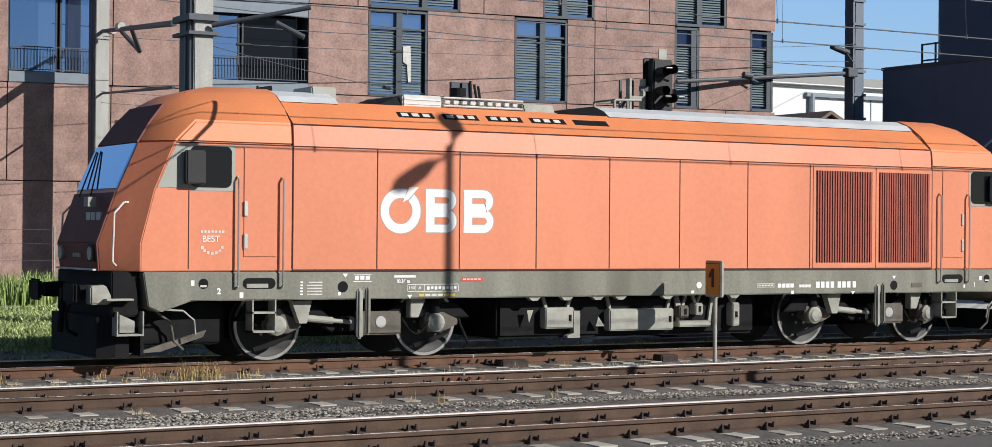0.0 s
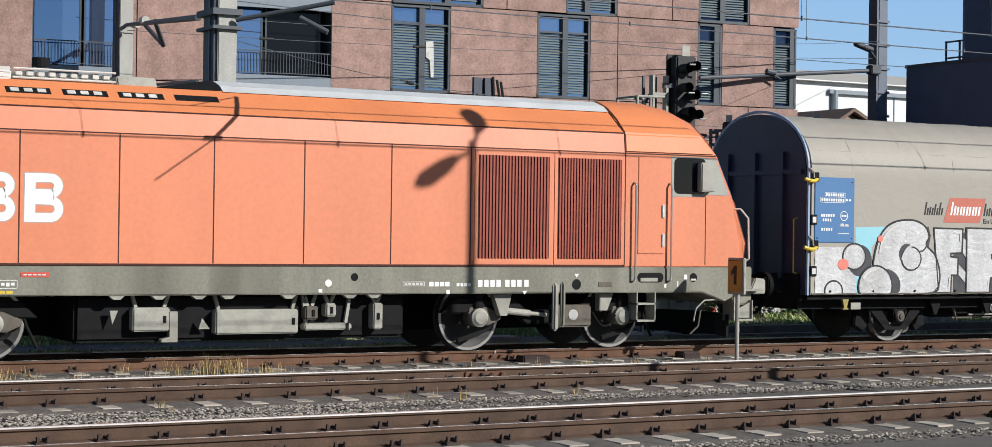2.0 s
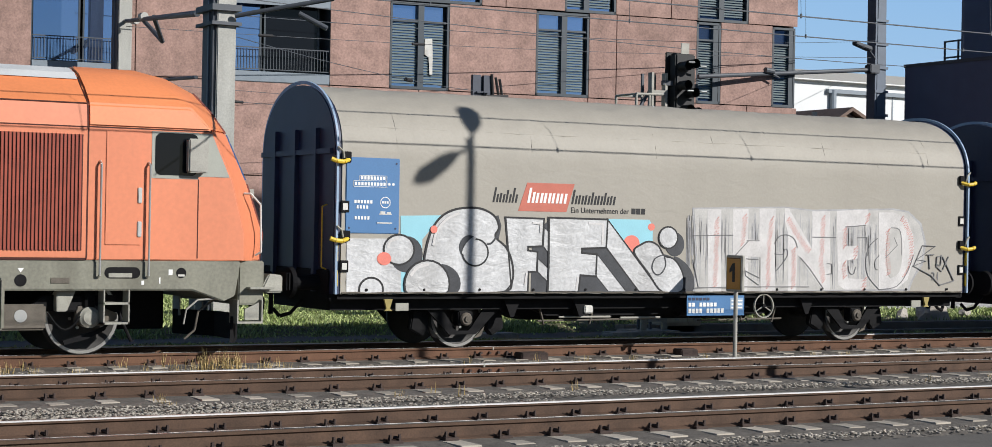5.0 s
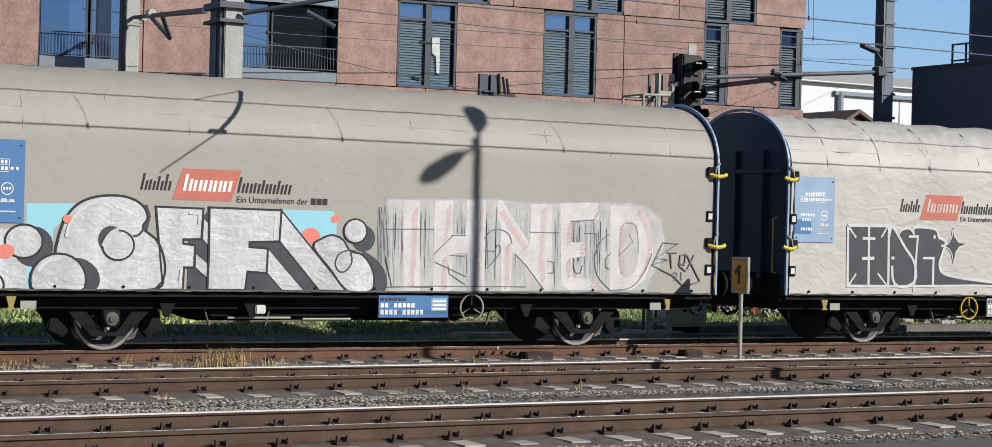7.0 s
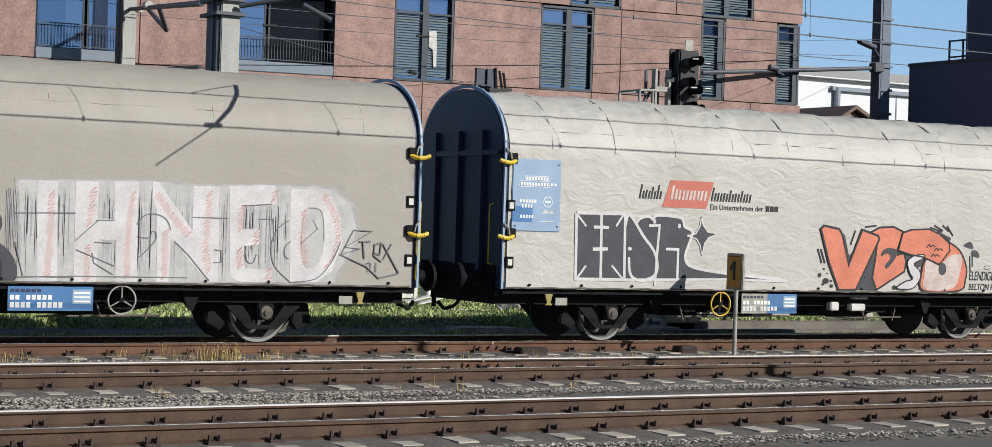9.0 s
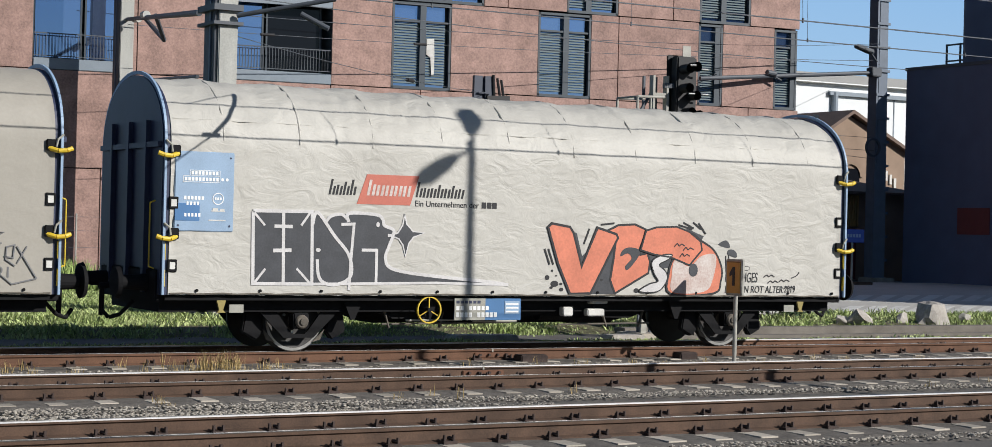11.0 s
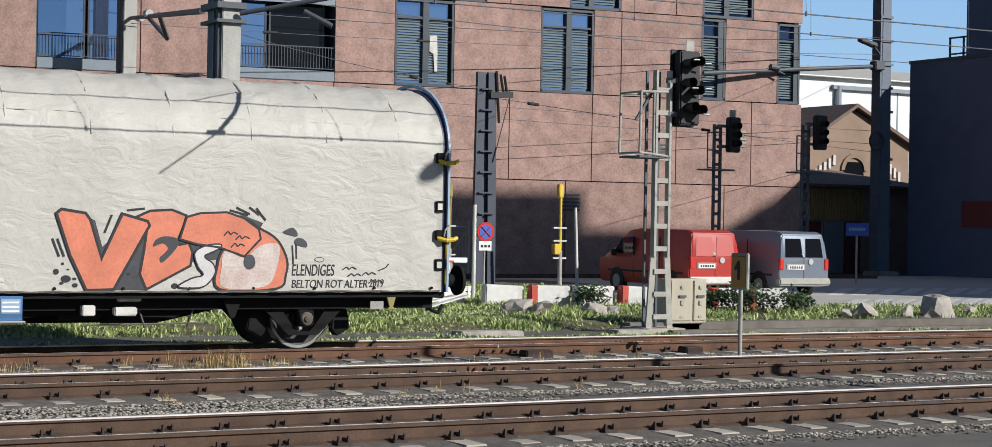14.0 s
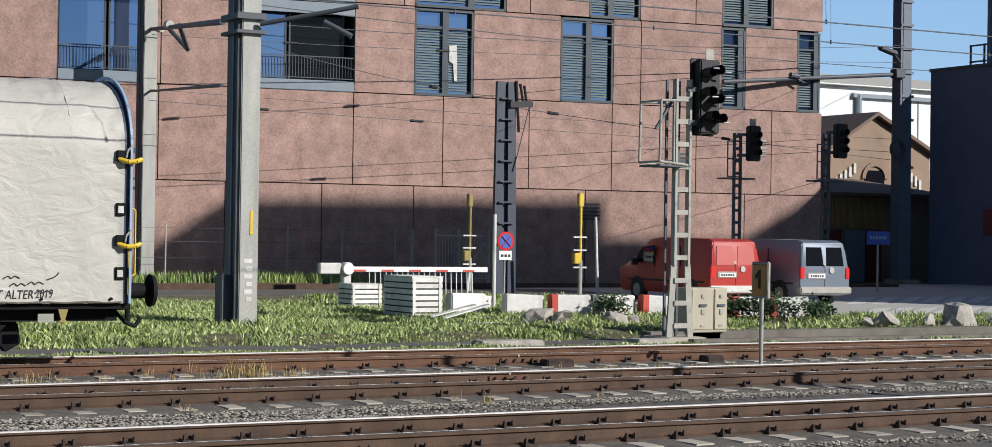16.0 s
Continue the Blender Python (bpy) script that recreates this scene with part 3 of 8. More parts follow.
# ---------------------------------------------------------------- the train
TRAIN_S = [(0, 0), (0.5, -1.82), (1, -3.76), (1.5, -5.54), (2, -7.27), (2.5, -8.92), (3, -10.47), (3.5, -11.86), (4, -13.35), (4.5, -14.79), (7, -22.08),
           (7.5, -23.50), (8, -24.91), (8.5, -26.24), (9, -27.64), (9.5, -29.04), (10, -30.43), (12.5, -37.34), (13, -38.57), (13.5, -39.90), (14, -41.24),
           (14.5, -42.57), (15, -43.91), (15.5, -45.27), (16, -46.62)]


def train_at(t):
    """How far the train has gone at t, by a smooth curve through its known places."""
    k = TRAIN_S
    i = max(0, min(len(k) - 2, next((j for j in range(len(k) - 1) if t <= k[j + 1][0]), len(k) - 2)))
    slope = lambda j: (k[min(j + 1, len(k) - 1)][1] - k[max(j - 1, 0)][1]) / (k[min(j + 1, len(k) - 1)][0] - k[max(j - 1, 0)][0])
    (t0, s0), (t1, s1) = k[i], k[i + 1]
    hgt = t1 - t0
    u = (t - t0) / hgt
    return (2 * u ** 3 - 3 * u ** 2 + 1) * s0 + (u ** 3 - 2 * u ** 2 + u) * hgt * slope(i) + (3 * u ** 2 - 2 * u ** 3) * s1 + (u ** 3 - u ** 2) * hgt * slope(i + 1)


TA = TRACKS["a"]
MOVERS, WHEELSETS = [], []


def wheelset(x, r, parent, spoke=False):
    """Two wheels and an axle, built round the origin; rolls with the train."""
    e = new("wheelset")
    e.parent = parent
    e.location = (x, TA, r)
    for side in (-1, 1):
        w = Shape()
        yo = side * 0.75
        o = -side
        w.lathe_y((0, 0), [(0.001, yo + 0.03 * side), (0.10, yo + 0.03 * side), (r - 0.16, yo + 0.015 * side), (r - 0.09, yo + 0.055 * side), (r - 0.005, yo + 0.06 * side), (r, yo + 0.05 * side),
                           (r, yo + 0.03 * o), (r + 0.028, yo + 0.05 * o), (r + 0.02, yo + 0.075 * o), (r - 0.09, yo + 0.075 * o), (0.001, yo + 0.06 * o)], 36)
        part("wheel", w, TYRE, e, smooth=True)
        part("tread", Shape().lathe_y((0, 0), [(r - 0.055, yo + 0.0625 * side), (r - 0.012, yo + 0.0625 * side), (r - 0.012, yo + 0.055 * side), (r - 0.055, yo + 0.055 * side), (r - 0.055, yo + 0.0625 * side)], 36), TREAD, e, "bright worn wheel rim")
    part("axle", Shape().rod((0, -0.8, 0), (0, 0.8, 0), 0.09, seg=12), GRIME, e)
    for k in range(6):
        a = k * math.pi / 3
        part("bolt", Shape().rod((0.17 * math.cos(a), -0.79, 0.17 * math.sin(a)), (0.17 * math.cos(a), -0.765, 0.17 * math.sin(a)), 0.025, seg=6), STEEL, e)
    WHEELSETS.append((e, x, r))
    return e


LC = 17.42
CAB = [(1.37, 8.68, 1.43, 8.24, 0.93), (1.77, 8.68, 1.43, 8.20, 0.95), (2.54, 8.88, 1.43, 8.48, 0.95), (3.24, 9.18, 1.43, 8.80, 0.92), (3.56, 9.50, 1.40, 9.02, 0.84),
       (3.82, 9.80, 1.12, 9.25, 0.74), (4.02, 10.25, 0.82, 9.60, 0.60), (4.14, 10.75, 0.5, 10.05, 0.42)]


def flip(p, rear):
    return (2 * LC - p[0], p[1], p[2]) if rear else p


def build_cab(loco, rear):
    def ring(l):
        z, xs, w, xf, wf = l
        return [flip((x, TA + y, z), rear) for x, y in ((11.03, -w), (xs, -w), (xf, -wf), (xf, wf), (xs, w), (11.03, w))]
    cab = part("cab", Shape().loft([ring(l) for l in CAB[:4]]), ORANGE, loco, "orange driver's cab with raked nose", bevel=0.012, smooth=True)
    part("cab_roof", Shape().loft([ring(l) for l in CAB[3:]]), ORANGE_ROOF, cab, "bright orange curved cab roof", bevel=0.03, smooth=True)

    def patch(name, quad, material, label="", out=0.006, th=0.012):
        """A thin plate over four points of a cab face."""
        q = [Vector(p) for p in quad]
        n = (q[1] - q[0]).cross(q[3] - q[0]).normalized()
        if rear:
            n = -n
        front = [p + n * (out + th) for p in q]
        back = [p + n * (out - 0.02) for p in q]
        s = Shape().add([tuple(p) for p in front + back], [(0, 1, 2, 3), (7, 6, 5, 4), (0, 4, 5, 1), (1, 5, 6, 2), (2, 6, 7, 3), (3, 7, 4, 0)])
        return part(name, s, material, cab, label)

    def P(x, y, z):
        return flip((x, TA + y, z), rear)
    # centre front: dark lower plate, windscreen
    patch("front_plate", [P(8.24, 0.93, 1.37), P(8.24, -0.93, 1.37), P(8.20, -0.95, 1.77), P(8.20, 0.95, 1.77)], CAB_DARK, "dark front plate")
    patch("front_plate", [P(8.20, 0.95, 1.77), P(8.20, -0.95, 1.77), P(8.46, -0.95, 2.50), P(8.46, 0.95, 2.50)], CAB_DARK, "dark front plate")
    patch("windscreen", [P(8.485, 0.93, 2.56), P(8.485, -0.93, 2.56), P(8.79, -0.90, 3.22), P(8.79, 0.90, 3.22)], BLUEGLASS, "raked windscreen reflecting blue sky", out=0.01)
    patch("front_plate", [P(8.80, 0.92, 3.24), P(8.80, -0.92, 3.24), P(9.02, -0.84, 3.56), P(9.02, 0.84, 3.56)], CAB_DARK, "dark plate above the windscreen")
    patch("front_plate", [P(9.02, 0.84, 3.56), P(9.02, -0.84, 3.56), P(9.25, -0.74, 3.82), P(9.25, 0.74, 3.82)], CAB_DARK, "dark plate above the windscreen")
    # side: grey quarter panel, window with mirror, door with handrails
    yS = TA - 1.43
    for sgn in (-1, 1):
        y = TA + sgn * 1.43
        f = lambda *pts: [(flip((px, 0, pz), rear)[0], pz) for px, pz in pts]
        y0, y1 = sorted((y - sgn * 0.02, y + sgn * 0.006))
        part("quarter_panel", Shape().prism_y(f((8.92, 2.58), (9.40, 2.58), (9.40, 3.20), (9.20, 3.20)), y0, y1), CAB_GREY, cab, "grey panel behind the nose")
        part("window_surround", Shape().prism_y(f((9.40, 2.54), (10.10, 2.54), (10.10, 3.21), (9.40, 3.21)), y0, y1), CAB_GREY, cab)
        y0, y1 = sorted((y - sgn * 0.02, y + sgn * 0.012))
        rr = []
        for cx, cz, a0 in ((9.96, 2.68, -90), (9.96, 3.10, 0), (9.50, 3.10, 90), (9.50, 2.68, 180)):
            for k in range(5):
                a = radians(a0 + 22.5 * k)
                rr.append((cx + 0.09 * math.cos(a), cz + 0.09 * math.sin(a)))
        part("side_window", Shape().prism_y(f(*rr), y0, y1), DARKGLASS, cab, "dark side window with rounded corners")
        mx0, mx1 = sorted(flip((px, 0, 0), rear)[0] for px in (9.30, 9.60))
        part("mirror", Shape().box(mx0, mx1, *sorted((y + sgn * 0.02, y + sgn * 0.16)), 2.63, 3.12), INK if not rear else GALV, cab, "folded rear-view mirror", bevel=0.02)
        # door outline and door leaf
        y0, y1 = sorted((y - sgn * 0.02, y + sgn * 0.014))
        part("door", Shape().prism_y(f((10.24, 1.58), (10.77, 1.58), (10.77, 3.19), (10.24, 3.19)), y0, y1), ORANGE, cab, "orange cab door", bevel=0.01)
        for px in (10.14, 10.85):
            hr = Shape()
            X = flip((px, 0, 0), rear)[0]
            hr.pipe([(X, y, 1.12), (X, y + sgn * 0.07, 1.16), (X, y + sgn * 0.07, 2.72), (X, y, 2.76)], 0.017)
            part("handrail", hr, STEEL, cab, "bright steel handrail")
        for hz in (1.80, 2.28):
            X = flip((10.27, 0, 0), rear)[0]
            part("door_handle", Shape().box(X - 0.03, X + 0.03, *sorted((y, y + sgn * 0.035)), hz - 0.1, hz + 0.12), STEEL, cab, bevel=0.008)
        for px, pz0, pz1 in ((9.395, 1.40, 2.54), (11.02, 1.40, 3.24)):
            X = flip((px, 0, 0), rear)[0]
            part("seam", Shape().box(X - 0.008, X + 0.008, *sorted((y - sgn * 0.02, y + sgn * 0.003)), pz0, pz1), SEAM, cab)
        X0, X1 = sorted(flip((px, 0, 0), rear)[0] for px in (9.2, 11.03))
        part("seam", Shape().box(X0, X1, *sorted((y - sgn * 0.02, y + sgn * 0.003)), 3.225, 3.245), SEAM, cab)
    # front handrails at the nose corners
    for sgn in (-1, 1):
        hr = Shape()
        hr.pipe([P(8.40, sgn * 1.18, 1.45), P(8.33, sgn * 1.24, 1.5), P(8.35, sgn * 1.24, 2.2), P(8.50, sgn * 1.22, 2.36), P(8.58, sgn * 1.15, 2.36)], 0.016)
        part("nose_handrail", hr, DIRTY_WHITE, cab)
    lamps = Shape()
    for sgn in (-1, 1):
        for zz in (1.62,):
            lamps.rod(P(8.24, sgn * 0.72, zz), P(8.15, sgn * 0.72, zz), 0.10, seg=16)
    part("headlight", lamps, CAB_GREY, cab, "round headlights")
    part("wiper_box", Shape().box(*sorted((P(8.30, 0, 0)[0], P(8.18, 0, 0)[0])), TA - 0.55, TA - 0.35, 2.30, 2.44), GALV, cab)
    wp = Shape()
    wp.rod(P(8.36, -0.1, 2.45), P(8.72, 0.55, 3.15), 0.012, seg=6).rod(P(8.36, 0.45, 2.45), P(8.72, 0.75, 3.15), 0.012, seg=6)
    part("wiper", wp, INK, cab)
    # buffer beam, buffers, hook, plough
    bx = [P(8.70, 0, 0)[0], P(8.30, 0, 0)[0]]
    part("buffer_beam", Shape().box(*sorted(bx), TA - 1.30, TA + 1.30, 0.72, 1.37), SKIRT if rear else BLACK, loco, bevel=0.02)
    for sgn in (-1, 1):
        bf = Shape()
        bf.rod(P(8.32, sgn * 0.875, 1.06), P(7.95, sgn * 0.875, 1.06), 0.125, 0.11, seg=16)
        part("buffer", bf, BLACK, loco)
        part("buffer_head", Shape().box(*sorted((P(7.86, 0, 0)[0], P(7.80, 0, 0)[0])), TA + sgn * 0.875 - 0.27, TA + sgn * 0.875 + 0.27, 0.90, 1.22), BLACK, loco, bevel=0.03)
        st = Shape()
        X0, X1 = sorted((P(8.35, 0, 0)[0], P(8.75, 0, 0)[0]))
        yy = TA + sgn * 1.24
        st.box(X0, X1, yy - 0.16, yy + 0.16, 0.45, 0.48).box(X0, X0 + 0.02, yy - 0.16, yy + 0.16, 0.48, 0.80).box(X1 - 0.02, X1, yy - 0.16, yy + 0.16, 0.48, 0.80)
        part("corner_step", st, GREYPART, loco)
    part("coupling", Shape().box(*sorted((P(8.35, 0, 0)[0], P(7.95, 0, 0)[0])), TA - 0.06, TA + 0.06, 0.95, 1.1).rod(P(8.0, 0, 1.0), P(7.95, 0.0, 0.45), 0.05, seg=8), BLACK, loco)
    pl = Shape().prism_z([P(8.75, -1.25, 0)[:2], P(8.35, -0.4, 0)[:2], P(8.35, 0.4, 0)[:2], P(8.75, 1.25, 0)[:2], P(8.80, 1.25, 0)[:2], P(8.42, 0.4, 0)[:2], P(8.42, -0.4, 0)[:2], P(8.80, -1.25, 0)[:2]], 0.16, 0.55)
    part("rail_guard", pl, BLACK, loco)
    part("guard_bracket", Shape().pipe([P(9.0, -1.1, 0.8), P(9.25, -1.12, 0.62), P(9.30, -1.12, 0.35), P(9.45, -1.1, 0.22)], 0.018), GRIME, loco)
    part("coupler_box", Shape().prism_y([(P(8.00, 0, 0)[0], 0.90), (P(8.00, 0, 0)[0], 1.16), (P(8.22, 0, 0)[0], 1.18), (P(8.32, 0, 0)[0], 0.98), (P(8.28, 0, 0)[0], 0.90)], TA - 1.30, TA - 1.05), GREYPART, loco, "pale grey socket box beside the buffer", bevel=0.02)
    part("tread_plate", Shape().box(*sorted((P(8.18, 0, 0)[0], P(8.58, 0, 0)[0])), TA - 1.46, TA - 1.16, 0.955, 0.985), GREYPART, loco, bevel=0.006)
    part("step_gusset", Shape().prism_y([(P(8.40, 0, 0)[0], 0.50), (P(8.40, 0, 0)[0], 0.76), (P(8.62, 0, 0)[0], 0.66), (P(8.62, 0, 0)[0], 0.50)], TA - 1.37, TA - 1.34), GREYPART, loco)
    part("hose", Shape().pipe([P(8.05, -0.35, 1.0), P(7.92, -0.36, 0.75), P(7.95, -0.36, 0.50), P(8.1, -0.35, 0.42)], 0.028, 8), BLACK, loco)
    part("hose", Shape().pipe([P(9.0, -1.38, 0.82), P(9.35, -1.36, 0.80), P(9.52, -1.36, 0.66), P(9.55, -1.34, 0.45)], 0.014, 8), GALV, loco)
    if not rear:
        part("plough_blade", Shape().prism_y([(P(8.55, 0, 0)[0], 0.17), (P(9.1, 0, 0)[0], 0.20), (P(9.75, 0, 0)[0], 0.40), (P(9.8, 0, 0)[0], 0.50), (P(9.2, 0, 0)[0], 0.33), (P(8.9, 0, 0)[0], 0.24)], TA - 1.12, TA - 1.06), GRIME, loco, "dusty curved rail guard blade")
    return cab


def build_loco():
    loco = thing("diesel_locomotive", "orange diesel locomotive with grey frame rolling on the track", "locomotive")
    MOVERS.append(loco)
    w = 1.43
    # body side and roof slopes, one closed hull
    hull = [(-w, 1.37), (-w, 3.24), (-1.40, 3.56), (-0.86, 3.96), (0.86, 3.96), (1.40, 3.56), (w, 3.24), (w, 1.37)]
    lower = [hull[0], hull[1], hull[2], hull[5], hull[6], hull[7]]
    part("body", Shape().prism_x([(TA + y, z) for y, z in lower], 11.03, 23.81), ORANGE, loco, "orange smooth-panelled engine room body", bevel=0.012)
    part("roof_slope", Shape().prism_x([(TA + y, z) for y, z in hull[2:6]], 11.032, 23.808), ORANGE_ROOF, loco, "brighter orange sloping roof side", bevel=0.012)
    # roof of the rear half, cover of the front half
    rf = [(-0.93, 3.93), (-0.78, 4.03), (-0.5, 4.12), (0.5, 4.12), (0.78, 4.03), (0.93, 3.93)]
    part("roof", Shape().prism_x([(TA + y, z) for y, z in rf], 17.0, 23.79), SILVER, loco, "silver-grey curved roof")
    part("roof_end", Shape().loft([[(x, TA + y, z) for y, z in ((-0.9, 3.95), (-0.5, top), (0.5, top), (0.9, 3.95))] for x, top in ((16.0, 3.97), (16.98, 4.13))]), BLACK, loco, "sloping black roof end")
    part("roof", Shape().prism_x([(TA + y, z) for y, z in rf], 11.03, 12.0), SILVER, loco)
    part("roof_box", Shape().box(11.72, 12.14, TA - 0.55, TA + 0.2, 3.95, 4.22), CAB_GREY, loco, bevel=0.02)
    part("exhaust_hood", Shape().loft([[(x, TA + y, z) for y, z in ((-0.7, 3.95), (-0.6, top), (0.6, top), (0.7, 3.95))] for x, top in ((12.75, 3.98), (13.2, 4.13))]), BLACK, loco)
    part("roof_box", Shape().box(13.22, 13.92, TA - 0.72, TA + 0.7, 3.95, 4.15), DIRTY_WHITE, loco, "whitish roof box", bevel=0.02)
    for z in (4.0, 4.07):
        part("box_rib", Shape().box(13.24, 13.90, TA - 0.732, TA - 0.718, z, z + 0.02), SILVER, loco)
    gr = new("roof_grille")
    gr.parent = loco
    part("frame", Shape().box(13.94, 15.40, TA - 0.70, TA + 0.7, 3.95, 4.03), GREYPART, gr, bevel=0.015)
    for i in range(9):
        part("slat", Shape().box(13.98 + i * 0.158, 14.08 + i * 0.158, TA - 0.71, TA + 0.65, 4.03, 4.10 + 0.012 * (i % 2)), DIRTY_WHITE, gr, bevel=0.01)
    for z in (4.00, 4.13):
        part("guard_bar", Shape().rod((13.94, TA - 0.74, z), (15.42, TA - 0.74, z), 0.016, seg=6), DIRTY_WHITE, gr)
    part("roof_net", Shape().prism_x([(TA - 0.75, 3.95), (TA - 0.68, 4.10), (TA + 0.6, 4.10), (TA + 0.7, 3.95)], 15.45, 16.05), GREYPART, loco, "grey mesh cover on the roof", bevel=0.02)
    part("horn", Shape().rod((10.88, TA - 0.35, 4.14), (11.12, TA - 0.35, 4.16), 0.03, 0.055, seg=10), BLACK, loco)
    part("aerial", Shape().rod((11.0, TA - 0.1, 4.1), (11.0, TA - 0.1, 4.22), 0.02, seg=8), BLACK, loco)
    part("exhaust", Shape().rod((14.45, TA - 0.3, 4.2), (14.45, TA - 0.3, 4.33), 0.13, seg=14), BLACK, loco)
    # slots in the front roof slope
    sl = Vector((0, 1.40 - 0.86, 3.96 - 3.56)).normalized()
    nrm = Vector((0, -sl.z, sl.y))
    for x0, x1 in ((12.94, 13.58), (13.75, 14.38), (14.55, 15.20), (15.36, 16.03), (16.20, 16.87)):
        c = Vector((0, TA - 1.40, 3.56)) + sl * 0.40
        a, b = c - sl * 0.075, c + sl * 0.075
        s = Shape()
        s.add([tuple(Vector((x, 0, 0)) + p + nrm * o) for x in (x0, x1) for p in (a, b) for o in (0.004, -0.03)], [(0, 2, 6, 4), (1, 5, 7, 3), (0, 4, 5, 1), (2, 3, 7, 6), (0, 1, 3, 2), (4, 6, 7, 5)])
        slot = part("air_slot", s, BLACK, loco, "dark air slot in the roof slope")
        k0 = x0 + 0.1 * (x1 - x0)
        for j in range(3 if x0 < 16 else 0):
            xa = k0 + j * 0.19
            s = Shape()
            s.add([tuple(Vector((x, 0, 0)) + p + nrm * o) for x in (xa, xa + 0.12) for p in (c - sl * 0.04, c + sl * 0.045) for o in (0.010, -0.01)], [(0, 2, 6, 4), (1, 5, 7, 3), (0, 4, 5, 1), (2, 3, 7, 6), (0, 1, 3, 2), (4, 6, 7, 5)])
            part("duct", s, DIRTY_WHITE, slot)
    # panel seams and edge lines
    y0, y1 = TA - w - 0.003, TA - w + 0.02
    for x in (12.43, 13.87, 15.28, 16.69, 18.11, 19.55, 20.93):
        part("seam", Shape().box(x - 0.009, x + 0.009, y0, y1, 1.40, 3.22), SEAM, loco)
    part("seam", Shape().box(11.03, 23.81, y0, y1, 3.222, 3.24), SEAM, loco)
    part("seam", Shape().box(11.03, 23.81, TA - 1.405, TA - 1.38, 3.555, 3.572), SEAM, loco)
    part("seam", Shape().box(11.03, 23.81, y0, y1, 1.365, 1.395), SEAM, loco)
    for x in (11.03, 23.81):
        s = Shape()
        for (ya, za), (yb, zb) in zip(hull[0:4], hull[1:5]):
            if abs(ya) < 0.9 and abs(yb) < 0.9:
                continue
            s.bar((x, TA + ya * 1.002, za), (x, TA + yb * 1.002, zb + 0.004), 0.014, 0.012)
        part("seam", s, SEAM, loco)
    # two louvre panels
    for x0, x1 in ((21.0, 22.42), (22.46, 23.80)):
        g = part("louvre_panel", Shape().box(x0, x1, y0 - 0.008, y1, 1.40, 3.20), ORANGE, loco, "orange louvre frame")
        part("louvre_back", Shape().box(x0 + 0.06, x1 - 0.06, y0 - 0.012, y0, 1.50, 3.12), SEAM, g)
        n = 22
        for i in range(n):
            x = x0 + 0.07 + (x1 - x0 - 0.14) * (i + 0.5) / n
            part("slat", Shape().box(x - 0.018, x + 0.014, y0 - 0.028, y0 - 0.008, 1.50, 3.12), GRILLE, g)
    # frame skirt
    sk = Shape().prism_y([(8.72, 1.362), (8.80, 0.86), (8.98, 0.78), (9.45, 0.94), (25.39, 0.94), (25.86, 0.78), (26.04, 0.86), (26.12, 1.362)], TA - w, TA + w)
    part("frame", sk, SKIRT, loco, "grey dusty main frame", bevel=0.015)
    return loco


loco = build_loco()
build_cab(loco, False)
build_cab(loco, True)
LW = (10.89, 13.59, 21.25, 23.95)
for x in LW:
    wheelset(x, 0.55, loco)
def tarp_ring(x, k=0.0, inset=0.0):
    w = 1.43 - inset
    wall = [0.88 + 2.1 * i / 22 for i in range(23)]
    pts = [(-w, z) for z in wall]
    for i in range(1, 36):
        a = math.pi * i / 36
        pts.append((-w * math.cos(a), 2.98 + (1.12 - inset + k) * math.sin(a) ** 0.86))
    pts += [(w, z) for z in reversed(wall)]
    return [(x, TA + y, z) for y, z in pts]


HOOP = 1.2


def creased(p, u0, u1, strong):
    """A point of the hood, moved by slack cloth: fan-like pulls at the ends, small creases above the shoulder."""
    x, y, z = p
    d = min(x - u0, u1 - x)
    up = max(0.0, min(1.0, (z - 2.9) / 0.25))
    end = math.exp(-d / 0.75) * min(1.0, d / 0.15)
    fan = 1 - 2.4 * abs(noise.noise(Vector((x * 1.6 + z * 2.0, z * 6.0 - x * 2.5, 1.5))))
    fold = 1 - 2.6 * abs(noise.noise(Vector((x * 1.3 + z, z * 4.5 + y * 1.5, 9.0)))) - 1.3 * abs(noise.noise(Vector((x * 3.6 - z, z * 7.0 + y, 4.0))))
    move = strong * (0.022 * end * min(0.0, fan - 1) + 0.023 * up * fold - 0.003 * abs(noise.noise(Vector((x * 1.5, z * 1.2, 3)))))
    side = -1 if y < TA else 1
    return (x, y + side * move * (1 - 0.6 * up), z + move * up)


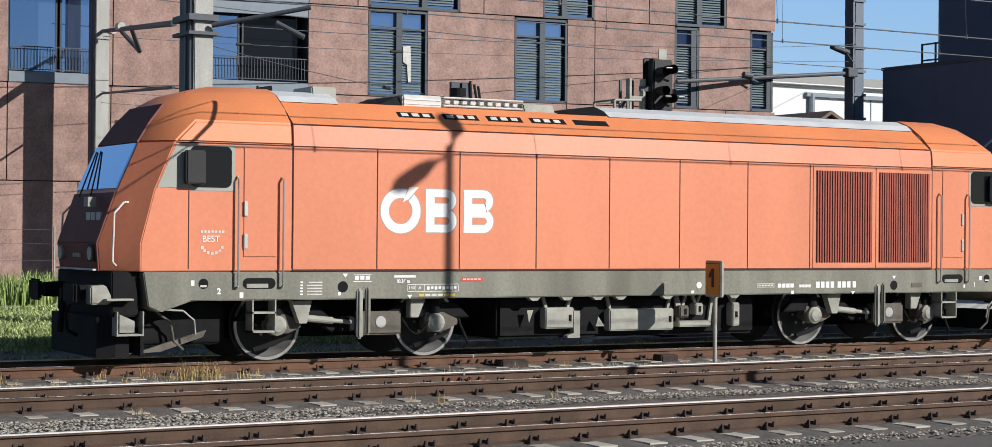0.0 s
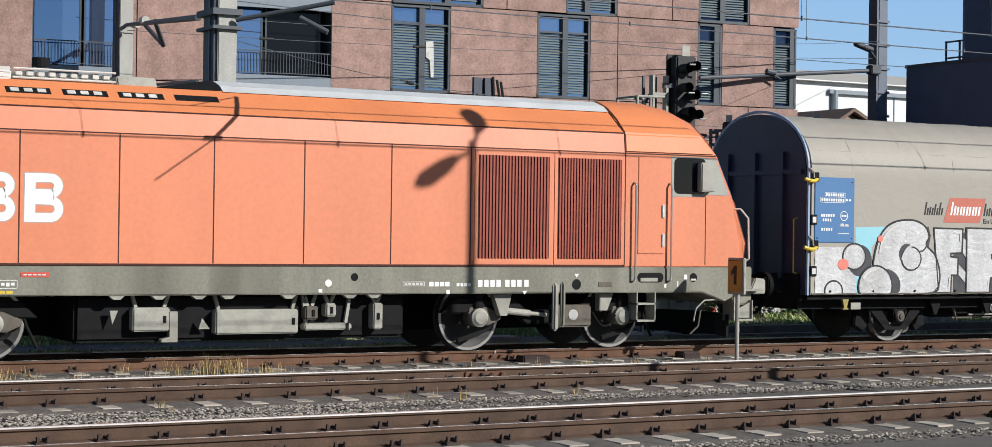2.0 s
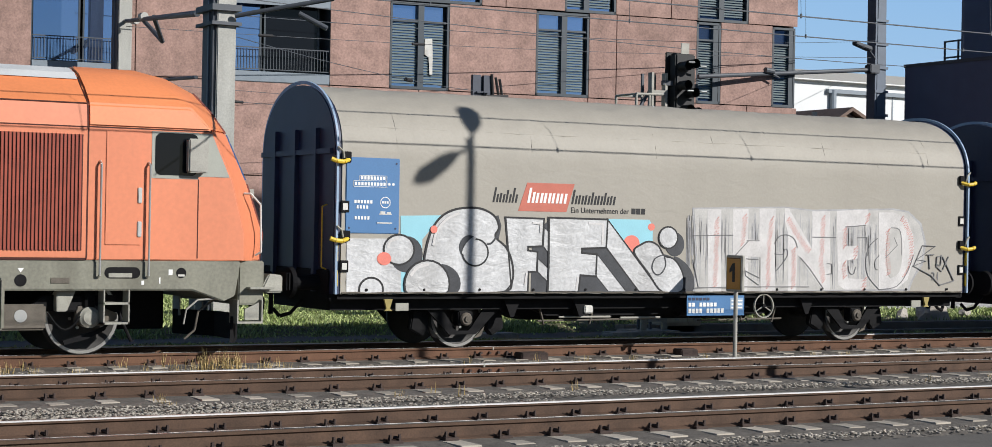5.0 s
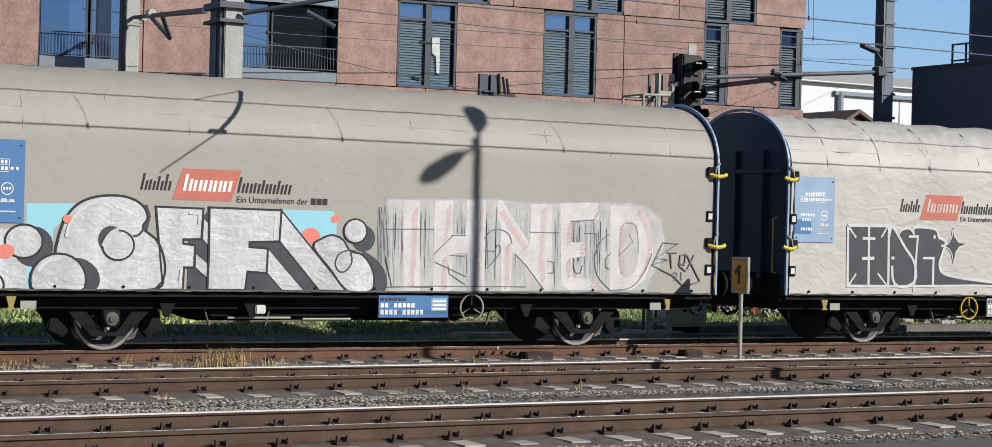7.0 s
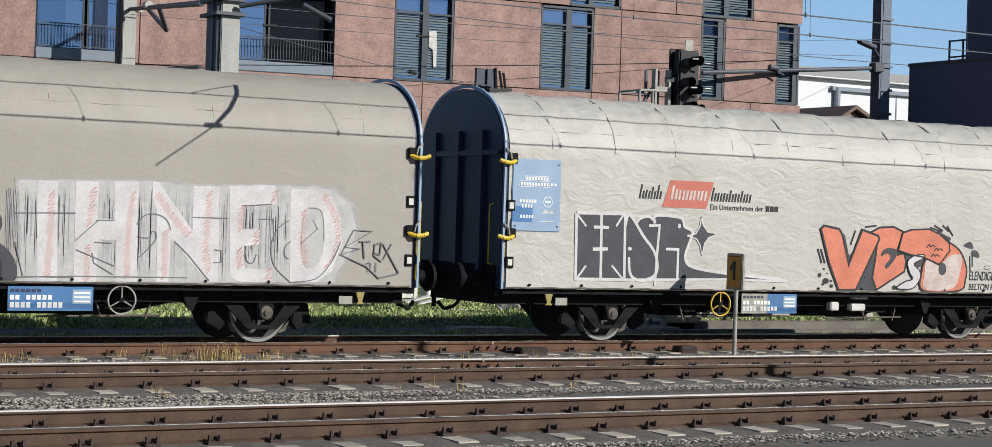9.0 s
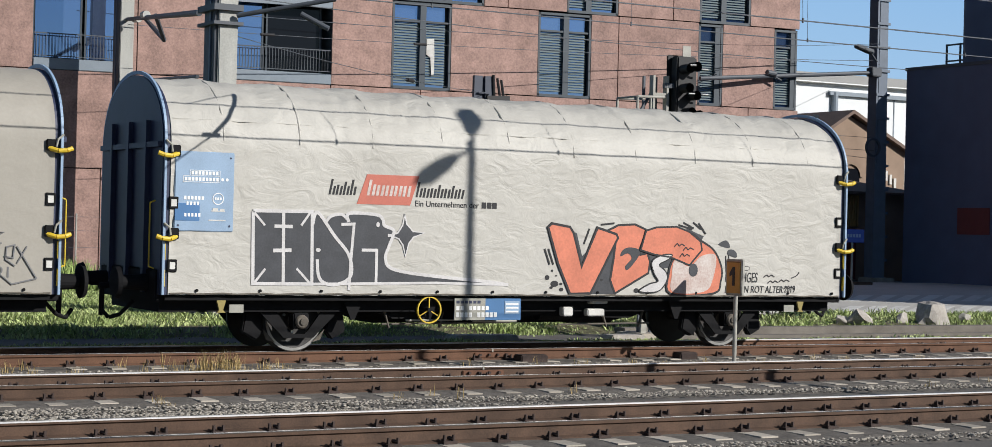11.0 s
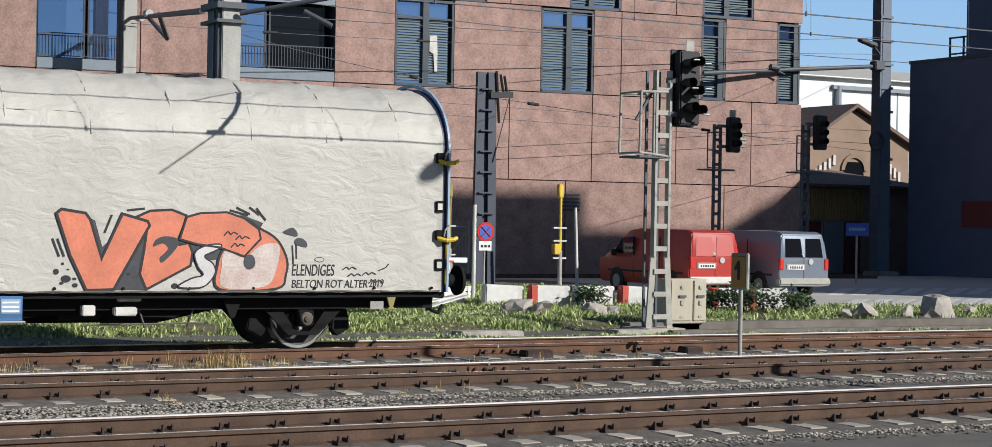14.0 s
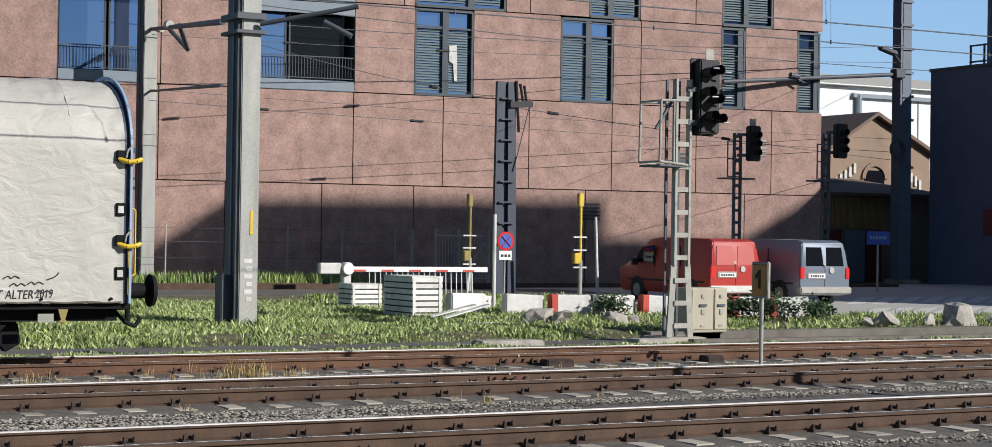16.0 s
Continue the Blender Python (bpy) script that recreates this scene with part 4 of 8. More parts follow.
def build_wagon(u0, u1, wheels, tarp, first_hoop, label):
    wg = thing("covered_wagon", label, "freight wagon", "freight wagons")
    MOVERS.append(wg)
    n = 230
    strong = 1.0 if tarp == TARP_B else 0.45
    rings = []
    for i in range(n + 1):
        x = u0 + 0.12 + (u1 - u0 - 0.24) * i / n
        bay = abs(math.sin(math.pi * (x - first_hoop) / HOOP))
        ring = tarp_ring(x, -(0.034 if tarp == TARP_B else 0.008) * bay)
        if 0 < i < n:
            ring = [creased(q, u0, u1, strong) for q in ring]
        rings.append(ring)
    part("tarpaulin", Shape().loft(rings), tarp, wg, "stretched tarpaulin hood over hoops", smooth=True)
    hoops = int((u1 - 0.3 - first_hoop) / HOOP) + 1
    for k in range(hoops):
        x = first_hoop + HOOP * k
        arc = tarp_ring(x, 0.0, 0.009 if tarp == TARP_B else 0.0068)[23:-23]
        low = arc[:7] if tarp == TARP_A else arc
        sh = Shape()
        for a, b in zip(low, low[1:]):
            sh.rod(a, b, 0.017 if tarp == TARP_B else 0.009, seg=10, caps=False)
        part("hoop_ridge", sh, tarp, wg, smooth=True)
    # the longitudinal welt in the slope, in short uneven lengths
    for k in range(hoops):
        xa, xb = max(u0 + 0.15, first_hoop + HOOP * (k - 1)), min(u1 - 0.15, first_hoop + HOOP * k)
        if xb - xa < 0.2:
            continue
        sh = Shape()
        cells = 8
        for c in range(cells):
            qa, qb = (tarp_ring(xa + (xb - xa) * (c + e) / cells, -0.01, 0.003)[26] for e in (0, 1))
            wob = lambda q: (q[0], q[1], q[2] + 0.010 * noise.noise(Vector((q[0] * 2.1, 0, 5))))
            sh.bar(wob(qa), wob(qb), 0.014, 0.012)
        part("welt", sh, tarp, wg)
    for x0, x1, s in ((u0, u0 + 0.12, 0.0), (u1 - 0.12, u1, 0.0)):
        end = part("end_wall", Shape().loft([tarp_ring(x0, 0.02, 0.02), tarp_ring(x1, 0.02, 0.02)]), NAVY, wg, "navy steel end wall")
        face = x0 if x0 == u0 else x1
        o = -1 if x0 == u0 else 1
        rb = Shape()
        for yy in (-0.8, 0.0, 0.8):
            rb.box(*sorted((face, face + o * 0.07)), TA + yy - 0.05, TA + yy + 0.05, 0.9, 3.4)
        rb.box(*sorted((face, face + o * 0.06)), TA - 1.35, TA + 1.35, 3.0, 3.08)
        part("stiffener", rb, NAVY, end)
        rim = Shape()
        pts = tarp_ring(face - o * 0.03, 0.03, -0.015)
        for a, b in zip(pts, pts[1:]):
            rim.bar(a, b, 0.035, 0.05)
        part("rim", rim, RIM, end, "light blue rim of the end wall")
    part("sole_bar", Shape().box(u0 + 0.1, u1 - 0.1, TA - 1.36, TA + 1.36, 0.80, 0.87), BLACK, wg)
    part("underframe", Shape().box(u0 + 0.1, u1 - 0.1, TA - 1.1, TA + 1.1, 0.62, 0.80), BLACK, wg)
    part("centre_sill", Shape().prism_y([(u0 + 0.2, 0.63), (wheels[0] + 0.9, 0.63), (wheels[0] + 1.6, 0.40), (wheels[1] - 2.0, 0.40), (wheels[1] - 0.9, 0.63)], TA - 0.28, TA + 0.28), BLACK, wg)
    for x in wheels:
        wheelset(x, 0.47, wg)
    return wg


w1 = build_wagon(27.60, 40.42, (30.05, 38.05), TARP_A, 28.64, "grey tarpaulin-covered freight wagon with silver graffiti")
w2 = build_wagon(41.86, 54.46, (44.20, 52.22), TARP_B, 42.78, "cream tarpaulin-covered freight wagon with orange graffiti")


# ---------------------------------------------------------------- locomotive: bogies, underfloor, markings
def plate(name, x0, x1, z0, z1, material, parent, out=0.004, y=None, label="", bevel=0.0):
    """A thin raised plate on the side of a train."""
    y = TA - 1.43 if y is None else y
    return part(name, Shape().box(x0, x1, y - out, y + 0.01, z0, z1), material, parent, label, bevel=bevel)


def loco_bogie(x):
    b = new("bogie")
    b.parent = loco
    yb = TA - 1.08
    for sgn in (-1, 1):
        y = TA + sgn * 1.06
        part("side_frame", Shape().prism_y([(x - 2.0, 0.62), (x - 1.75, 0.86), (x - 0.7, 0.86), (x - 0.45, 0.66), (x + 0.45, 0.66), (x + 0.7, 0.86), (x + 1.75, 0.86), (x + 2.0, 0.62),
                                            (x + 1.75, 0.62), (x + 0.75, 0.64), (x + 0.45, 0.44), (x - 0.45, 0.44), (x - 0.75, 0.64), (x - 1.75, 0.62)], y - 0.07, y + 0.07), BLACK, b, bevel=0.015)
    for wx in (x - 1.35, x + 1.35):
        ax = part("axle_box", Shape().lathe_y((wx, 0.55), [(0.001, yb - 0.17), (0.10, yb - 0.17), (0.13, yb - 0.14), (0.15, yb - 0.13), (0.15, yb + 0.05), (0.001, yb + 0.05)], 20), GREYPART, b, "dusty round axle box cover", smooth=True)
        part("axle_guide", Shape().prism_y([(wx - 0.20, 0.45), (wx + 0.20, 0.42), (wx + 0.42, 0.52), (wx + 0.42, 0.60), (wx + 0.16, 0.72), (wx - 0.16, 0.72)], yb - 0.06, yb + 0.04), GRIME, ax, bevel=0.01)
        part("axle_spring", Shape().rod((wx, yb - 0.02, 0.70), (wx, yb - 0.02, 0.92), 0.10, seg=14), BLACK, ax)
    # brake rigging below the axle boxes
    for wx in (x - 1.35, x + 1.35):
        part("brake_shoe", Shape().prism_y([(wx - 0.35, 0.22), (wx + 0.12, 0.36), (wx + 0.30, 0.44), (wx + 0.25, 0.36), (wx, 0.24), (wx - 0.33, 0.16)], yb - 0.03, yb + 0.03), BLACK, b)
    part("spring_box", Shape().box(x + 0.02, x + 0.72, yb - 0.16, yb + 0.1, 0.38, 0.74), GRIME, b, "dusty bogie spring box", bevel=0.03)
    part("box_plate", Shape().lathe_y((x + 0.36, 0.58), [(0.001, yb - 0.168), (0.09, yb - 0.168), (0.09, yb - 0.16)], 14), STEEL, b)
    part("spring_hanger", Shape().box(x - 0.15, x - 0.05, yb - 0.40, yb - 0.30, 0.34, 1.10), GREYPART, b, "pale hanger link with rounded head", bevel=0.03)
    part("spring_hanger", Shape().box(x + 0.0, x + 0.08, yb - 0.40, yb - 0.30, 0.40, 1.12), SKIRT, b, bevel=0.03)
    part("yaw_damper", Shape().rod((x - 0.95, yb - 0.14, 0.66), (x - 0.45, yb - 0.14, 0.61), 0.055, seg=12).rod((x - 0.45, yb - 0.14, 0.61), (x - 0.1, yb - 0.14, 0.58), 0.035, seg=10), GREYPART, b, "grey yaw damper")
    part("damper_bracket", Shape().prism_y([(x - 1.15, 0.92), (x - 0.82, 0.92), (x - 0.9, 0.58), (x - 1.02, 0.58)], yb - 0.2, yb - 0.06), GREYPART, b)
    part("frame_bracket", Shape().prism_y([(x + 0.85, 0.93), (x + 1.12, 0.93), (x + 1.0, 0.64), (x + 0.85, 0.64)], yb - 0.2, yb - 0.04), GREYPART, b, bevel=0.01)
    part("sand_pipe", Shape().pipe([(x + 1.75, yb, 0.8), (x + 1.85, yb, 0.5), (x + 2.0, yb, 0.2)], 0.025), BLACK, b)
    hose = Shape()
    pts = [(x + 0.75 + 0.5 * k / 8, yb - 0.12, 0.62 - 0.24 * math.sin(math.pi * k / 8)) for k in range(9)]
    part("hose", hose.pipe(pts, 0.016, 6), BLACK, b)
    return b


loco_bogie(12.24)
loco_bogie(22.60)
part("inner_frame", Shape().box(9.3, 25.5, TA + 0.15, TA + 0.4, 0.30, 0.95), BLACK, loco)
part("fuel_tank", Shape().box(14.75, 19.95, TA - 1.12, TA + 1.12, 0.26, 0.94), BLACK, loco, "black underfloor tank", bevel=0.05)
ub = TA - 1.16
for x0, x1, z0, z1, m in ((15.55, 16.10, 0.42, 0.76, GREYPART), (16.80, 18.10, 0.36, 0.72, GREYPART), (18.20, 18.98, 0.40, 0.50, GREYPART), (18.22, 18.42, 0.56, 0.76, GRIME),
                          (18.55, 18.72, 0.60, 0.80, GREYPART), (19.34, 19.50, 0.40, 0.80, GREYPART)):
    bx = part("equipment_box", Shape().box(x0, x1, ub - 0.14, ub + 0.1, z0, z1), m, loco, "dusty grey equipment box", bevel=0.02)
    part("latch", Shape().box(x1 - 0.10, x1 - 0.06, ub - 0.155, ub - 0.13, (z0 + z1) / 2 - 0.05, (z0 + z1) / 2 + 0.05), BLACK, bx)
    part("bracket", Shape().bar((x0 + 0.08, ub, z1), (x0 + 0.02, ub, 0.95), 0.05), GREYPART, bx)
    part("bracket", Shape().bar((x1 - 0.05, ub, z1), (x1 + 0.02, ub, 0.95), 0.05), GREYPART, bx)
part("equipment_leg", Shape().prism_y([(16.10, 0.70), (16.22, 0.70), (16.22, 0.26), (15.98, 0.26), (15.98, 0.30), (16.10, 0.34)], ub - 0.13, ub), GREYPART, loco)
for x in (15.28, 15.9, 16.5, 16.95, 17.9, 18.9, 19.3):
    part("frame_lug", Shape().prism_y([(x - 0.12, 0.94), (x + 0.12, 0.94), (x + 0.05, 0.88), (x - 0.05, 0.88)], TA - 1.40, TA - 1.30), GREYPART, loco)
part("hanging_plate", Shape().prism_y([(15.22, 0.72), (15.34, 0.72), (15.26, 0.52)], ub - 0.1, ub - 0.08), GREYPART, loco)
part("hanging_plate", Shape().prism_y([(16.60, 0.60), (16.72, 0.44), (16.55, 0.44)], ub - 0.1, ub - 0.08), GREYPART, loco)
for x0 in (10.40, 24.08):
    st = new("side_steps")
    st.parent = loco
    for z in (0.46, 0.74):
        part("tread_plate", Shape().box(x0, x0 + 0.38, TA - 1.42, TA - 1.16, z, z + 0.03), GREYPART, st)
    for x in (x0, x0 + 0.36):
        part("step_side", Shape().box(x, x + 0.02, TA - 1.42, TA - 1.16, 0.46, 0.96), GREYPART, st)
for x in (9.63, 25.21):
    o = part("jack_hole", Shape().disc_y(x, 1.19, 0.075, TA - 1.434, TA - 1.40, 20), BLACK, loco)
    part("hole_fitting", Shape().box(x - 0.05, x + 0.05, TA - 1.437, TA - 1.42, 1.14, 1.17), DIRTY_WHITE, o)
for x, z, r in ((11.86, 1.13, 0.085), (22.90, 1.08, 0.085), (18.95, 1.20, 0.06)):
    part("jack_hole", Shape().disc_y(x, z, r, TA - 1.434, TA - 1.40, 20), BLACK, loco)
for x0 in (10.24, 24.08):
    cx = [(x0 + 0.08, 90), (x0 + 0.44, -90)]
    prof = [(c + 0.08 * math.cos(radians(a + 20 * k)), 1.19 + 0.08 * math.sin(radians(a + 20 * k))) for c, a in cx for k in range(10)]
    o = part("step_recess", Shape().prism_y(prof, TA - 1.434, TA - 1.40), BLACK, loco, "dark oval step recess")
    part("step_plate", Shape().box(x0 + 0.06, x0 + 0.40, TA - 1.439, TA - 1.42, 1.125, 1.185), GREYPART, o)
part("data_disc", Shape().disc_y(18.52, 1.11, 0.055, TA - 1.436, TA - 1.42, 18), WHITE, loco, "white round data disc")
sk = [(9.44, 9.49, 1.16, 1.24), (10.19, 10.25, 0.98, 1.06), (11.78, 11.83, 1.00, 1.05), (18.36, 18.42, 0.97, 1.02), (20.52, 20.58, 0.94, 1.0), (25.02, 25.08, 1.16, 1.24), (12.04, 12.34, 1.305, 1.315),
      (12.04, 12.34, 1.205, 1.215), (24.62, 24.66, 1.02, 1.08)]
for x0, x1, z0, z1 in sk:
    plate("stencil_mark", x0, x1, z0, z1, WHITE, loco)
for k in range(3):
    plate("brand_bar", 12.06 + 0.09 * k, 12.13 + 0.09 * k, 1.235, 1.295, WHITE, loco)
for k in range(5):
    plate("stencil_mark", 11.16, 11.20, 1.01 + 0.045 * k, 1.035 + 0.045 * k, WHITE, loco)
    plate("stencil_mark", 11.27 + 0.03 * (k > 3), 11.52, 1.01 + 0.045 * k, 1.03 + 0.045 * k, DIRTY_WHITE, loco)
plate("stencil_mark", 12.73, 13.10, 1.265, 1.30, WHITE, loco)
lettering("stencil_mark", "10.36 m", 0.075, 12.76, 1.185, TA - 1.433, WHITE, loco, bold=0.003)
fr = Shape()
for a, b, c, d in ((12.96, 13.86, 1.155, 1.163), (12.96, 13.86, 1.045, 1.053), (12.96, 12.968, 1.045, 1.163), (13.852, 13.86, 1.045, 1.163), (13.10, 13.106, 1.045, 1.163), (13.25, 13.256, 1.045, 1.163)):
    fr.box(a, b, TA - 1.434, TA - 1.42, c, d)
part("brake_data_frame", fr, WHITE, loco)
lettering("stencil_mark", "140", 0.075, 12.975, 1.08, TA - 1.433, WHITE, loco)
lettering("stencil_mark", "A", 0.075, 13.15, 1.08, TA - 1.433, WHITE, loco)
for k in range(8):
    plate("stencil_mark", 13.30 + 0.068 * k, 13.345 + 0.068 * k, 1.075 + 0.012 * (k % 2), 1.125, WHITE, loco)
for k in range(6):
    plate("stencil_mark", 13.16 + 0.11 * k, 13.25 + 0.11 * k, 0.975, 1.01, YELLOW if k in (0, 4, 5) else DIRTY_WHITE, loco)
plate("red_plate", 13.90, 14.30, 1.20, 1.27, RED, loco, label="small red plate with light bars", bevel=0.002)
for k in range(5):
    plate("plate_bar", 13.94 + 0.066 * k, 13.99 + 0.066 * k, 1.225, 1.245, DIRTY_WHITE, loco, out=0.007)
for x0, n, wd, hh in ((20.22, 4, 0.075, 0.07), (20.70, 4, 0.05, 0.05)):
    for k in range(n):
        plate("number_bar", x0 + (wd + 0.018) * k, x0 + (wd + 0.018) * k + wd, 1.055, 1.055 + hh, WHITE, loco)
for k, x0 in enumerate((21.08, 21.19, 21.30, 21.41, 21.57, 21.68, 21.79, 21.92)):
    plate("number_bar", x0, x0 + 0.08, 1.045, 1.155, WHITE, loco)
plate("stencil_frame", 19.76, 20.14, 1.06, 1.13, DIRTY_WHITE, loco)
plate("stencil_frame", 19.775, 20.125, 1.07, 1.12, SKIRT, loco, out=0.006)
for k in range(5):
    plate("stencil_mark", 19.79 + 0.066 * k, 19.84 + 0.066 * k, 1.08, 1.11, DIRTY_WHITE, loco, out=0.009)
plate("vent_cover", 23.32, 23.58, 1.04, 1.12, GRIME, loco, out=0.008)
for x, z in ((11.90, 1.30), (13.0, 0.97), (22.90, 1.22), (21.93, 0.95)):
    part("stencil_triangle", Shape().prism_y([(x - 0.045, z + 0.03), (x + 0.045, z + 0.03), (x, z - 0.03)], TA - 1.434, TA - 1.42), WHITE, loco)
lettering("cab_number", "2", 0.12, 9.84, 1.04, TA - 1.433, WHITE, loco, bold=0.004)
lettering("cab_number", "1", 0.12, 24.86, 1.04, TA - 1.433, WHITE, loco, bold=0.004)
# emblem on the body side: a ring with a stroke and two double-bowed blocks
em = new("emblem")
em.parent = loco
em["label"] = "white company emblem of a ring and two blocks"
ye = TA - 1.434


def arc_band(cx, cz, r0, r1, a0, a1, n=30):
    ang = [radians(a0 + (a1 - a0) * i / n) for i in range(n + 1)]
    return [(cx + r1 * math.cos(a), cz + r1 * math.sin(a)) for a in ang], [(cx + r0 * math.cos(a), cz + r0 * math.sin(a)) for a in ang]


def band(s, cx, cz, r0, r1, a0, a1, y0, y1, n=30):
    o, i = arc_band(cx, cz, r0, r1, a0, a1, n)
    closed = abs(a1 - a0) >= 359.9
    rings = [[(i[k][0], y0, i[k][1]), (o[k][0], y0, o[k][1]), (o[k][0], y1, o[k][1]), (i[k][0], y1, i[k][1])] for k in range(n if closed else n + 1)]
    if closed:
        m = len(rings)
        return s.add([p for r in rings for p in r], [(k * 4 + j, k * 4 + (j + 1) % 4, ((k + 1) % m) * 4 + (j + 1) % 4, ((k + 1) % m) * 4 + j) for k in range(m) for j in range(4)])
    return s.loft(rings)


def emblem_piece(x0, grow, y0, y1):
    """A block with two bows; grow widens it for the thin grey border behind."""
    s = Shape().box(x0 - grow, x0 + 0.15 + grow, y0, y1, 1.965 - grow, 2.635 + grow)
    for zc, r, lo in ((2.465, 0.17, 0), (2.145, 0.18, 1)):
        band(s, x0 + 0.36, zc, r - 0.12 - grow, r + grow, -90 + (20 if not lo else 0), 90 - (20 if lo else 0), y0 + 0.0004 * lo, y1, 16)
        top, low = zc + r + grow, zc - r - grow
        if lo:
            s.box(x0 + 0.15 + grow, x0 + 0.36, y0, y1, low, zc - r + 0.12 + grow)
        else:
            s.box(x0 + 0.15 + grow, x0 + 0.36, y0, y1, zc + r - 0.12 - grow, top)
            s.box(x0 + 0.15 + grow, x0 + 0.40, y0, y1, 2.205 - grow, 2.415 + grow)
    return s


BORDER = mat("grey_emblem_border", (0.42, 0.36, 0.33), 0.6, var=0.1, bump=0.0)
part("ring", band(Shape(), 12.83, 2.29, 0.205, 0.345, 72, 72 + 336, ye, ye + 0.012, 40), WHITE, em)
part("ring_border", band(Shape(), 12.83, 2.29, 0.192, 0.358, 0, 360, ye + 0.0035, ye + 0.012, 40), BORDER, em)
part("stroke", Shape().prism_y([(12.86, 2.42), (12.97, 2.48), (13.14, 2.66), (12.98, 2.66)], ye - 0.002, ye + 0.012), WHITE, em)
for x0 in (13.27, 13.94):
    part("block", emblem_piece(x0, 0.0, ye, ye + 0.012), WHITE, em)
    part("block_border", emblem_piece(x0, 0.013, ye + 0.0035, ye + 0.012), BORDER, em)
part("pilot_box", Shape().box(8.75, 10.15, TA - 0.95, TA + 0.95, 0.28, 0.92), BLACK, loco, bevel=0.03)
part("snow_plough", Shape().prism_z([(8.15, TA - 1.1), (8.4, TA - 1.2), (8.6, TA - 1.2), (8.45, TA + 1.2), (8.15, TA + 1.1)], 0.13, 0.72), BLACK, loco, "black rail guard under the nose")
# round slogan sticker under the cab window
lettering("slogan", "BEST", 0.13, 9.60, 1.80, TA - 1.434, WHITE, loco)
for k in range(7):
    plate("slogan_bar", 9.58 + 0.055 * k, 9.615 + 0.055 * k, 1.93, 1.965, DIRTY_WHITE, loco)
    a = radians(205 + 21.6 * k)
    cx, cz = 9.76 + 0.17 * math.cos(a), 1.78 + 0.15 * math.sin(a)
    plate("slogan_bar", cx - 0.02, cx + 0.02, cz - 0.02, cz + 0.02, DIRTY_WHITE, loco)
# emblem bars and lamps on the dark nose
for k in range(3):
    part("nose_emblem", Shape().box(8.30 - 0.0, 8.36, TA - 0.75 + 0.24 * k, TA - 0.56 + 0.24 * k, 2.05, 2.22), DIRTY_WHITE, loco)
for k in range(3):
    part("number_bar", Shape().box(8.17, 8.22, TA - 0.2 + 0.12 * k, TA - 0.11 + 0.12 * k, 1.56, 1.62), GREYPART, loco)
part("nose_hatch", Shape().box(8.17, 8.23, TA - 0.86, TA - 0.55, 1.50, 1.76), SEAM, loco, bevel=0.01)
part("nose_strip", Shape().box(8.15, 8.24, TA - 0.9, TA + 0.9, 1.375, 1.40), DIRTY_WHITE, loco)


# ---------------------------------------------------------------- wagons: running gear, fittings, panels
def fitted(name, text, x0, x1, z0, z1, material, parent, y, bold=0.0, slant=0.0, label=""):
    """Letters stretched to fill a box on the wagon side."""
    ob = lettering(name, text, 1.0, 0, 0, 0, material, parent, bold=bold, slant=slant, label=label)
    co = np.array([v.co for v in ob.data.vertices])
    a, b = co.min(0), co.max(0)
    sx, sz = (x1 - x0) / (b[0] - a[0]), (z1 - z0) / (b[2] - a[2])
    ob.data.transform(Matrix.Translation((x0, y, z0)) @ Matrix.Diagonal((sx, 1, sz, 1)) @ Matrix.Translation((-a[0], 0, -a[2])))
    return ob


YT = TA - 1.43


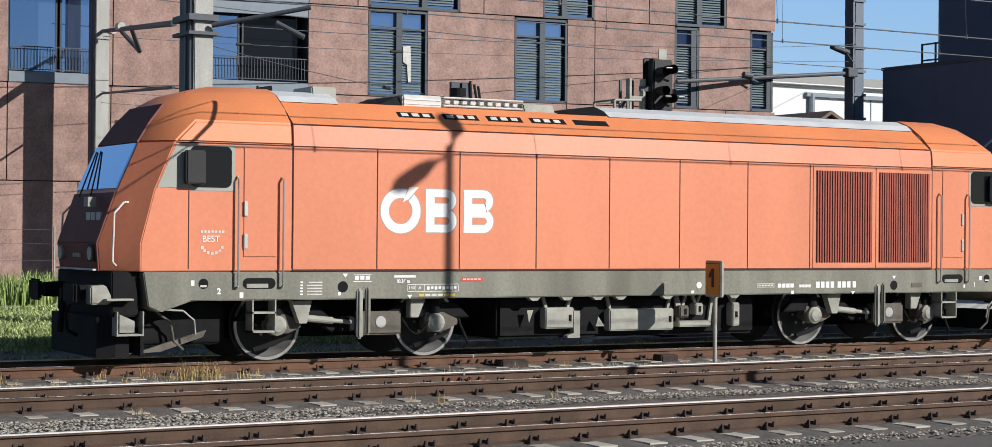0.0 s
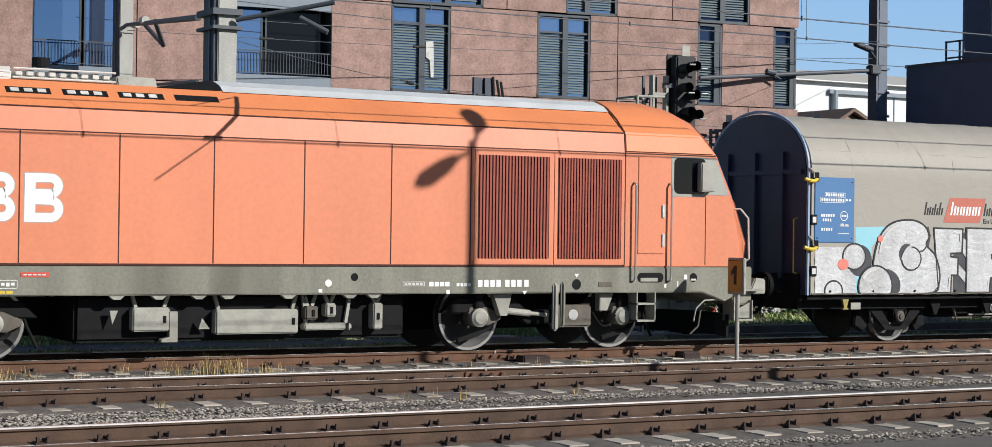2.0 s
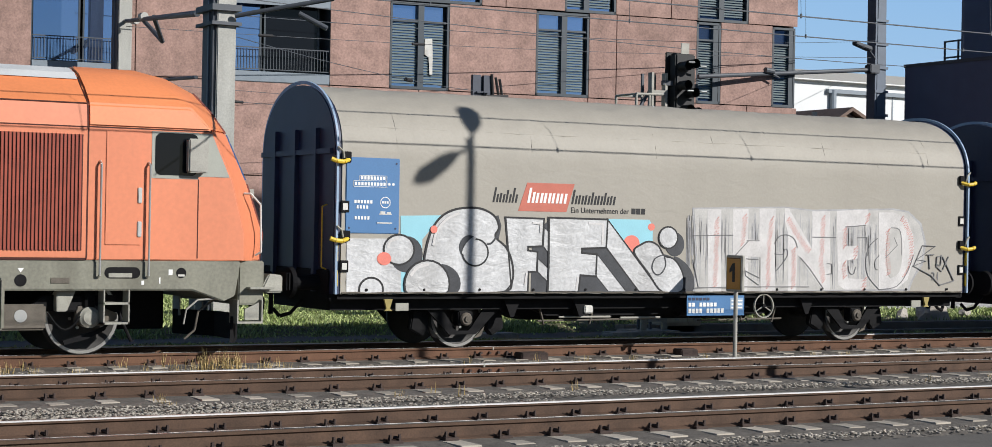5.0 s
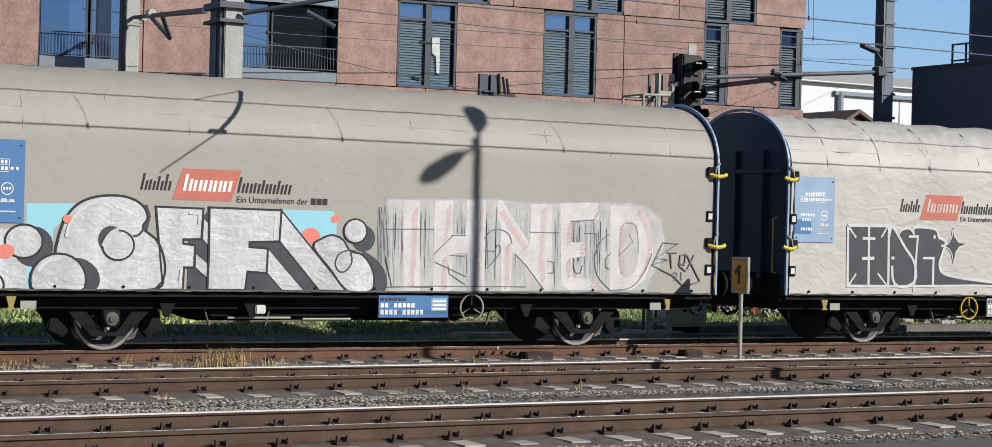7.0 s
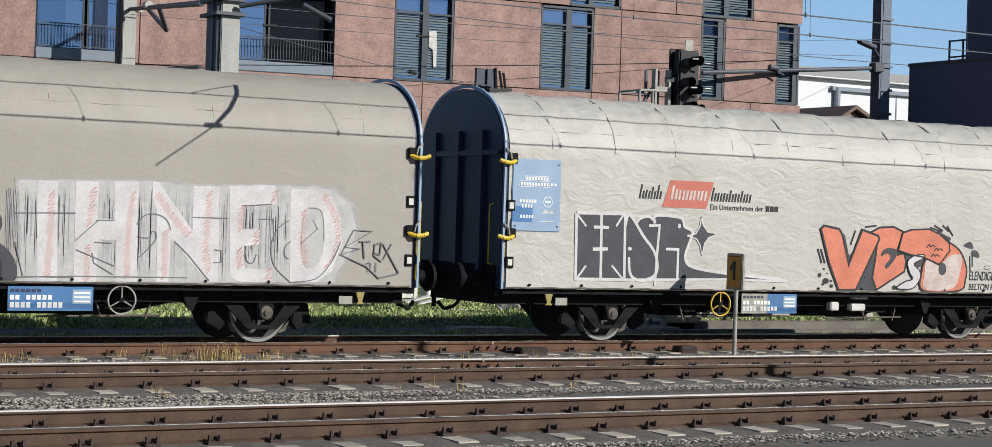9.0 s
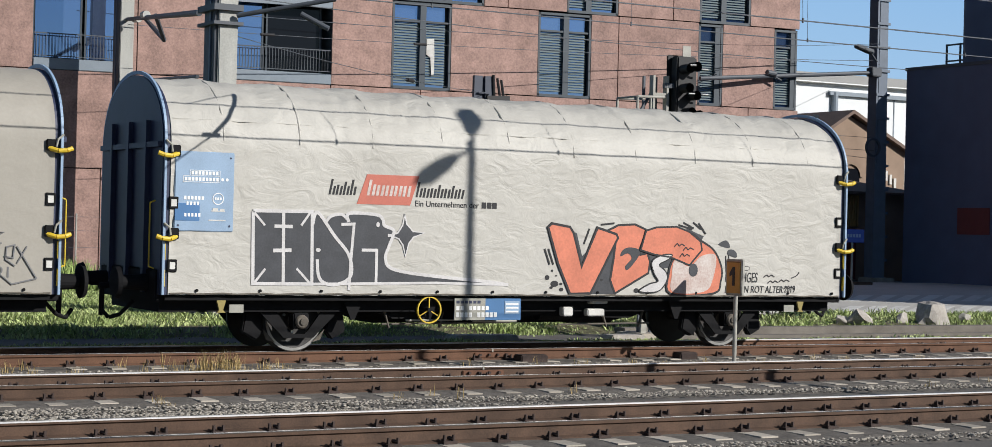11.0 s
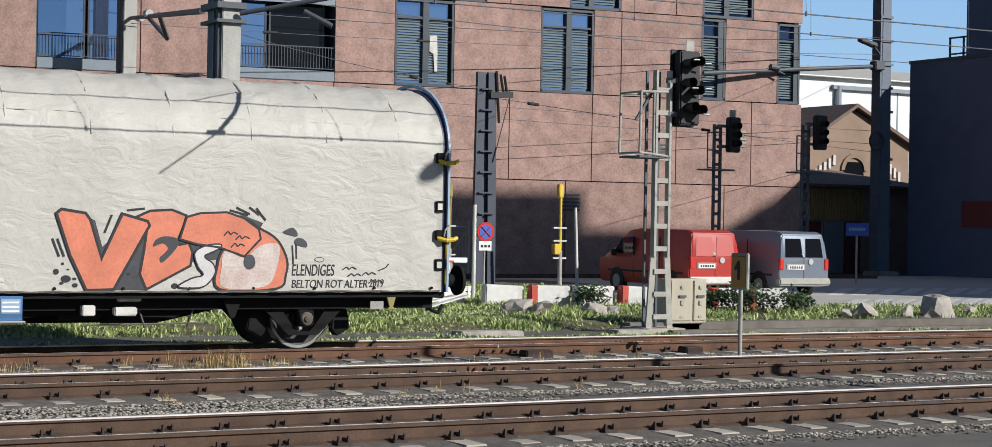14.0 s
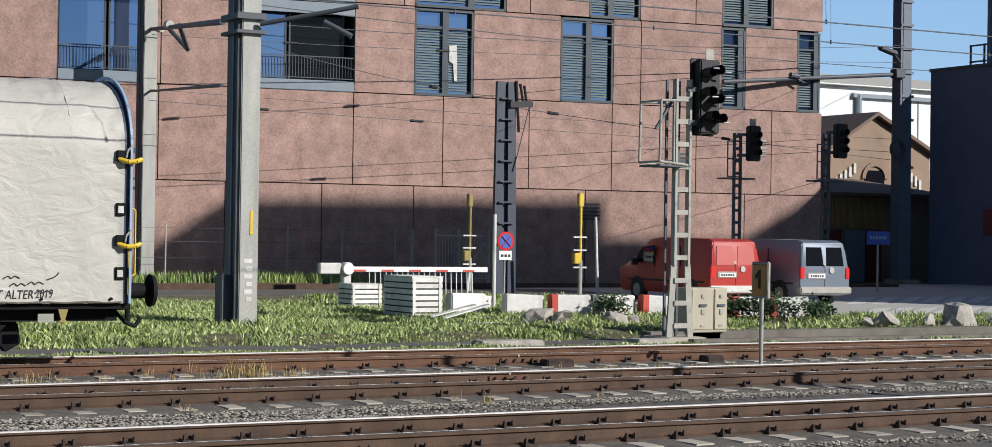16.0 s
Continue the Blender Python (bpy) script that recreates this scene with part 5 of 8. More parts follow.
def wagon_gear(wg, u0, u1, wheels, hand, plate_x, shift=0.0):
    for wx in wheels:
        g = new("running_gear")
        g.parent = wg
        for sgn in (-1, 1):
            y = TA + sgn * 1.0
            part("axle_guard", Shape().prism_y([(wx - 0.75, 0.80), (wx - 0.50, 0.80), (wx - 0.16, 0.34), (wx - 0.10, 0.28), (wx + 0.10, 0.28), (wx + 0.16, 0.34), (wx + 0.50, 0.80), (wx + 0.75, 0.80), (wx + 0.75, 0.72), (wx + 0.24, 0.22), (wx - 0.24, 0.22), (wx - 0.75, 0.72)], y - 0.02, y + 0.02), BLACK, g)
            sp = Shape()
            for k in range(5):
                ln = 0.62 - 0.1 * k
                sp.prism_y([(wx - ln, 0.74 - 0.05 - 0.016 * k), (wx, 0.66 - 0.02 * k - 0.02), (wx + ln, 0.74 - 0.05 - 0.016 * k), (wx + ln, 0.755 - 0.05 - 0.016 * k), (wx, 0.675 - 0.02 * k - 0.02), (wx - ln, 0.755 - 0.05 - 0.016 * k)], y - 0.06, y + 0.06)
            part("leaf_spring", sp, GRIME, g)
        ax = part("axle_box", Shape().box(wx - 0.13, wx + 0.13, TA - 1.12, TA - 0.92, 0.36, 0.60), BLACK, g, bevel=0.02)
        part("axle_cover", Shape().lathe_y((wx, 0.47), [(0.001, TA - 1.19), (0.045, TA - 1.19), (0.05, TA - 1.165), (0.085, TA - 1.165), (0.105, TA - 1.14), (0.105, TA - 1.10)], 18), GRIME, ax, "round dusty axle box cover", smooth=True)
        for sgn in (-1, 1):
            part("brake_hanger", Shape().prism_y([(wx + sgn * 0.56, 0.62), (wx + sgn * 0.80, 0.60), (wx + sgn * 0.85, 0.30), (wx + sgn * 0.62, 0.18), (wx + sgn * 0.52, 0.30)], TA - 0.86, TA - 0.72), BLACK, g, bevel=0.02)
            part("brake_pad", Shape().prism_y([(wx + sgn * 0.30, 0.14), (wx + sgn * 0.50, 0.34), (wx + sgn * 0.44, 0.18)], TA - 0.84, TA - 0.80), GRIME, g)
    wc = (wheels[0] + wheels[1]) / 2
    part("truss_beam", Shape().prism_y([(wc - 3.2, 0.80), (wc - 2.4, 0.50), (wc - 0.4, 0.50), (wc + 0.2, 0.55), (wc + 2.0, 0.50), (wc + 2.9, 0.80)], TA - 0.95, TA - 0.87), BLACK, wg, "black brake gear beam")
    for a, b, z in ((wc - 2.2, wc - 1.2, 0.48), (wc - 1.0, wc - 0.2, 0.46)):
        part("brake_rod", Shape().rod((a, TA - 1.0, z), (b, TA - 1.0, z), 0.018, seg=6), GALV, wg)
    part("brake_cylinder", Shape().rod((wc + 0.3, TA - 0.8, 0.6), (wc + 0.9, TA - 0.8, 0.6), 0.14, seg=14), BLACK, wg)
    for x in (wc - 3.2, wc - 1.9, wc + 2.8):
        part("frame_bracket", Shape().prism_y([(x - 0.16, 0.80), (x + 0.16, 0.80), (x + 0.03, 0.5), (x - 0.03, 0.5)], TA - 1.2, TA - 1.15), BLACK, wg)
    # hand brake wheel
    hw = new("hand_brake")
    hw.parent = wg
    part("rim", band(Shape(), hand, 0.66, 0.19, 0.21, 0, 360, TA - 1.40, TA - 1.36, 28), YELLOW if wg == w2 else GREYPART, hw, "thin hand brake wheel")
    for k in range(3):
        a = radians(90 + 120 * k)
        part("spoke", Shape().bar((hand, TA - 1.38, 0.66), (hand + 0.19 * math.cos(a), TA - 1.38, 0.66 + 0.19 * math.sin(a)), 0.016), YELLOW if wg == w2 else GREYPART, hw)
    part("hub", Shape().rod((hand, TA - 1.41, 0.66), (hand, TA - 1.0, 0.66), 0.035, seg=10), BLACK, hw)
    # number plate with bars
    px = plate_x
    np_ = part("data_plate", Shape().box(px, px + 1.2, TA - 1.375, TA - 1.355, 0.50, 0.84), BLUE, wg, "data plate with white bars" if wg == w1 else "half blue, half grey data plate with white bars", bevel=0.003)
    if wg == w2:
        part("plate_half", Shape().box(px, px + 0.55, TA - 1.379, TA - 1.37, 0.50, 0.84), GREYPART, np_)
    for r, (z, h) in enumerate(((0.76, 0.045), (0.655, 0.065), (0.545, 0.075))):
        n = (6, 8, 10)[r]
        for k in range(n):
            if r == 1 and k == 2 or r == 2 and k in (4,):
                continue
            part("plate_bar", Shape().box(px + 0.03 + 0.075 * k, px + 0.085 + 0.075 * k, TA - 1.382, TA - 1.37, z, z + h), NAVY if r == 0 else WHITE, np_)
    part("plate_table", Shape().box(px + 0.90, px + 1.17, TA - 1.381, TA - 1.37, 0.60, 0.80), RIM, np_)
    for k in range(3):
        part("plate_bar", Shape().box(px + 0.92, px + 1.15, TA - 1.385, TA - 1.375, 0.62 + 0.06 * k, 0.645 + 0.06 * k), WHITE, np_)
    # ends: buffers, coupling, yellow hooks, latch boxes
    for face, o in ((u0, -1), (u1, 1)):
        part("head_stock", Shape().box(*sorted((face + o * 0.02, face - o * 0.15)), TA - 1.3, TA + 1.3, 0.78, 1.25), BLACK, wg, bevel=0.02)
        for sgn in (-1, 1):
            yb = TA + sgn * 0.875
            bf = part("buffer", Shape().rod((face, yb, 1.04), (face + o * 0.42, yb, 1.04), 0.13, 0.10, seg=16), BLACK, wg)
            part("buffer_plate", Shape().rod((face + o * 0.44, yb, 1.04), (face + o * 0.50, yb, 1.04), 0.24, 0.22, seg=24), BLACK, bf)
        part("coupling", Shape().rod((face, TA, 1.0), (face + o * 0.45, TA, 0.95), 0.05, seg=8).rod((face + o * 0.4, TA, 1.0), (face + o * 0.40, TA + 0.02, 0.52), 0.04, seg=8), BLACK, wg)
        part("brake_hose", Shape().pipe([(face + o * 0.05, TA - 0.4, 0.75), (face + o * 0.25, TA - 0.4, 0.55), (face + o * 0.4, TA - 0.35, 0.5), (face + o * 0.5, TA - 0.3, 0.62)], 0.03), BLACK, wg)
        for z in (2.93, 1.74):
            h = part("latch_arm", Shape().pipe([(face - o * 0.22, YT - 0.02, z - 0.02), (face - o * 0.10, YT - 0.09, z - 0.06), (face + o * 0.02, YT - 0.10, z - 0.05), (face + o * 0.10, YT - 0.08, z - 0.02)], 0.034), YELLOW, wg, "yellow latch arm")
            part("latch_hook", Shape().pipe([(face - o * 0.12, YT - 0.06, z), (face - o * 0.10, YT - 0.07, z + 0.10), (face - o * 0.02, YT - 0.06, z + 0.17)], 0.016, 6), GREYPART, h)
            part("latch_plate", Shape().box(*sorted((face - o * 0.25, face - o * 0.12)), YT - 0.05, YT, z - 0.06, z + 0.10), BLACK, h, bevel=0.01)
        for z in (2.2, 1.30):
            part("tension_box", Shape().box(*sorted((face - o * 0.10, face - o * 0.24)), YT - 0.02, YT + 0.01, z - 0.09, z + 0.09), BLACK, wg, bevel=0.008)
            part("box_cover", Shape().box(*sorted((face - o * 0.13, face - o * 0.21)), YT - 0.024, YT, z - 0.05, z + 0.05), DIRTY_WHITE, wg)
        for z in (1.5, 1.12):
            part("hazard_strip", Shape().box(*sorted((face - o * 0.02, face - o * 0.06)), YT - 0.03, YT + 0.01, z - 0.12, z + 0.12), YELLOW, wg)
        part("hand_rail", Shape().pipe([(face + o * 0.03, YT + 0.2, 1.25), (face + o * 0.11, YT + 0.2, 1.28), (face + o * 0.11, YT + 0.2, 2.2), (face + o * 0.03, YT + 0.2, 2.23)], 0.012, 6), YELLOW, wg)
        part("lift_hook", Shape().prism_y([(face - o * 1.02, 0.80), (face - o * 0.88, 0.80), (face - o * 0.92, 0.66), (face - o * 0.88, 0.62), (face - o * 1.02, 0.62), (face - o * 0.98, 0.66)], YT + 0.04, YT + 0.08), MUSTARD, wg)
        part("data_card", Shape().box(*sorted((face - o * 1.08, face - o * 1.30)), YT + 0.05, YT + 0.07, 0.62, 0.74), GREYPART, wg)
    hem = Shape()
    for i in range(60):
        xa, xb = u0 + 0.14 + (u1 - u0 - 0.28) * i / 60, u0 + 0.14 + (u1 - u0 - 0.28) * (i + 1) / 60
        hem.bar((xa, YT - 0.004, 0.90 + 0.008 * math.sin(i * 2.1)), (xb, YT - 0.004, 0.90 + 0.008 * math.sin((i + 1) * 2.1)), 0.03, 0.02)
    part("hem", hem, GRIME, wg, "dirty hem cord of the hood", kind="stuff")
    for k in range(13):
        x = u0 + 0.55 + 0.98 * k
        if x < u1 - 0.2:
            part("eyelet", Shape().disc_y(x, 0.945, 0.022, YT - 0.022, YT + 0.01, 10), BLACK, wg, "dark eyelet in the hem")
    # blue panel at the front end
    bp = part("blue_panel", Shape().box(u0 + 0.18, u0 + 1.08, YT - 0.012, YT + 0.01, 1.80, 2.95), BLUE if wg == w1 else RIM, wg, "blue information panel with white bars", bevel=0.01)
    fr = Shape()
    for a, b, c, d in ((0.40, 0.86, 2.60, 2.605), (0.30, 0.86, 2.505, 2.512), (0.30, 0.307, 2.505, 2.60), (0.855, 0.862, 2.505, 2.68), (0.40, 0.407, 2.60, 2.68), (0.40, 0.86, 2.675, 2.682), (0.30, 0.40, 2.595, 2.60)):
        fr.box(u0 + a, u0 + b, YT - 0.017, YT - 0.008, c, d)
    part("panel_frame", fr, WHITE, bp)
    for z, a, k_, w_ in ((2.617, 0.425, 8, 0.036), (2.527, 0.325, 10, 0.036), (2.255, 0.32, 6, 0.036), (2.175, 0.36, 4, 0.03), (2.01, 0.33, 5, 0.032)):
        for k in range(k_):
            part("panel_bar", Shape().box(u0 + a + 0.053 * k, u0 + a + 0.053 * k + w_, YT - 0.017, YT - 0.008, z, z + 0.05), WHITE, bp)
    for k in range(2):
        part("panel_dot", Shape().disc_y(u0 + 0.90 + 0.07 * k, 2.555, 0.022, YT - 0.017, YT - 0.008, 12), WHITE, bp)
    part("panel_ring", band(Shape(), u0 + 0.84, 2.275, 0.075, 0.087, 0, 360, YT - 0.017, YT - 0.008, 20), WHITE, bp)
    for k in range(3):
        part("panel_bar", Shape().box(u0 + 0.785 + 0.04 * k, u0 + 0.813 + 0.04 * k, YT - 0.0165, YT - 0.008, 2.26, 2.295), WHITE, bp)
    for a, b, c, d in ((0.74, 0.95, 2.09, 2.105), (0.76, 0.84, 2.105, 2.14), (0.87, 0.94, 2.105, 2.13), (0.70, 0.96, 1.955, 1.972)):
        part("panel_mark", Shape().box(u0 + a, u0 + b, YT - 0.017, YT - 0.008, c, d), DIRTY_WHITE, bp)
    for a, z in ((0.24, 2.87), (1.02, 2.87), (0.24, 1.88), (1.02, 1.88)):
        part("panel_screw", Shape().disc_y(u0 + a, z, 0.016, YT - 0.017, YT - 0.008, 8), NAVY, bp)
    if wg == w2:
        part("panel_patch", Shape().box(u0 + 0.19, u0 + 0.56, YT - 0.0165, YT - 0.008, 1.95, 2.20), BLUE, bp)
    # company emblem: a red slanted block between rows of dark slanted strokes
    ex, dz = (30.90, -0.05) if wg == w1 else (45.03, 0.02)
    em = new("emblem")
    em.parent = wg
    em["label"] = "faded red slanted block between dark strokes"
    part("block", Shape().prism_y([(ex - 0.11, 2.245 + dz), (ex + 0.79, 2.245 + dz), (ex + 0.94, 2.70 + dz), (ex + 0.05, 2.70 + dz)], YT - 0.004, YT + 0.01), FADED, em)

    def marks(x0, z0, step, heights, wide, material, out):
        """Pairs of plain slanted strokes."""
        for k, hh in enumerate(heights):
            if not hh:
                continue
            a, b, t = x0 + step * k, x0 + step * k + wide, wide * 0.36
            sh = Shape()
            for q0, q1, top in ((a, a + t, hh), (b - t, b, min(hh, step * 1.15))):
                sh.prism_y([(q0, z0), (q1, z0), (q1 + top * 0.2, z0 + top), (q0 + top * 0.2, z0 + top)], YT - out, YT + 0.005)
            part("stroke_mark", sh, material, em)
    marks(ex + 0.05, 2.38 + dz, 0.150, (0.24, 0.16, 0.16, 0.16, 0.16), 0.125, WHITE if wg == w1 else PINK_SPRAY, 0.008)
    marks(ex - 0.58, 2.375 + dz, 0.115, (0.235, 0.15, 0.20, 0.235), 0.095, INK, 0.004)
    marks(ex + 0.88, 2.375 + dz, 0.122, (0.235, 0.15, 0.15, 0.20, 0.15, 0.20, 0.15), 0.100, INK, 0.004)
    line = fitted("tagline", "Ein Unternehmen der", ex + 0.88, ex + 2.0, 2.235 + dz, 2.325 + dz, INK, em, YT - 0.004)
    line["kind"] = "stuff"
    for k in range(3):
        part("tagline_bar", Shape().box(ex + 2.05 + 0.095 * k, ex + 2.13 + 0.095 * k, YT - 0.004, YT + 0.01, 2.235 + dz, 2.33 + dz), INK, em)


# Paint of the lift hooks, and yellow with shade mixed in for one post.
MUSTARD = mat("mustard_and_shaded_yellow", (0.30, 0.24, 0.07), 0.6, var=0.2, stain=0.3)
def underfloor(wg, wc, pale):
    """Brake levers, rods and small boxes hung between the axles."""
    for x0, x1, z0, z1 in pale:
        b = part("valve_box", Shape().box(x0, x1, TA - 1.24, TA - 1.10, z0, z1), DIRTY_WHITE, wg, "small pale valve box", bevel=0.015)
        part("bracket", Shape().bar(((x0 + x1) / 2, TA - 1.15, z1), ((x0 + x1) / 2 + 0.04, TA - 1.15, 0.80), 0.03), BLACK, b)
    for x, lean in ((wc - 2.6, 0.12), (wc - 1.5, -0.10), (wc + 1.4, 0.14), (wc + 2.3, -0.12)):
        part("brake_lever", Shape().bar((x, TA - 0.98, 0.74), (x + lean, TA - 0.98, 0.36), 0.05, 0.02), GRIME, wg)
    for a, b, z in ((wc - 2.6, wc - 0.3, 0.42), (wc + 0.6, wc + 2.4, 0.40)):
        part("brake_rod", Shape().rod((a, TA - 0.98, z), (b, TA - 0.98, z + 0.02), 0.016, seg=6), GRIME, wg)
    part("air_tank", Shape().rod((wc + 1.0, TA - 0.55, 0.56), (wc + 1.9, TA - 0.55, 0.56), 0.16, seg=16), BLACK, wg, bevel=0.03)


FADED = mat("faded_red_marking", (0.50, 0.15, 0.105), 0.7, var=0.15, bump=0.02)
SILVER_SPRAY = mat("silver_spray_paint", (0.53, 0.535, 0.54), 0.5, metal=0.0, var=0.28, scale=3, fine=24, bump=0.14, stain=0.35, streak=True, wrinkle=0.4)
WHITE_SPRAY = mat("white_spray_paint", (0.58, 0.565, 0.555), 0.6, var=0.2, scale=3, fine=40, bump=0.05, stain=0.25)
PINK_SPRAY = mat("worn_pale_paint", (0.60, 0.40, 0.34), 0.65, var=0.3, scale=5, fine=30, bump=0.05, tint=(0.66, 0.62, 0.58))
CYAN = mat("cyan_spray_paint", (0.28, 0.57, 0.66), 0.6, var=0.1, bump=0.03)
CORAL = mat("coral_spray_paint", (0.72, 0.20, 0.15), 0.6, var=0.12, bump=0.03)
CHARCOAL = mat("charcoal_spray_paint", (0.045, 0.048, 0.055), 0.65, var=0.35, scale=5, fine=35, bump=0.04)
ORANGE_SPRAY = mat("orange_spray_paint", (0.60, 0.185, 0.105), 0.55, var=0.2, scale=4, fine=25, bump=0.08, stain=0.3)
HATCH = mat("thin_grey_white_spray", (0.46, 0.45, 0.43), 0.65, var=0.2, scale=5, bump=0.03)
ROSE = mat("faded_red_spray_paint", (0.52, 0.21, 0.18), 0.65, var=0.25, scale=6, fine=40, bump=0.03)
PALE_LINE = mat("grey_white_outline", (0.36, 0.36, 0.37), 0.65, var=0.25, scale=6, fine=40, bump=0.03)
GREY_LINE = mat("grey_marker", (0.17, 0.17, 0.175), 0.7, var=0.2, bump=0)
wagon_gear(w1, 27.60, 40.42, (30.05, 38.05), 35.75, 34.14, 1.0)
wagon_gear(w2, 41.86, 54.46, (44.20, 52.22), 46.22, 46.67, 0.3)
underfloor(w1, 34.05, [(32.2, 32.36, 0.55, 0.68)])
underfloor(w2, 48.21, [(48.75, 48.94, 0.55, 0.7), (49.22, 49.55, 0.55, 0.67), (49.28, 49.61, 0.75, 0.85)])


# ---------------------------------------------------------------- graffiti
COATS = [0]


def coat(lvl):
    """The depth of the next coat of paint, each a hair before the last."""
    COATS[0] += 1
    return YT - 0.003 - 0.0022 * lvl - 0.00001 * COATS[0]


def rounded(pts, closed=True, n=5):
    """A soft curve through the points."""
    m = len(pts)
    out = []
    for i in range(m if closed else m - 1):
        a, b, c, d = (pts[(i + k) % m] if closed else pts[max(0, min(m - 1, i + k))] for k in (-1, 0, 1, 2))
        for k in range(n):
            t = k / n
            out.append(tuple(0.5 * (2 * b[j] + (c[j] - a[j]) * t + (2 * a[j] - 5 * b[j] + 4 * c[j] - d[j]) * t * t + (3 * b[j] - a[j] - 3 * c[j] + d[j]) * t ** 3) for j in (0, 1)))
    return out if closed else out + [pts[-1]]


def ribbon(pts, w, y, closed):
    """A flat sprayed line of width w along the points."""
    m = len(pts)
    rings = []
    for i, (x, z) in enumerate(pts):
        p, q = pts[(i - 1) % m if closed else max(0, i - 1)], pts[(i + 1) % m if closed else min(m - 1, i + 1)]
        u = Vector((x - p[0], z - p[1]))
        v = Vector((q[0] - x, q[1] - z))
        u = u.normalized() if u.length > 1e-6 else v.normalized()
        v = v.normalized() if v.length > 1e-6 else u
        t = (u + v).normalized() if (u + v).length > 1e-3 else u
        k = w / 2 / max(0.5, t.dot(u))
        nx, nz = -t.y * k, t.x * k
        zz = lambda h: max(0.9, h)
        rings.append([(x + nx, y, zz(z + nz)), (x - nx, y, zz(z - nz)), (x - nx, YT + 0.004, zz(z - nz)), (x + nx, YT + 0.004, zz(z + nz))])
    if closed:
        rings.append(rings[0])
    return Shape().loft(rings, caps=not closed)


def stroke(parent, name, material, lvl, w, pts, soft=False):
    pts = rounded(pts, False) if soft else pts
    return part(name, ribbon(pts, w, coat(lvl), False), material, parent)


def fill(parent, name, material, lvl, pts, soft=False, outline=0.0):
    pts = rounded(pts) if soft else pts
    part(name, Shape().prism_y([(x, max(0.903, z)) for x, z in pts], coat(lvl), YT + 0.005), material, parent)
    if outline:
        part("outline", ribbon(pts, outline, coat(lvl + 1), True), INK, parent)


def oval(parent, name, material, lvl, x, z, rx, rz, outline=0.0):
    fill(parent, name, material, lvl, [(x + rx * math.cos(0.2618 * i), z + rz * math.sin(0.2618 * i)) for i in range(24)], outline=outline)


rnd = random.Random(5)


def dashes(parent, pts):
    """One dense red zigzag line down a letter's stem."""
    way = rounded(pts, False, 8)
    zig = []
    for (xa, za), (xb, zb) in zip(way, way[1:]):
        k = max(1, int(math.hypot(xb - xa, zb - za) / 0.017))
        for i in range(k):
            t = i / k
            sgn = -1 if len(zig) % 2 else 1
            zig.append((xa + (xb - xa) * t + sgn * rnd.uniform(0.03, 0.062), za + (zb - za) * t + sgn * 0.028 + rnd.uniform(-0.008, 0.008)))
    return part("red_zigzag", ribbon(zig, 0.013, coat(5), False), ROSE, parent)


g1 = new("silver_graffiti")
g1.parent = w1
g1["label"] = "silver bubble-letter graffiti with black outlines on cyan"
fill(g1, "background", CYAN, 0, [(28.71, 2.08), (29.43, 2.1), (29.09, 1.72), (29.11, 0.91), (28.74, 0.91)])
fill(g1, "background", CYAN, 0, [(32.48, 2.1), (33.31, 2.1), (33.38, 2.0), (33.38, 1.73), (32.95, 1.54)])
fill(g1, "background", SILVER_SPRAY, 0, [(27.81, 1.72), (28.72, 1.73), (28.74, 0.91), (27.82, 0.91)])
oval(g1, "shade", CHARCOAL, 1, 28.82, 1.49, 0.28, 0.28)
oval(g1, "bubble", SILVER_SPRAY, 2, 28.69, 1.56, 0.26, 0.23, outline=0.03)
oval(g1, "dot", CORAL, 3, 28.44, 1.42, 0.12, 0.1)
oval(g1, "bubble", SILVER_SPRAY, 2, 28.23, 0.95, 0.2, 0.18, outline=0.03)
fill(g1, "shade", CHARCOAL, 1, [(29.88, 1.94), (30.43, 2.12), (30.49, 1.95), (30.44, 1.73), (30.85, 1.26), (30.19, 1.08)])
fill(g1, "letter", SILVER_SPRAY, 3, [(29.15, 1.34), (29.16, 1.59), (29.26, 1.89), (29.44, 2.1), (29.72, 2.21), (30.09, 2.22), (30.35, 2.11), (30.44, 1.93), (30.38, 1.78), (30.59, 1.6), (30.7, 1.34), (30.7, 1.08), (30.54, 0.91), (29.55, 0.91), (29.42, 1.21)], True, outline=0.035)
stroke(g1, "line", CHARCOAL, 5, 0.03, [(30.4, 1.78), (30.31, 1.68), (30.23, 1.66)], True)
oval(g1, "eye", CHARCOAL, 5, 29.91, 1.61, 0.18, 0.19)
oval(g1, "eye_light", SILVER_SPRAY, 6, 30.02, 1.53, 0.23, 0.21, outline=0.026)
fill(g1, "eye_light", SILVER_SPRAY, 8, [(29.78, 1.53), (29.86, 1.68), (29.98, 1.77), (30.02, 1.75), (29.96, 1.64), (29.83, 1.52)], True)
oval(g1, "shade", CHARCOAL, 6, 29.38, 1.04, 0.39, 0.31)
oval(g1, "bubble", SILVER_SPRAY, 7, 29.18, 1.03, 0.39, 0.37, outline=0.03)
stroke(g1, "highlight", WHITE_SPRAY, 9, 0.04, [(29.27, 1.63), (29.33, 1.85), (29.5, 2.04), (29.72, 2.14)], True)
stroke(g1, "highlight", WHITE_SPRAY, 9, 0.05, [(28.89, 1.16), (29.01, 1.29), (29.2, 1.34)], True)
stroke(g1, "highlight", WHITE_SPRAY, 4, 0.05, [(28.5, 1.58), (28.54, 1.69), (28.68, 1.74)], True)
fill(g1, "shade", CHARCOAL, 1, [(31.06, 1.78), (31.36, 2.06), (31.4, 0.91), (31.05, 0.91)])
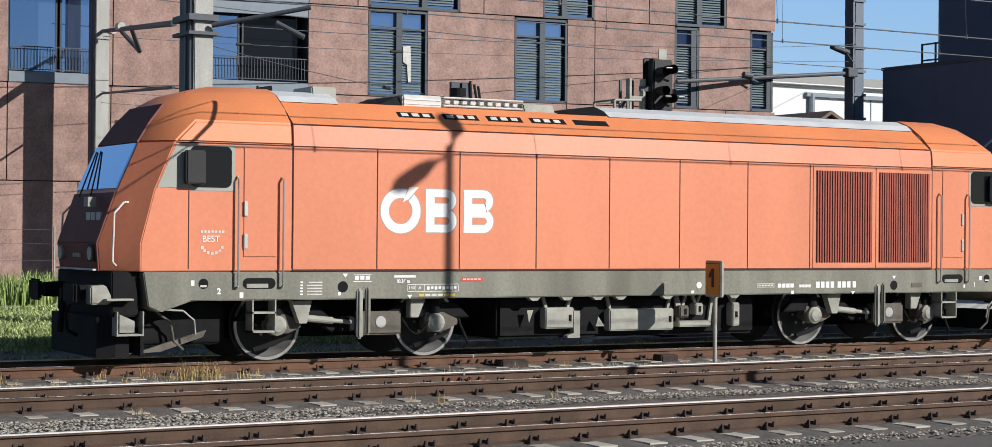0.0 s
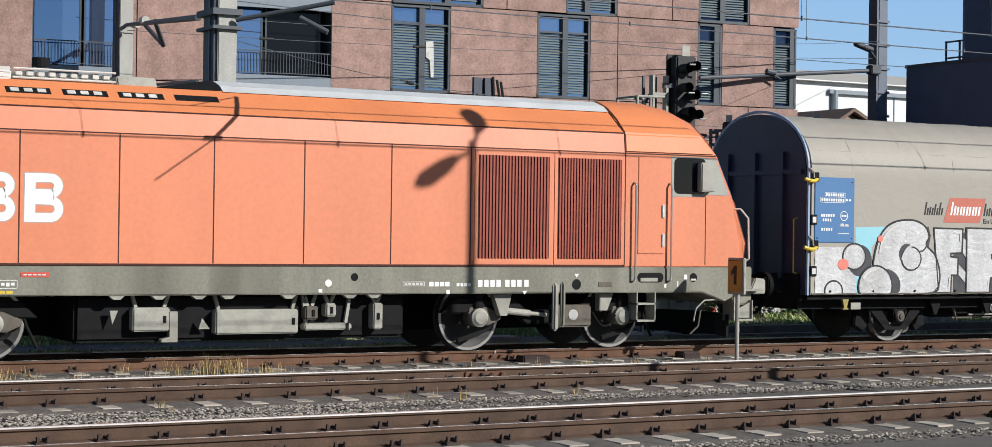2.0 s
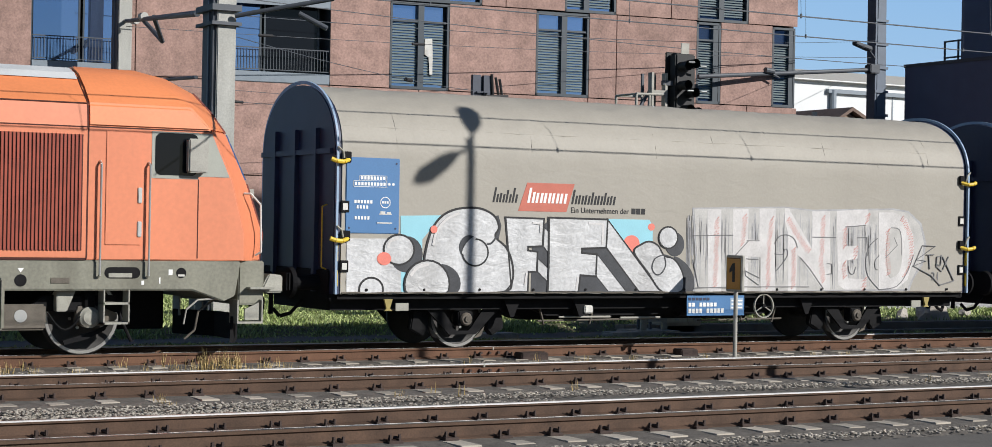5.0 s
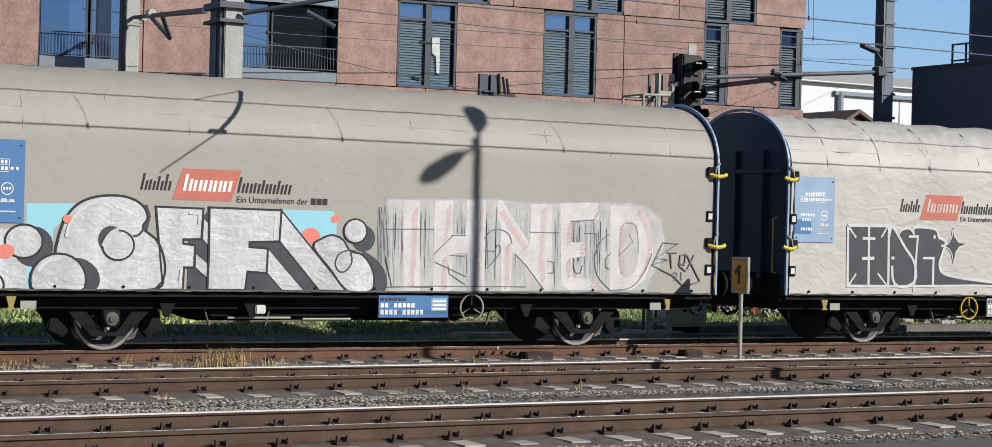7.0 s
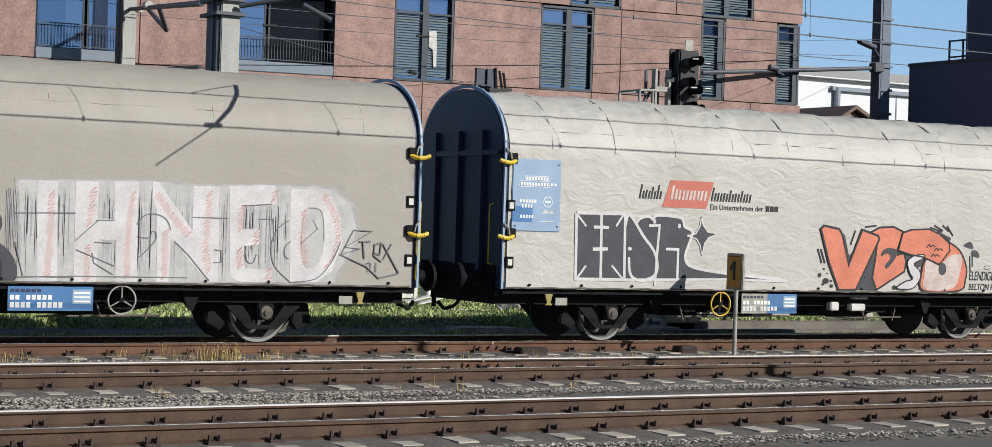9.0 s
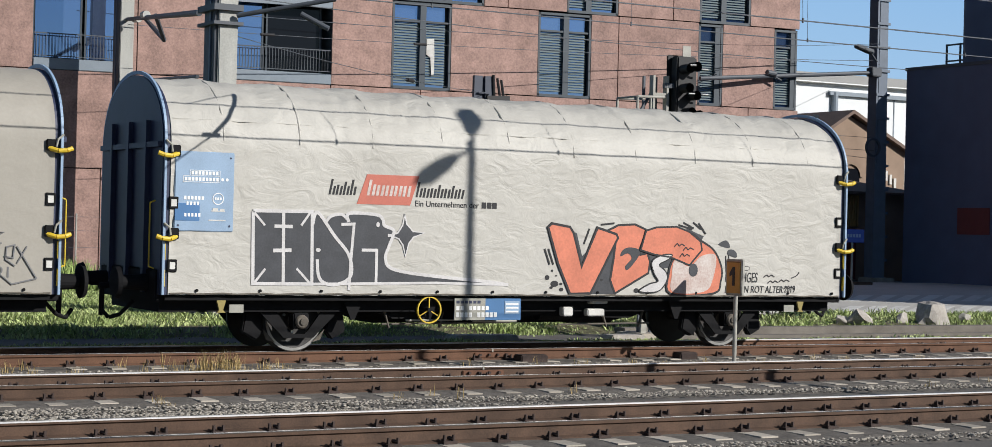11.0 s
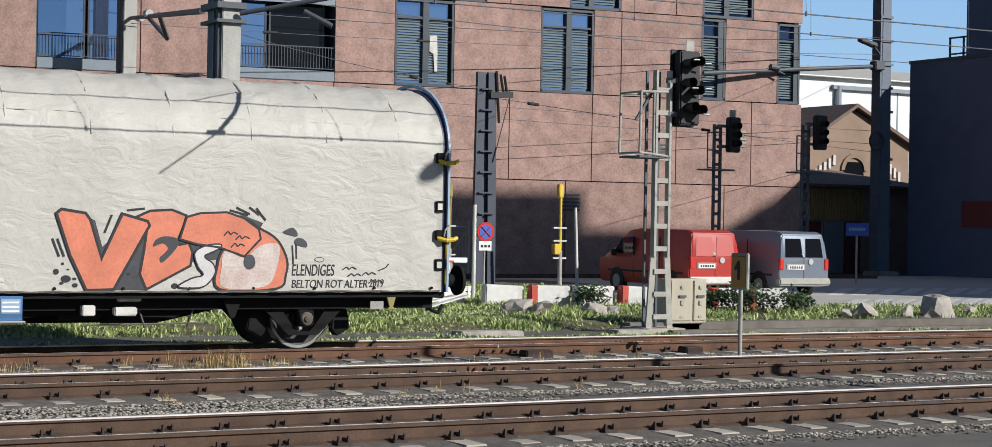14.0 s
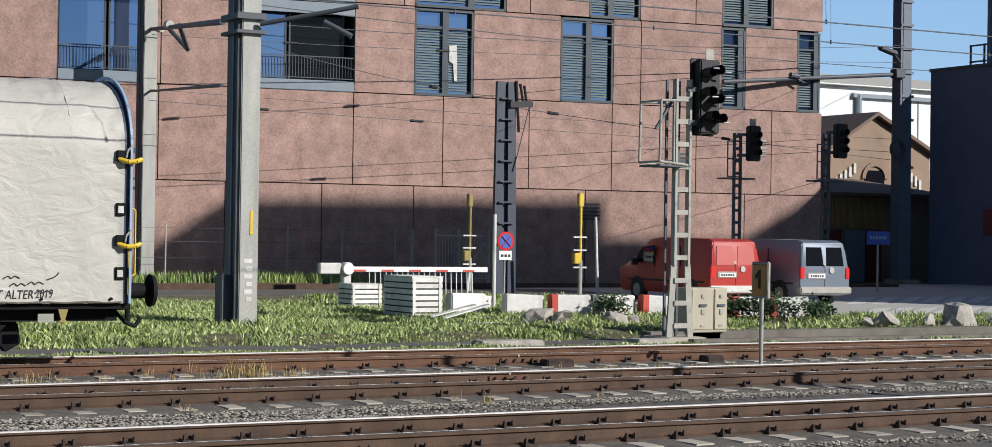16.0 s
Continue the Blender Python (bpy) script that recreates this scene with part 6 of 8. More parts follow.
fill(g1, "letter", SILVER_SPRAY, 2, [(30.56, 2.09), (31.27, 2.08), (31.25, 1.64), (30.98, 1.63), (30.98, 1.57), (31.16, 1.55), (31.15, 1.23), (31.0, 1.23), (30.99, 0.91), (30.57, 0.91), (30.68, 1.02)], outline=0.03)
fill(g1, "side", SILVER_SPRAY, 2, [(31.28, 1.94), (31.35, 1.88), (31.35, 1.55), (31.27, 1.64)], outline=0.012)
fill(g1, "side", SILVER_SPRAY, 2, [(31.17, 1.44), (31.36, 1.29), (31.36, 1.07), (31.17, 1.23)], outline=0.012)
fill(g1, "shade", CHARCOAL, 4, [(31.99, 1.61), (32.46, 1.63), (33.12, 0.91), (32.87, 0.91), (32.29, 1.52), (31.99, 1.54)])
fill(g1, "shade", CHARCOAL, 4, [(31.97, 1.18), (32.28, 1.16), (32.52, 0.91), (31.94, 0.91)])
fill(g1, "side", SILVER_SPRAY, 3, [(32.29, 1.52), (32.87, 0.91), (32.52, 0.91), (32.28, 1.16)], outline=0.016)
fill(g1, "side", SILVER_SPRAY, 3, [(32.48, 2.09), (33.56, 0.91), (33.12, 0.91), (32.46, 1.63)], outline=0.03)
fill(g1, "letter", SILVER_SPRAY, 5, [(31.36, 2.1), (32.48, 2.09), (32.46, 1.63), (31.99, 1.61), (31.99, 1.54), (32.28, 1.52), (32.27, 1.16), (31.97, 1.18), (31.94, 0.91), (31.36, 0.91), (31.37, 1.41)], outline=0.032)
stroke(g1, "highlight", WHITE_SPRAY, 7, 0.035, [(32.11, 2.02), (32.39, 2.01), (32.38, 1.68)])
stroke(g1, "highlight", WHITE_SPRAY, 7, 0.03, [(31.05, 2.01), (31.21, 2.0), (31.2, 1.86)])
stroke(g1, "highlight", WHITE_SPRAY, 7, 0.03, [(31.92, 1.15), (31.89, 0.92)])
stroke(g1, "highlight", WHITE_SPRAY, 7, 0.03, [(30.96, 1.21), (30.93, 1.02)])
oval(g1, "dot", CORAL, 1, 32.96, 1.7, 0.16, 0.14)
oval(g1, "dot", CORAL, 1, 33.35, 1.98, 0.07, 0.06)
fill(g1, "shade", CHARCOAL, 3, [(33.8, 1.46), (33.99, 1.43), (34.17, 1.26), (34.24, 1.06), (34.18, 0.91), (33.81, 0.91)], True)
fill(g1, "bubble", SILVER_SPRAY, 4, [(33.01, 1.56), (33.15, 1.69), (33.32, 1.74), (33.49, 1.67), (33.61, 1.51), (33.8, 1.46), (33.95, 1.3), (34.02, 1.1), (33.96, 0.91), (33.58, 0.91), (33.29, 1.23)], True, outline=0.03)
stroke(g1, "loop", CHARCOAL, 7, 0.02, [(33.62, 1.49), (33.64, 1.34), (33.55, 1.21), (33.44, 1.2), (33.37, 1.31), (33.43, 1.46), (33.62, 1.52), (33.8, 1.46)], True)
oval(g1, "shade", CHARCOAL, 2, 33.83, 1.7, 0.19, 0.2)
oval(g1, "bubble", SILVER_SPRAY, 4, 33.69, 1.81, 0.19, 0.18, outline=0.026)
oval(g1, "dot", CORAL, 9, 29.28, 1.88, 0.06, 0.06)

g2 = new("lettered_graffiti")
g2.parent = w1
g2["label"] = "large scribbled white letters with red zigzags"
hatch = Shape()
for k in range(300):
    x = rnd.uniform(34.05, 38.95)
    z1 = rnd.uniform(1.9, 2.27)
    hatch.box(x, x + rnd.uniform(0.006, 0.016), YT - 0.0085, YT + 0.004, rnd.uniform(0.95, 1.6), z1)
part("hatching", hatch, PALE_LINE, g2, kind="stuff")
fill(g2, "letter", WHITE_SPRAY, 3, [(34.48, 2.3), (34.77, 2.3), (34.8, 0.91), (34.52, 0.91)])
fill(g2, "letter", WHITE_SPRAY, 3, [(35.02, 2.31), (35.35, 2.32), (35.35, 1.8), (35.59, 1.79), (35.58, 2.33), (35.93, 2.34), (35.94, 0.92), (35.64, 0.92), (35.62, 1.5), (35.36, 1.51), (35.35, 0.91), (35.03, 0.91)])
fill(g2, "letter", WHITE_SPRAY, 3, [(36.13, 2.36), (36.22, 2.35), (36.75, 1.66), (36.74, 2.31), (37.14, 2.32), (37.16, 0.93), (37.0, 0.93), (36.42, 1.55), (36.41, 0.92), (36.23, 0.92), (36.21, 1.92), (36.14, 2.13)])
fill(g2, "letter", WHITE_SPRAY, 3, [(37.29, 2.33), (38.01, 2.37), (38.04, 2.1), (37.51, 2.05), (37.52, 1.71), (37.78, 1.72), (37.78, 1.49), (37.54, 1.46), (37.57, 1.14), (38.0, 1.12), (37.98, 0.94), (37.51, 0.94), (37.34, 1.02)])
fill(g2, "letter", WHITE_SPRAY, 3, [(38.25, 2.32), (38.61, 2.33), (38.92, 2.22), (39.08, 1.92), (39.11, 1.52), (38.96, 1.12), (38.71, 0.95), (38.28, 0.94)])
fill(g2, "counter", HATCH, 5, [(38.54, 2.05), (38.72, 2.04), (38.8, 1.86), (38.82, 1.52), (38.75, 1.25), (38.54, 1.16), (38.46, 1.42), (38.46, 1.81)], True)
fill(g2, "outline", PALE_LINE, 1, [(34.17, 2.32), (36.14, 2.38), (36.74, 2.34), (38.6, 2.4), (38.96, 2.36), (39.28, 2.14), (39.4, 1.79), (39.33, 1.39), (39.11, 1.13), (39.01, 0.92), (34.21, 0.91), (34.26, 1.47)])
fill(g2, "ground", HATCH, 2, [(34.21, 2.3), (36.13, 2.36), (36.74, 2.31), (38.58, 2.37), (38.94, 2.33), (39.24, 2.11), (39.34, 1.79), (39.28, 1.42), (39.06, 1.13), (38.96, 0.95), (34.25, 0.91), (34.29, 1.47)])
dashes(g2, [(34.68, 2.15), (34.68, 1.8), (34.68, 1.48), (34.66, 0.97)])
dashes(g2, [(35.28, 2.21), (35.25, 1.9), (35.22, 1.69)])
dashes(g2, [(35.21, 1.42), (35.21, 0.91)])
dashes(g2, [(35.85, 2.17), (35.8, 1.7), (35.79, 0.96)])
dashes(g2, [(36.21, 2.17), (36.42, 1.89), (36.71, 1.58)])
dashes(g2, [(36.34, 1.66), (36.34, 0.97)])
dashes(g2, [(36.99, 2.22), (36.97, 1.73), (36.96, 1.35), (37.02, 1.06)])
dashes(g2, [(37.49, 2.04), (37.48, 1.66)])
dashes(g2, [(37.74, 1.69), (37.73, 1.49)])
dashes(g2, [(37.47, 1.43), (37.49, 1.13)])
dashes(g2, [(37.94, 1.13), (37.94, 0.94)])
dashes(g2, [(38.48, 2.01), (38.47, 1.55), (38.52, 1.18)])
dashes(g2, [(38.79, 2.24), (39.0, 1.91), (39.03, 1.52), (38.88, 1.17)])
dashes(g2, [(38.0, 2.28), (38.0, 2.12)])
stroke(g2, "line_work", GREY_LINE, 6, 0.014, [(34.19, 1.85), (35.03, 1.87)])
stroke(g2, "line_work", GREY_LINE, 6, 0.014, [(35.05, 1.36), (35.61, 1.14)])
stroke(g2, "line_work", GREY_LINE, 6, 0.014, [(35.04, 1.49), (35.36, 1.78)])
stroke(g2, "line_work", GREY_LINE, 6, 0.014, [(35.91, 1.73), (36.02, 1.86), (36.19, 1.89), (36.35, 1.82), (36.42, 1.67)], True)
stroke(g2, "line_work", GREY_LINE, 6, 0.014, [(35.92, 1.56), (36.1, 1.55), (36.14, 1.64), (36.2, 1.62), (36.19, 1.51), (36.02, 1.32), (35.94, 1.26)], True)
stroke(g2, "line_work", GREY_LINE, 6, 0.014, [(36.48, 1.51), (36.7, 1.31), (37.02, 0.95)])
stroke(g2, "line_work", GREY_LINE, 6, 0.014, [(34.2, 1.45), (34.32, 0.98), (35.02, 0.97)])
stroke(g2, "line_work", GREY_LINE, 6, 0.014, [(36.75, 1.86), (37.28, 1.86)])
stroke(g2, "line_work", GREY_LINE, 6, 0.014, [(37.08, 1.4), (37.19, 1.39), (37.2, 1.22), (37.08, 1.21)])
stroke(g2, "line_work", GREY_LINE, 6, 0.014, [(37.49, 2.05), (37.76, 2.07), (37.96, 2.09)])
stroke(g2, "line_work", GREY_LINE, 6, 0.014, [(37.76, 1.86), (37.99, 1.87), (38.01, 1.54)])
stroke(g2, "line_work", GREY_LINE, 6, 0.014, [(38.24, 1.86), (38.05, 1.71), (37.97, 1.46), (38.03, 1.18), (38.28, 0.95)], True)
stroke(g2, "line_work", GREY_LINE, 6, 0.014, [(38.55, 2.05), (38.74, 2.02), (38.8, 1.82), (38.81, 1.56)], True)
stroke(g2, "line_work", GREY_LINE, 6, 0.014, [(38.62, 1.88), (38.7, 1.74), (38.43, 1.51)])
stroke(g2, "line_work", GREY_LINE, 6, 0.014, [(38.28, 1.55), (38.19, 1.46), (38.19, 1.33), (38.25, 1.29)], True)
stroke(g2, "line_work", GREY_LINE, 6, 0.014, [(37.57, 1.36), (37.6, 1.24), (37.69, 1.22), (37.74, 1.34)], True)
stroke(g2, "line_work", GREY_LINE, 6, 0.014, [(38.28, 0.94), (38.7, 1.0), (38.95, 1.26), (39.09, 1.56)], True)
stroke(g2, "line_work", GREY_LINE, 6, 0.014, [(34.22, 0.97), (35.05, 0.99), (36.26, 0.99), (36.69, 0.99)])
stroke(g2, "line_work", GREY_LINE, 6, 0.014, [(35.32, 1.78), (35.59, 1.78)])
stroke(g2, "line_work", GREY_LINE, 6, 0.014, [(35.31, 1.47), (35.57, 1.46)])
stroke(g2, "line_work", GREY_LINE, 6, 0.014, [(35.28, 1.32), (35.31, 1.18), (35.59, 1.02)])
stroke(g2, "tag", GREY_LINE, 7, 0.018, [(39.3, 1.74), (39.62, 1.73), (39.16, 1.48), (39.41, 1.46), (39.1, 1.37), (39.3, 1.74)])
stroke(g2, "tag", GREY_LINE, 7, 0.018, [(39.46, 1.57), (39.49, 1.31)])
stroke(g2, "tag", GREY_LINE, 7, 0.018, [(39.4, 1.57), (39.59, 1.58)])
stroke(g2, "tag", GREY_LINE, 7, 0.018, [(39.63, 1.4), (39.75, 1.38), (39.77, 1.56), (39.66, 1.53), (39.65, 1.36), (39.78, 1.27)])
stroke(g2, "tag", GREY_LINE, 7, 0.018, [(39.81, 1.31), (39.94, 1.54)])
stroke(g2, "tag", GREY_LINE, 7, 0.018, [(39.8, 1.54), (40.08, 1.1)])
stroke(g2, "tag", GREY_LINE, 7, 0.018, [(40.08, 1.1), (39.74, 1.02), (39.52, 1.2), (39.08, 1.37)])
fitted("tag_number", "21", 39.53, 39.7, 1.11, 1.26, GREY_LINE, g2, YT - 0.006)

g3 = new("charcoal_graffiti")
g3.parent = w2
g3["label"] = "charcoal block letters with white outlines and a star"
fill(g3, "fill", CHARCOAL, 1, [(43.25, 2.11), (44.18, 2.13), (44.28, 2.1), (44.42, 1.98), (44.52, 2.08), (44.67, 2.1), (44.8, 2.11), (45.25, 2.11), (45.37, 2.02), (45.39, 1.95), (45.54, 1.89), (45.54, 1.81), (45.43, 1.47), (45.48, 1.31), (46.55, 1.16), (47.59, 1.07), (43.28, 1.04)])
stroke(g3, "outline", WHITE_SPRAY, 3, 0.05, [(43.25, 2.12), (44.19, 2.13), (44.21, 1.05), (43.27, 1.05), (43.25, 2.11)])
stroke(g3, "outline", WHITE_SPRAY, 3, 0.05, [(43.73, 2.1), (43.75, 1.05)])
stroke(g3, "outline", WHITE_SPRAY, 3, 0.05, [(43.59, 1.9), (43.88, 1.9)])
stroke(g3, "outline", WHITE_SPRAY, 3, 0.055, [(43.58, 1.54), (43.87, 1.55)])
stroke(g3, "outline", WHITE_SPRAY, 3, 0.035, [(43.27, 2.09), (43.44, 1.91)])
stroke(g3, "outline", WHITE_SPRAY, 3, 0.035, [(44.16, 2.12), (44.02, 1.92)])
stroke(g3, "outline", WHITE_SPRAY, 3, 0.035, [(43.46, 1.27), (43.3, 1.07)])
stroke(g3, "outline", WHITE_SPRAY, 3, 0.035, [(43.96, 1.28), (44.18, 1.06)])
stroke(g3, "outline", WHITE_SPRAY, 3, 0.05, [(44.2, 1.94), (44.28, 2.12), (44.56, 1.78), (44.79, 1.52), (44.86, 1.28), (44.8, 1.12), (44.58, 1.04), (44.39, 1.08), (44.31, 1.2), (44.29, 1.42)], True)
stroke(g3, "outline", WHITE_SPRAY, 3, 0.045, [(44.42, 1.98), (44.5, 2.07), (44.67, 2.1), (44.78, 2.02)], True)
stroke(g3, "outline", WHITE_SPRAY, 3, 0.045, [(44.67, 1.95), (44.88, 1.96), (44.84, 1.39), (44.82, 0.96)])
stroke(g3, "outline", WHITE_SPRAY, 3, 0.05, [(44.79, 1.99), (44.8, 2.12), (45.25, 2.11), (45.36, 2.04), (45.39, 1.95), (45.54, 1.89), (45.54, 1.8), (45.47, 1.62), (45.42, 1.46), (45.5, 1.31), (45.85, 1.23), (46.55, 1.16), (47.18, 1.11), (47.59, 1.06)], True)
stroke(g3, "outline", WHITE_SPRAY, 3, 0.045, [(45.02, 1.57), (45.27, 1.57), (45.27, 1.07)])
stroke(g3, "outline", WHITE_SPRAY, 3, 0.04, [(44.21, 1.05), (45.0, 1.06), (46.29, 1.08), (47.59, 1.06)])
stroke(g3, "outline", WHITE_SPRAY, 3, 0.045, [(45.45, 1.8), (45.55, 1.8)])
oval(g3, "dot", WHITE_SPRAY, 4, 44.3, 1.56, 0.04, 0.03)
oval(g3, "dot", WHITE_SPRAY, 4, 45.28, 1.96, 0.03, 0.04)
fill(g3, "star", CHARCOAL, 2, [(45.73, 2.13), (45.77, 1.98), (45.88, 1.87), (46.08, 1.85), (45.89, 1.78), (45.81, 1.68), (45.76, 1.49), (45.71, 1.66), (45.64, 1.75), (45.49, 1.8), (45.62, 1.84), (45.7, 1.96)])
stroke(g3, "star_outline", WHITE_SPRAY, 3, 0.022, [(45.73, 2.13), (45.77, 1.98), (45.88, 1.87), (46.08, 1.85), (45.89, 1.78), (45.81, 1.68), (45.76, 1.49), (45.71, 1.66), (45.64, 1.75), (45.49, 1.8), (45.62, 1.84), (45.7, 1.96), (45.73, 2.13)])

g4 = new("orange_graffiti")
g4.parent = w2
g4["label"] = "orange cartoon letters with black outlines"
fill(g4, "shade", CHARCOAL, 1, [(48.64, 1.99), (48.85, 1.9), (48.96, 1.53), (49.36, 1.89), (49.44, 1.97), (51.06, 2.01), (51.37, 1.9), (51.08, 1.41), (50.27, 1.32), (49.61, 0.92), (48.97, 0.92)])
fill(g4, "letter", ORANGE_SPRAY, 2, [(49.45, 1.96), (49.65, 2.05), (49.97, 2.07), (50.19, 1.99), (50.15, 1.85), (50.07, 1.65), (50.09, 1.57), (50.23, 1.6), (50.29, 1.46), (50.26, 1.27), (49.61, 0.93), (49.51, 1.15), (49.57, 1.5), (49.61, 1.84)], outline=0.035)
fill(g4, "notch", CHARCOAL, 4, [(49.7, 1.54), (49.74, 1.64), (49.88, 1.69), (50.07, 1.65), (50.05, 1.53), (49.85, 1.32), (49.8, 1.38), (49.92, 1.51), (49.84, 1.59)], True)
fill(g4, "letter", ORANGE_SPRAY, 5, [(48.3, 1.99), (48.37, 2.05), (48.71, 2.0), (48.78, 1.91), (48.95, 1.36), (49.24, 2.0), (49.61, 1.9), (49.64, 1.84), (49.13, 0.93), (48.74, 0.92), (48.5, 1.41)], outline=0.04)
fill(g4, "letter", ORANGE_SPRAY, 5, [(51.06, 1.93), (51.32, 1.82), (51.59, 1.66), (51.75, 1.38), (51.74, 1.15), (51.6, 0.94), (50.71, 0.93), (50.67, 1.28), (50.77, 1.54)], True, outline=0.035)
fill(g4, "letter_face", PINK_SPRAY, 7, [(50.79, 1.5), (51.08, 1.39), (51.33, 1.57), (51.62, 1.58), (51.58, 1.21), (51.4, 0.97), (50.76, 0.96), (50.73, 1.24)], True)
fill(g4, "letter", ORANGE_SPRAY, 8, [(50.19, 1.97), (50.4, 2.03), (50.8, 2.05), (51.06, 1.97), (51.3, 1.81), (51.33, 1.67), (51.08, 1.41), (50.69, 1.54), (50.36, 1.58), (50.09, 1.65)], outline=0.03)
fill(g4, "small_letter", WHITE_SPRAY, 8, [(50.32, 1.46), (50.51, 1.57), (50.72, 1.58), (50.65, 1.5), (50.47, 1.41), (50.6, 1.3), (50.63, 1.16), (50.48, 0.98), (50.23, 0.95), (50.08, 0.98), (50.28, 1.09), (50.45, 1.14), (50.37, 1.26)], True, outline=0.02)
oval(g4, "letter_eye", CHARCOAL, 10, 51.16, 1.33, 0.09, 0.11)
stroke(g4, "speed_line", INK, 2, 0.03, [(48.25, 1.64), (48.35, 1.39)])
stroke(g4, "speed_line", INK, 2, 0.03, [(48.32, 1.64), (48.42, 1.39)])
stroke(g4, "speed_line", INK, 2, 0.03, [(49.09, 1.98), (48.99, 1.73)])
stroke(g4, "speed_line", INK, 2, 0.03, [(49.31, 2.05), (49.57, 2.08)])
stroke(g4, "speed_line", INK, 2, 0.03, [(50.85, 2.08), (51.13, 2.01)])
stroke(g4, "speed_line", INK, 2, 0.03, [(50.95, 2.12), (51.16, 2.03)])
stroke(g4, "speed_line", INK, 2, 0.03, [(51.15, 2.13), (51.31, 2.02)])
stroke(g4, "speed_line", INK, 2, 0.03, [(51.26, 2.12), (51.41, 1.94)])
stroke(g4, "speed_line", INK, 2, 0.02, [(51.84, 1.58), (51.86, 1.3)])
stroke(g4, "speed_line", INK, 2, 0.02, [(51.9, 1.6), (51.91, 1.38)])
oval(g4, "paint_dot", INK, 1, 48.31, 1.18, 0.04, 0.04)
oval(g4, "paint_dot", INK, 1, 48.45, 1.08, 0.07, 0.05)
oval(g4, "paint_dot", INK, 1, 48.58, 0.99, 0.04, 0.03)
oval(g4, "paint_dot", INK, 1, 48.4, 1.29, 0.02, 0.02)
oval(g4, "paint_dot", INK, 1, 48.48, 1.21, 0.02, 0.01)
oval(g4, "paint_dot", INK, 1, 48.39, 1.02, 0.03, 0.02)
oval(g4, "paint_dot", INK, 1, 48.57, 1.08, 0.03, 0.02)
oval(g4, "paint_dot", INK, 1, 50.03, 0.98, 0.05, 0.04)
oval(g4, "paint_dot", INK, 1, 49.22, 1.2, 0.03, 0.03)
oval(g4, "paint_dot", INK, 1, 49.34, 1.15, 0.03, 0.02)
oval(g4, "paint_dot", INK, 1, 49.3, 1.3, 0.02, 0.02)
fill(g4, "drop", CHARCOAL, 1, [(51.69, 1.76), (51.74, 1.81), (51.84, 1.84), (51.91, 1.78), (51.9, 1.71)], True)
fill(g4, "drop", CHARCOAL, 1, [(51.88, 1.6), (51.9, 1.68), (52.0, 1.68), (52.07, 1.62), (52.06, 1.55)], True)
stroke(g4, "bird_mark", INK, 10, 0.018, [(50.76, 1.71), (50.82, 1.77), (50.86, 1.73), (50.91, 1.76), (50.97, 1.73)], True)
stroke(g4, "bird_mark", INK, 10, 0.018, [(50.94, 1.65), (51.0, 1.71), (51.04, 1.67), (51.09, 1.7), (51.16, 1.67)], True)
stroke(g4, "bird_mark", INK, 10, 0.018, [(50.87, 1.54), (50.93, 1.6), (50.97, 1.56), (51.02, 1.59), (51.08, 1.56)], True)
stroke(g4, "bird_mark", INK, 1, 0.016, [(52.66, 1.22), (52.73, 1.26), (52.77, 1.23), (52.82, 1.26), (52.89, 1.23)], True)
stroke(g4, "bird_mark", INK, 1, 0.016, [(52.75, 1.12), (52.81, 1.16), (52.86, 1.13), (52.91, 1.16), (52.97, 1.13)], True)
stroke(g4, "bird_mark", INK, 1, 0.016, [(52.99, 1.14), (53.05, 1.18), (53.1, 1.15), (53.15, 1.18), (53.22, 1.15)], True)
stroke(g4, "bird_mark", INK, 1, 0.016, [(53.1, 1.02), (53.17, 1.06), (53.21, 1.03), (53.27, 1.06), (53.33, 1.03)], True)
stroke(g4, "bird_mark", INK, 1, 0.016, [(53.26, 1.21), (53.37, 1.25), (53.43, 1.31)], True)
fitted("handwriting", "ELENDIGES", 51.84, 52.53, 1.13, 1.3, INK, w2, YT - 0.004, slant=0.15)
fitted("handwriting", "BELTON ROT ALTER", 51.84, 53.08, 0.95, 1.07, INK, w2, YT - 0.004, slant=0.15)
fitted("handwriting", "2019", 53.11, 53.35, 0.96, 1.08, INK, w2, YT - 0.004, slant=0.15)
oval(w2, "smile_mark", INK, 0, 52.28, 1.37, 0.08, 0.04)
oval(w2, "smile_light", TARP_B, 1, 52.28, 1.37, 0.07, 0.03)



# ---------------------------------------------------------------- verge, road, siding behind the train's track
GZ = -0.06
vg = Shape().loft([[(x, 29.6, -0.262), (x, 30.7, -0.31), (x, 31.9, -0.36), (x, 32.7, -0.30), (x, 33.6, -0.12), (x, 36.0, GZ), (x, 58.0, GZ), (x, 58.0, -0.5), (x, 29.6, -0.5)] for x in (-60, 140)])
slab("verge", vg, SOIL, "weedy grass verge behind the tracks", "verge")
slab("gravel_path", Shape().box(-60, 140, 28.3, 30.6, -0.5, -0.235), ASPHALT, "narrow grey gritty path beside the track", "path")
slab("road", Shape().prism_z([(27.2, 37.3), (140, 36.4), (140, 66.0), (33.0, 62.0), (29.5, 45.0)], -0.4, GZ + 0.006), ROADM, "pale asphalt yard road", "road")
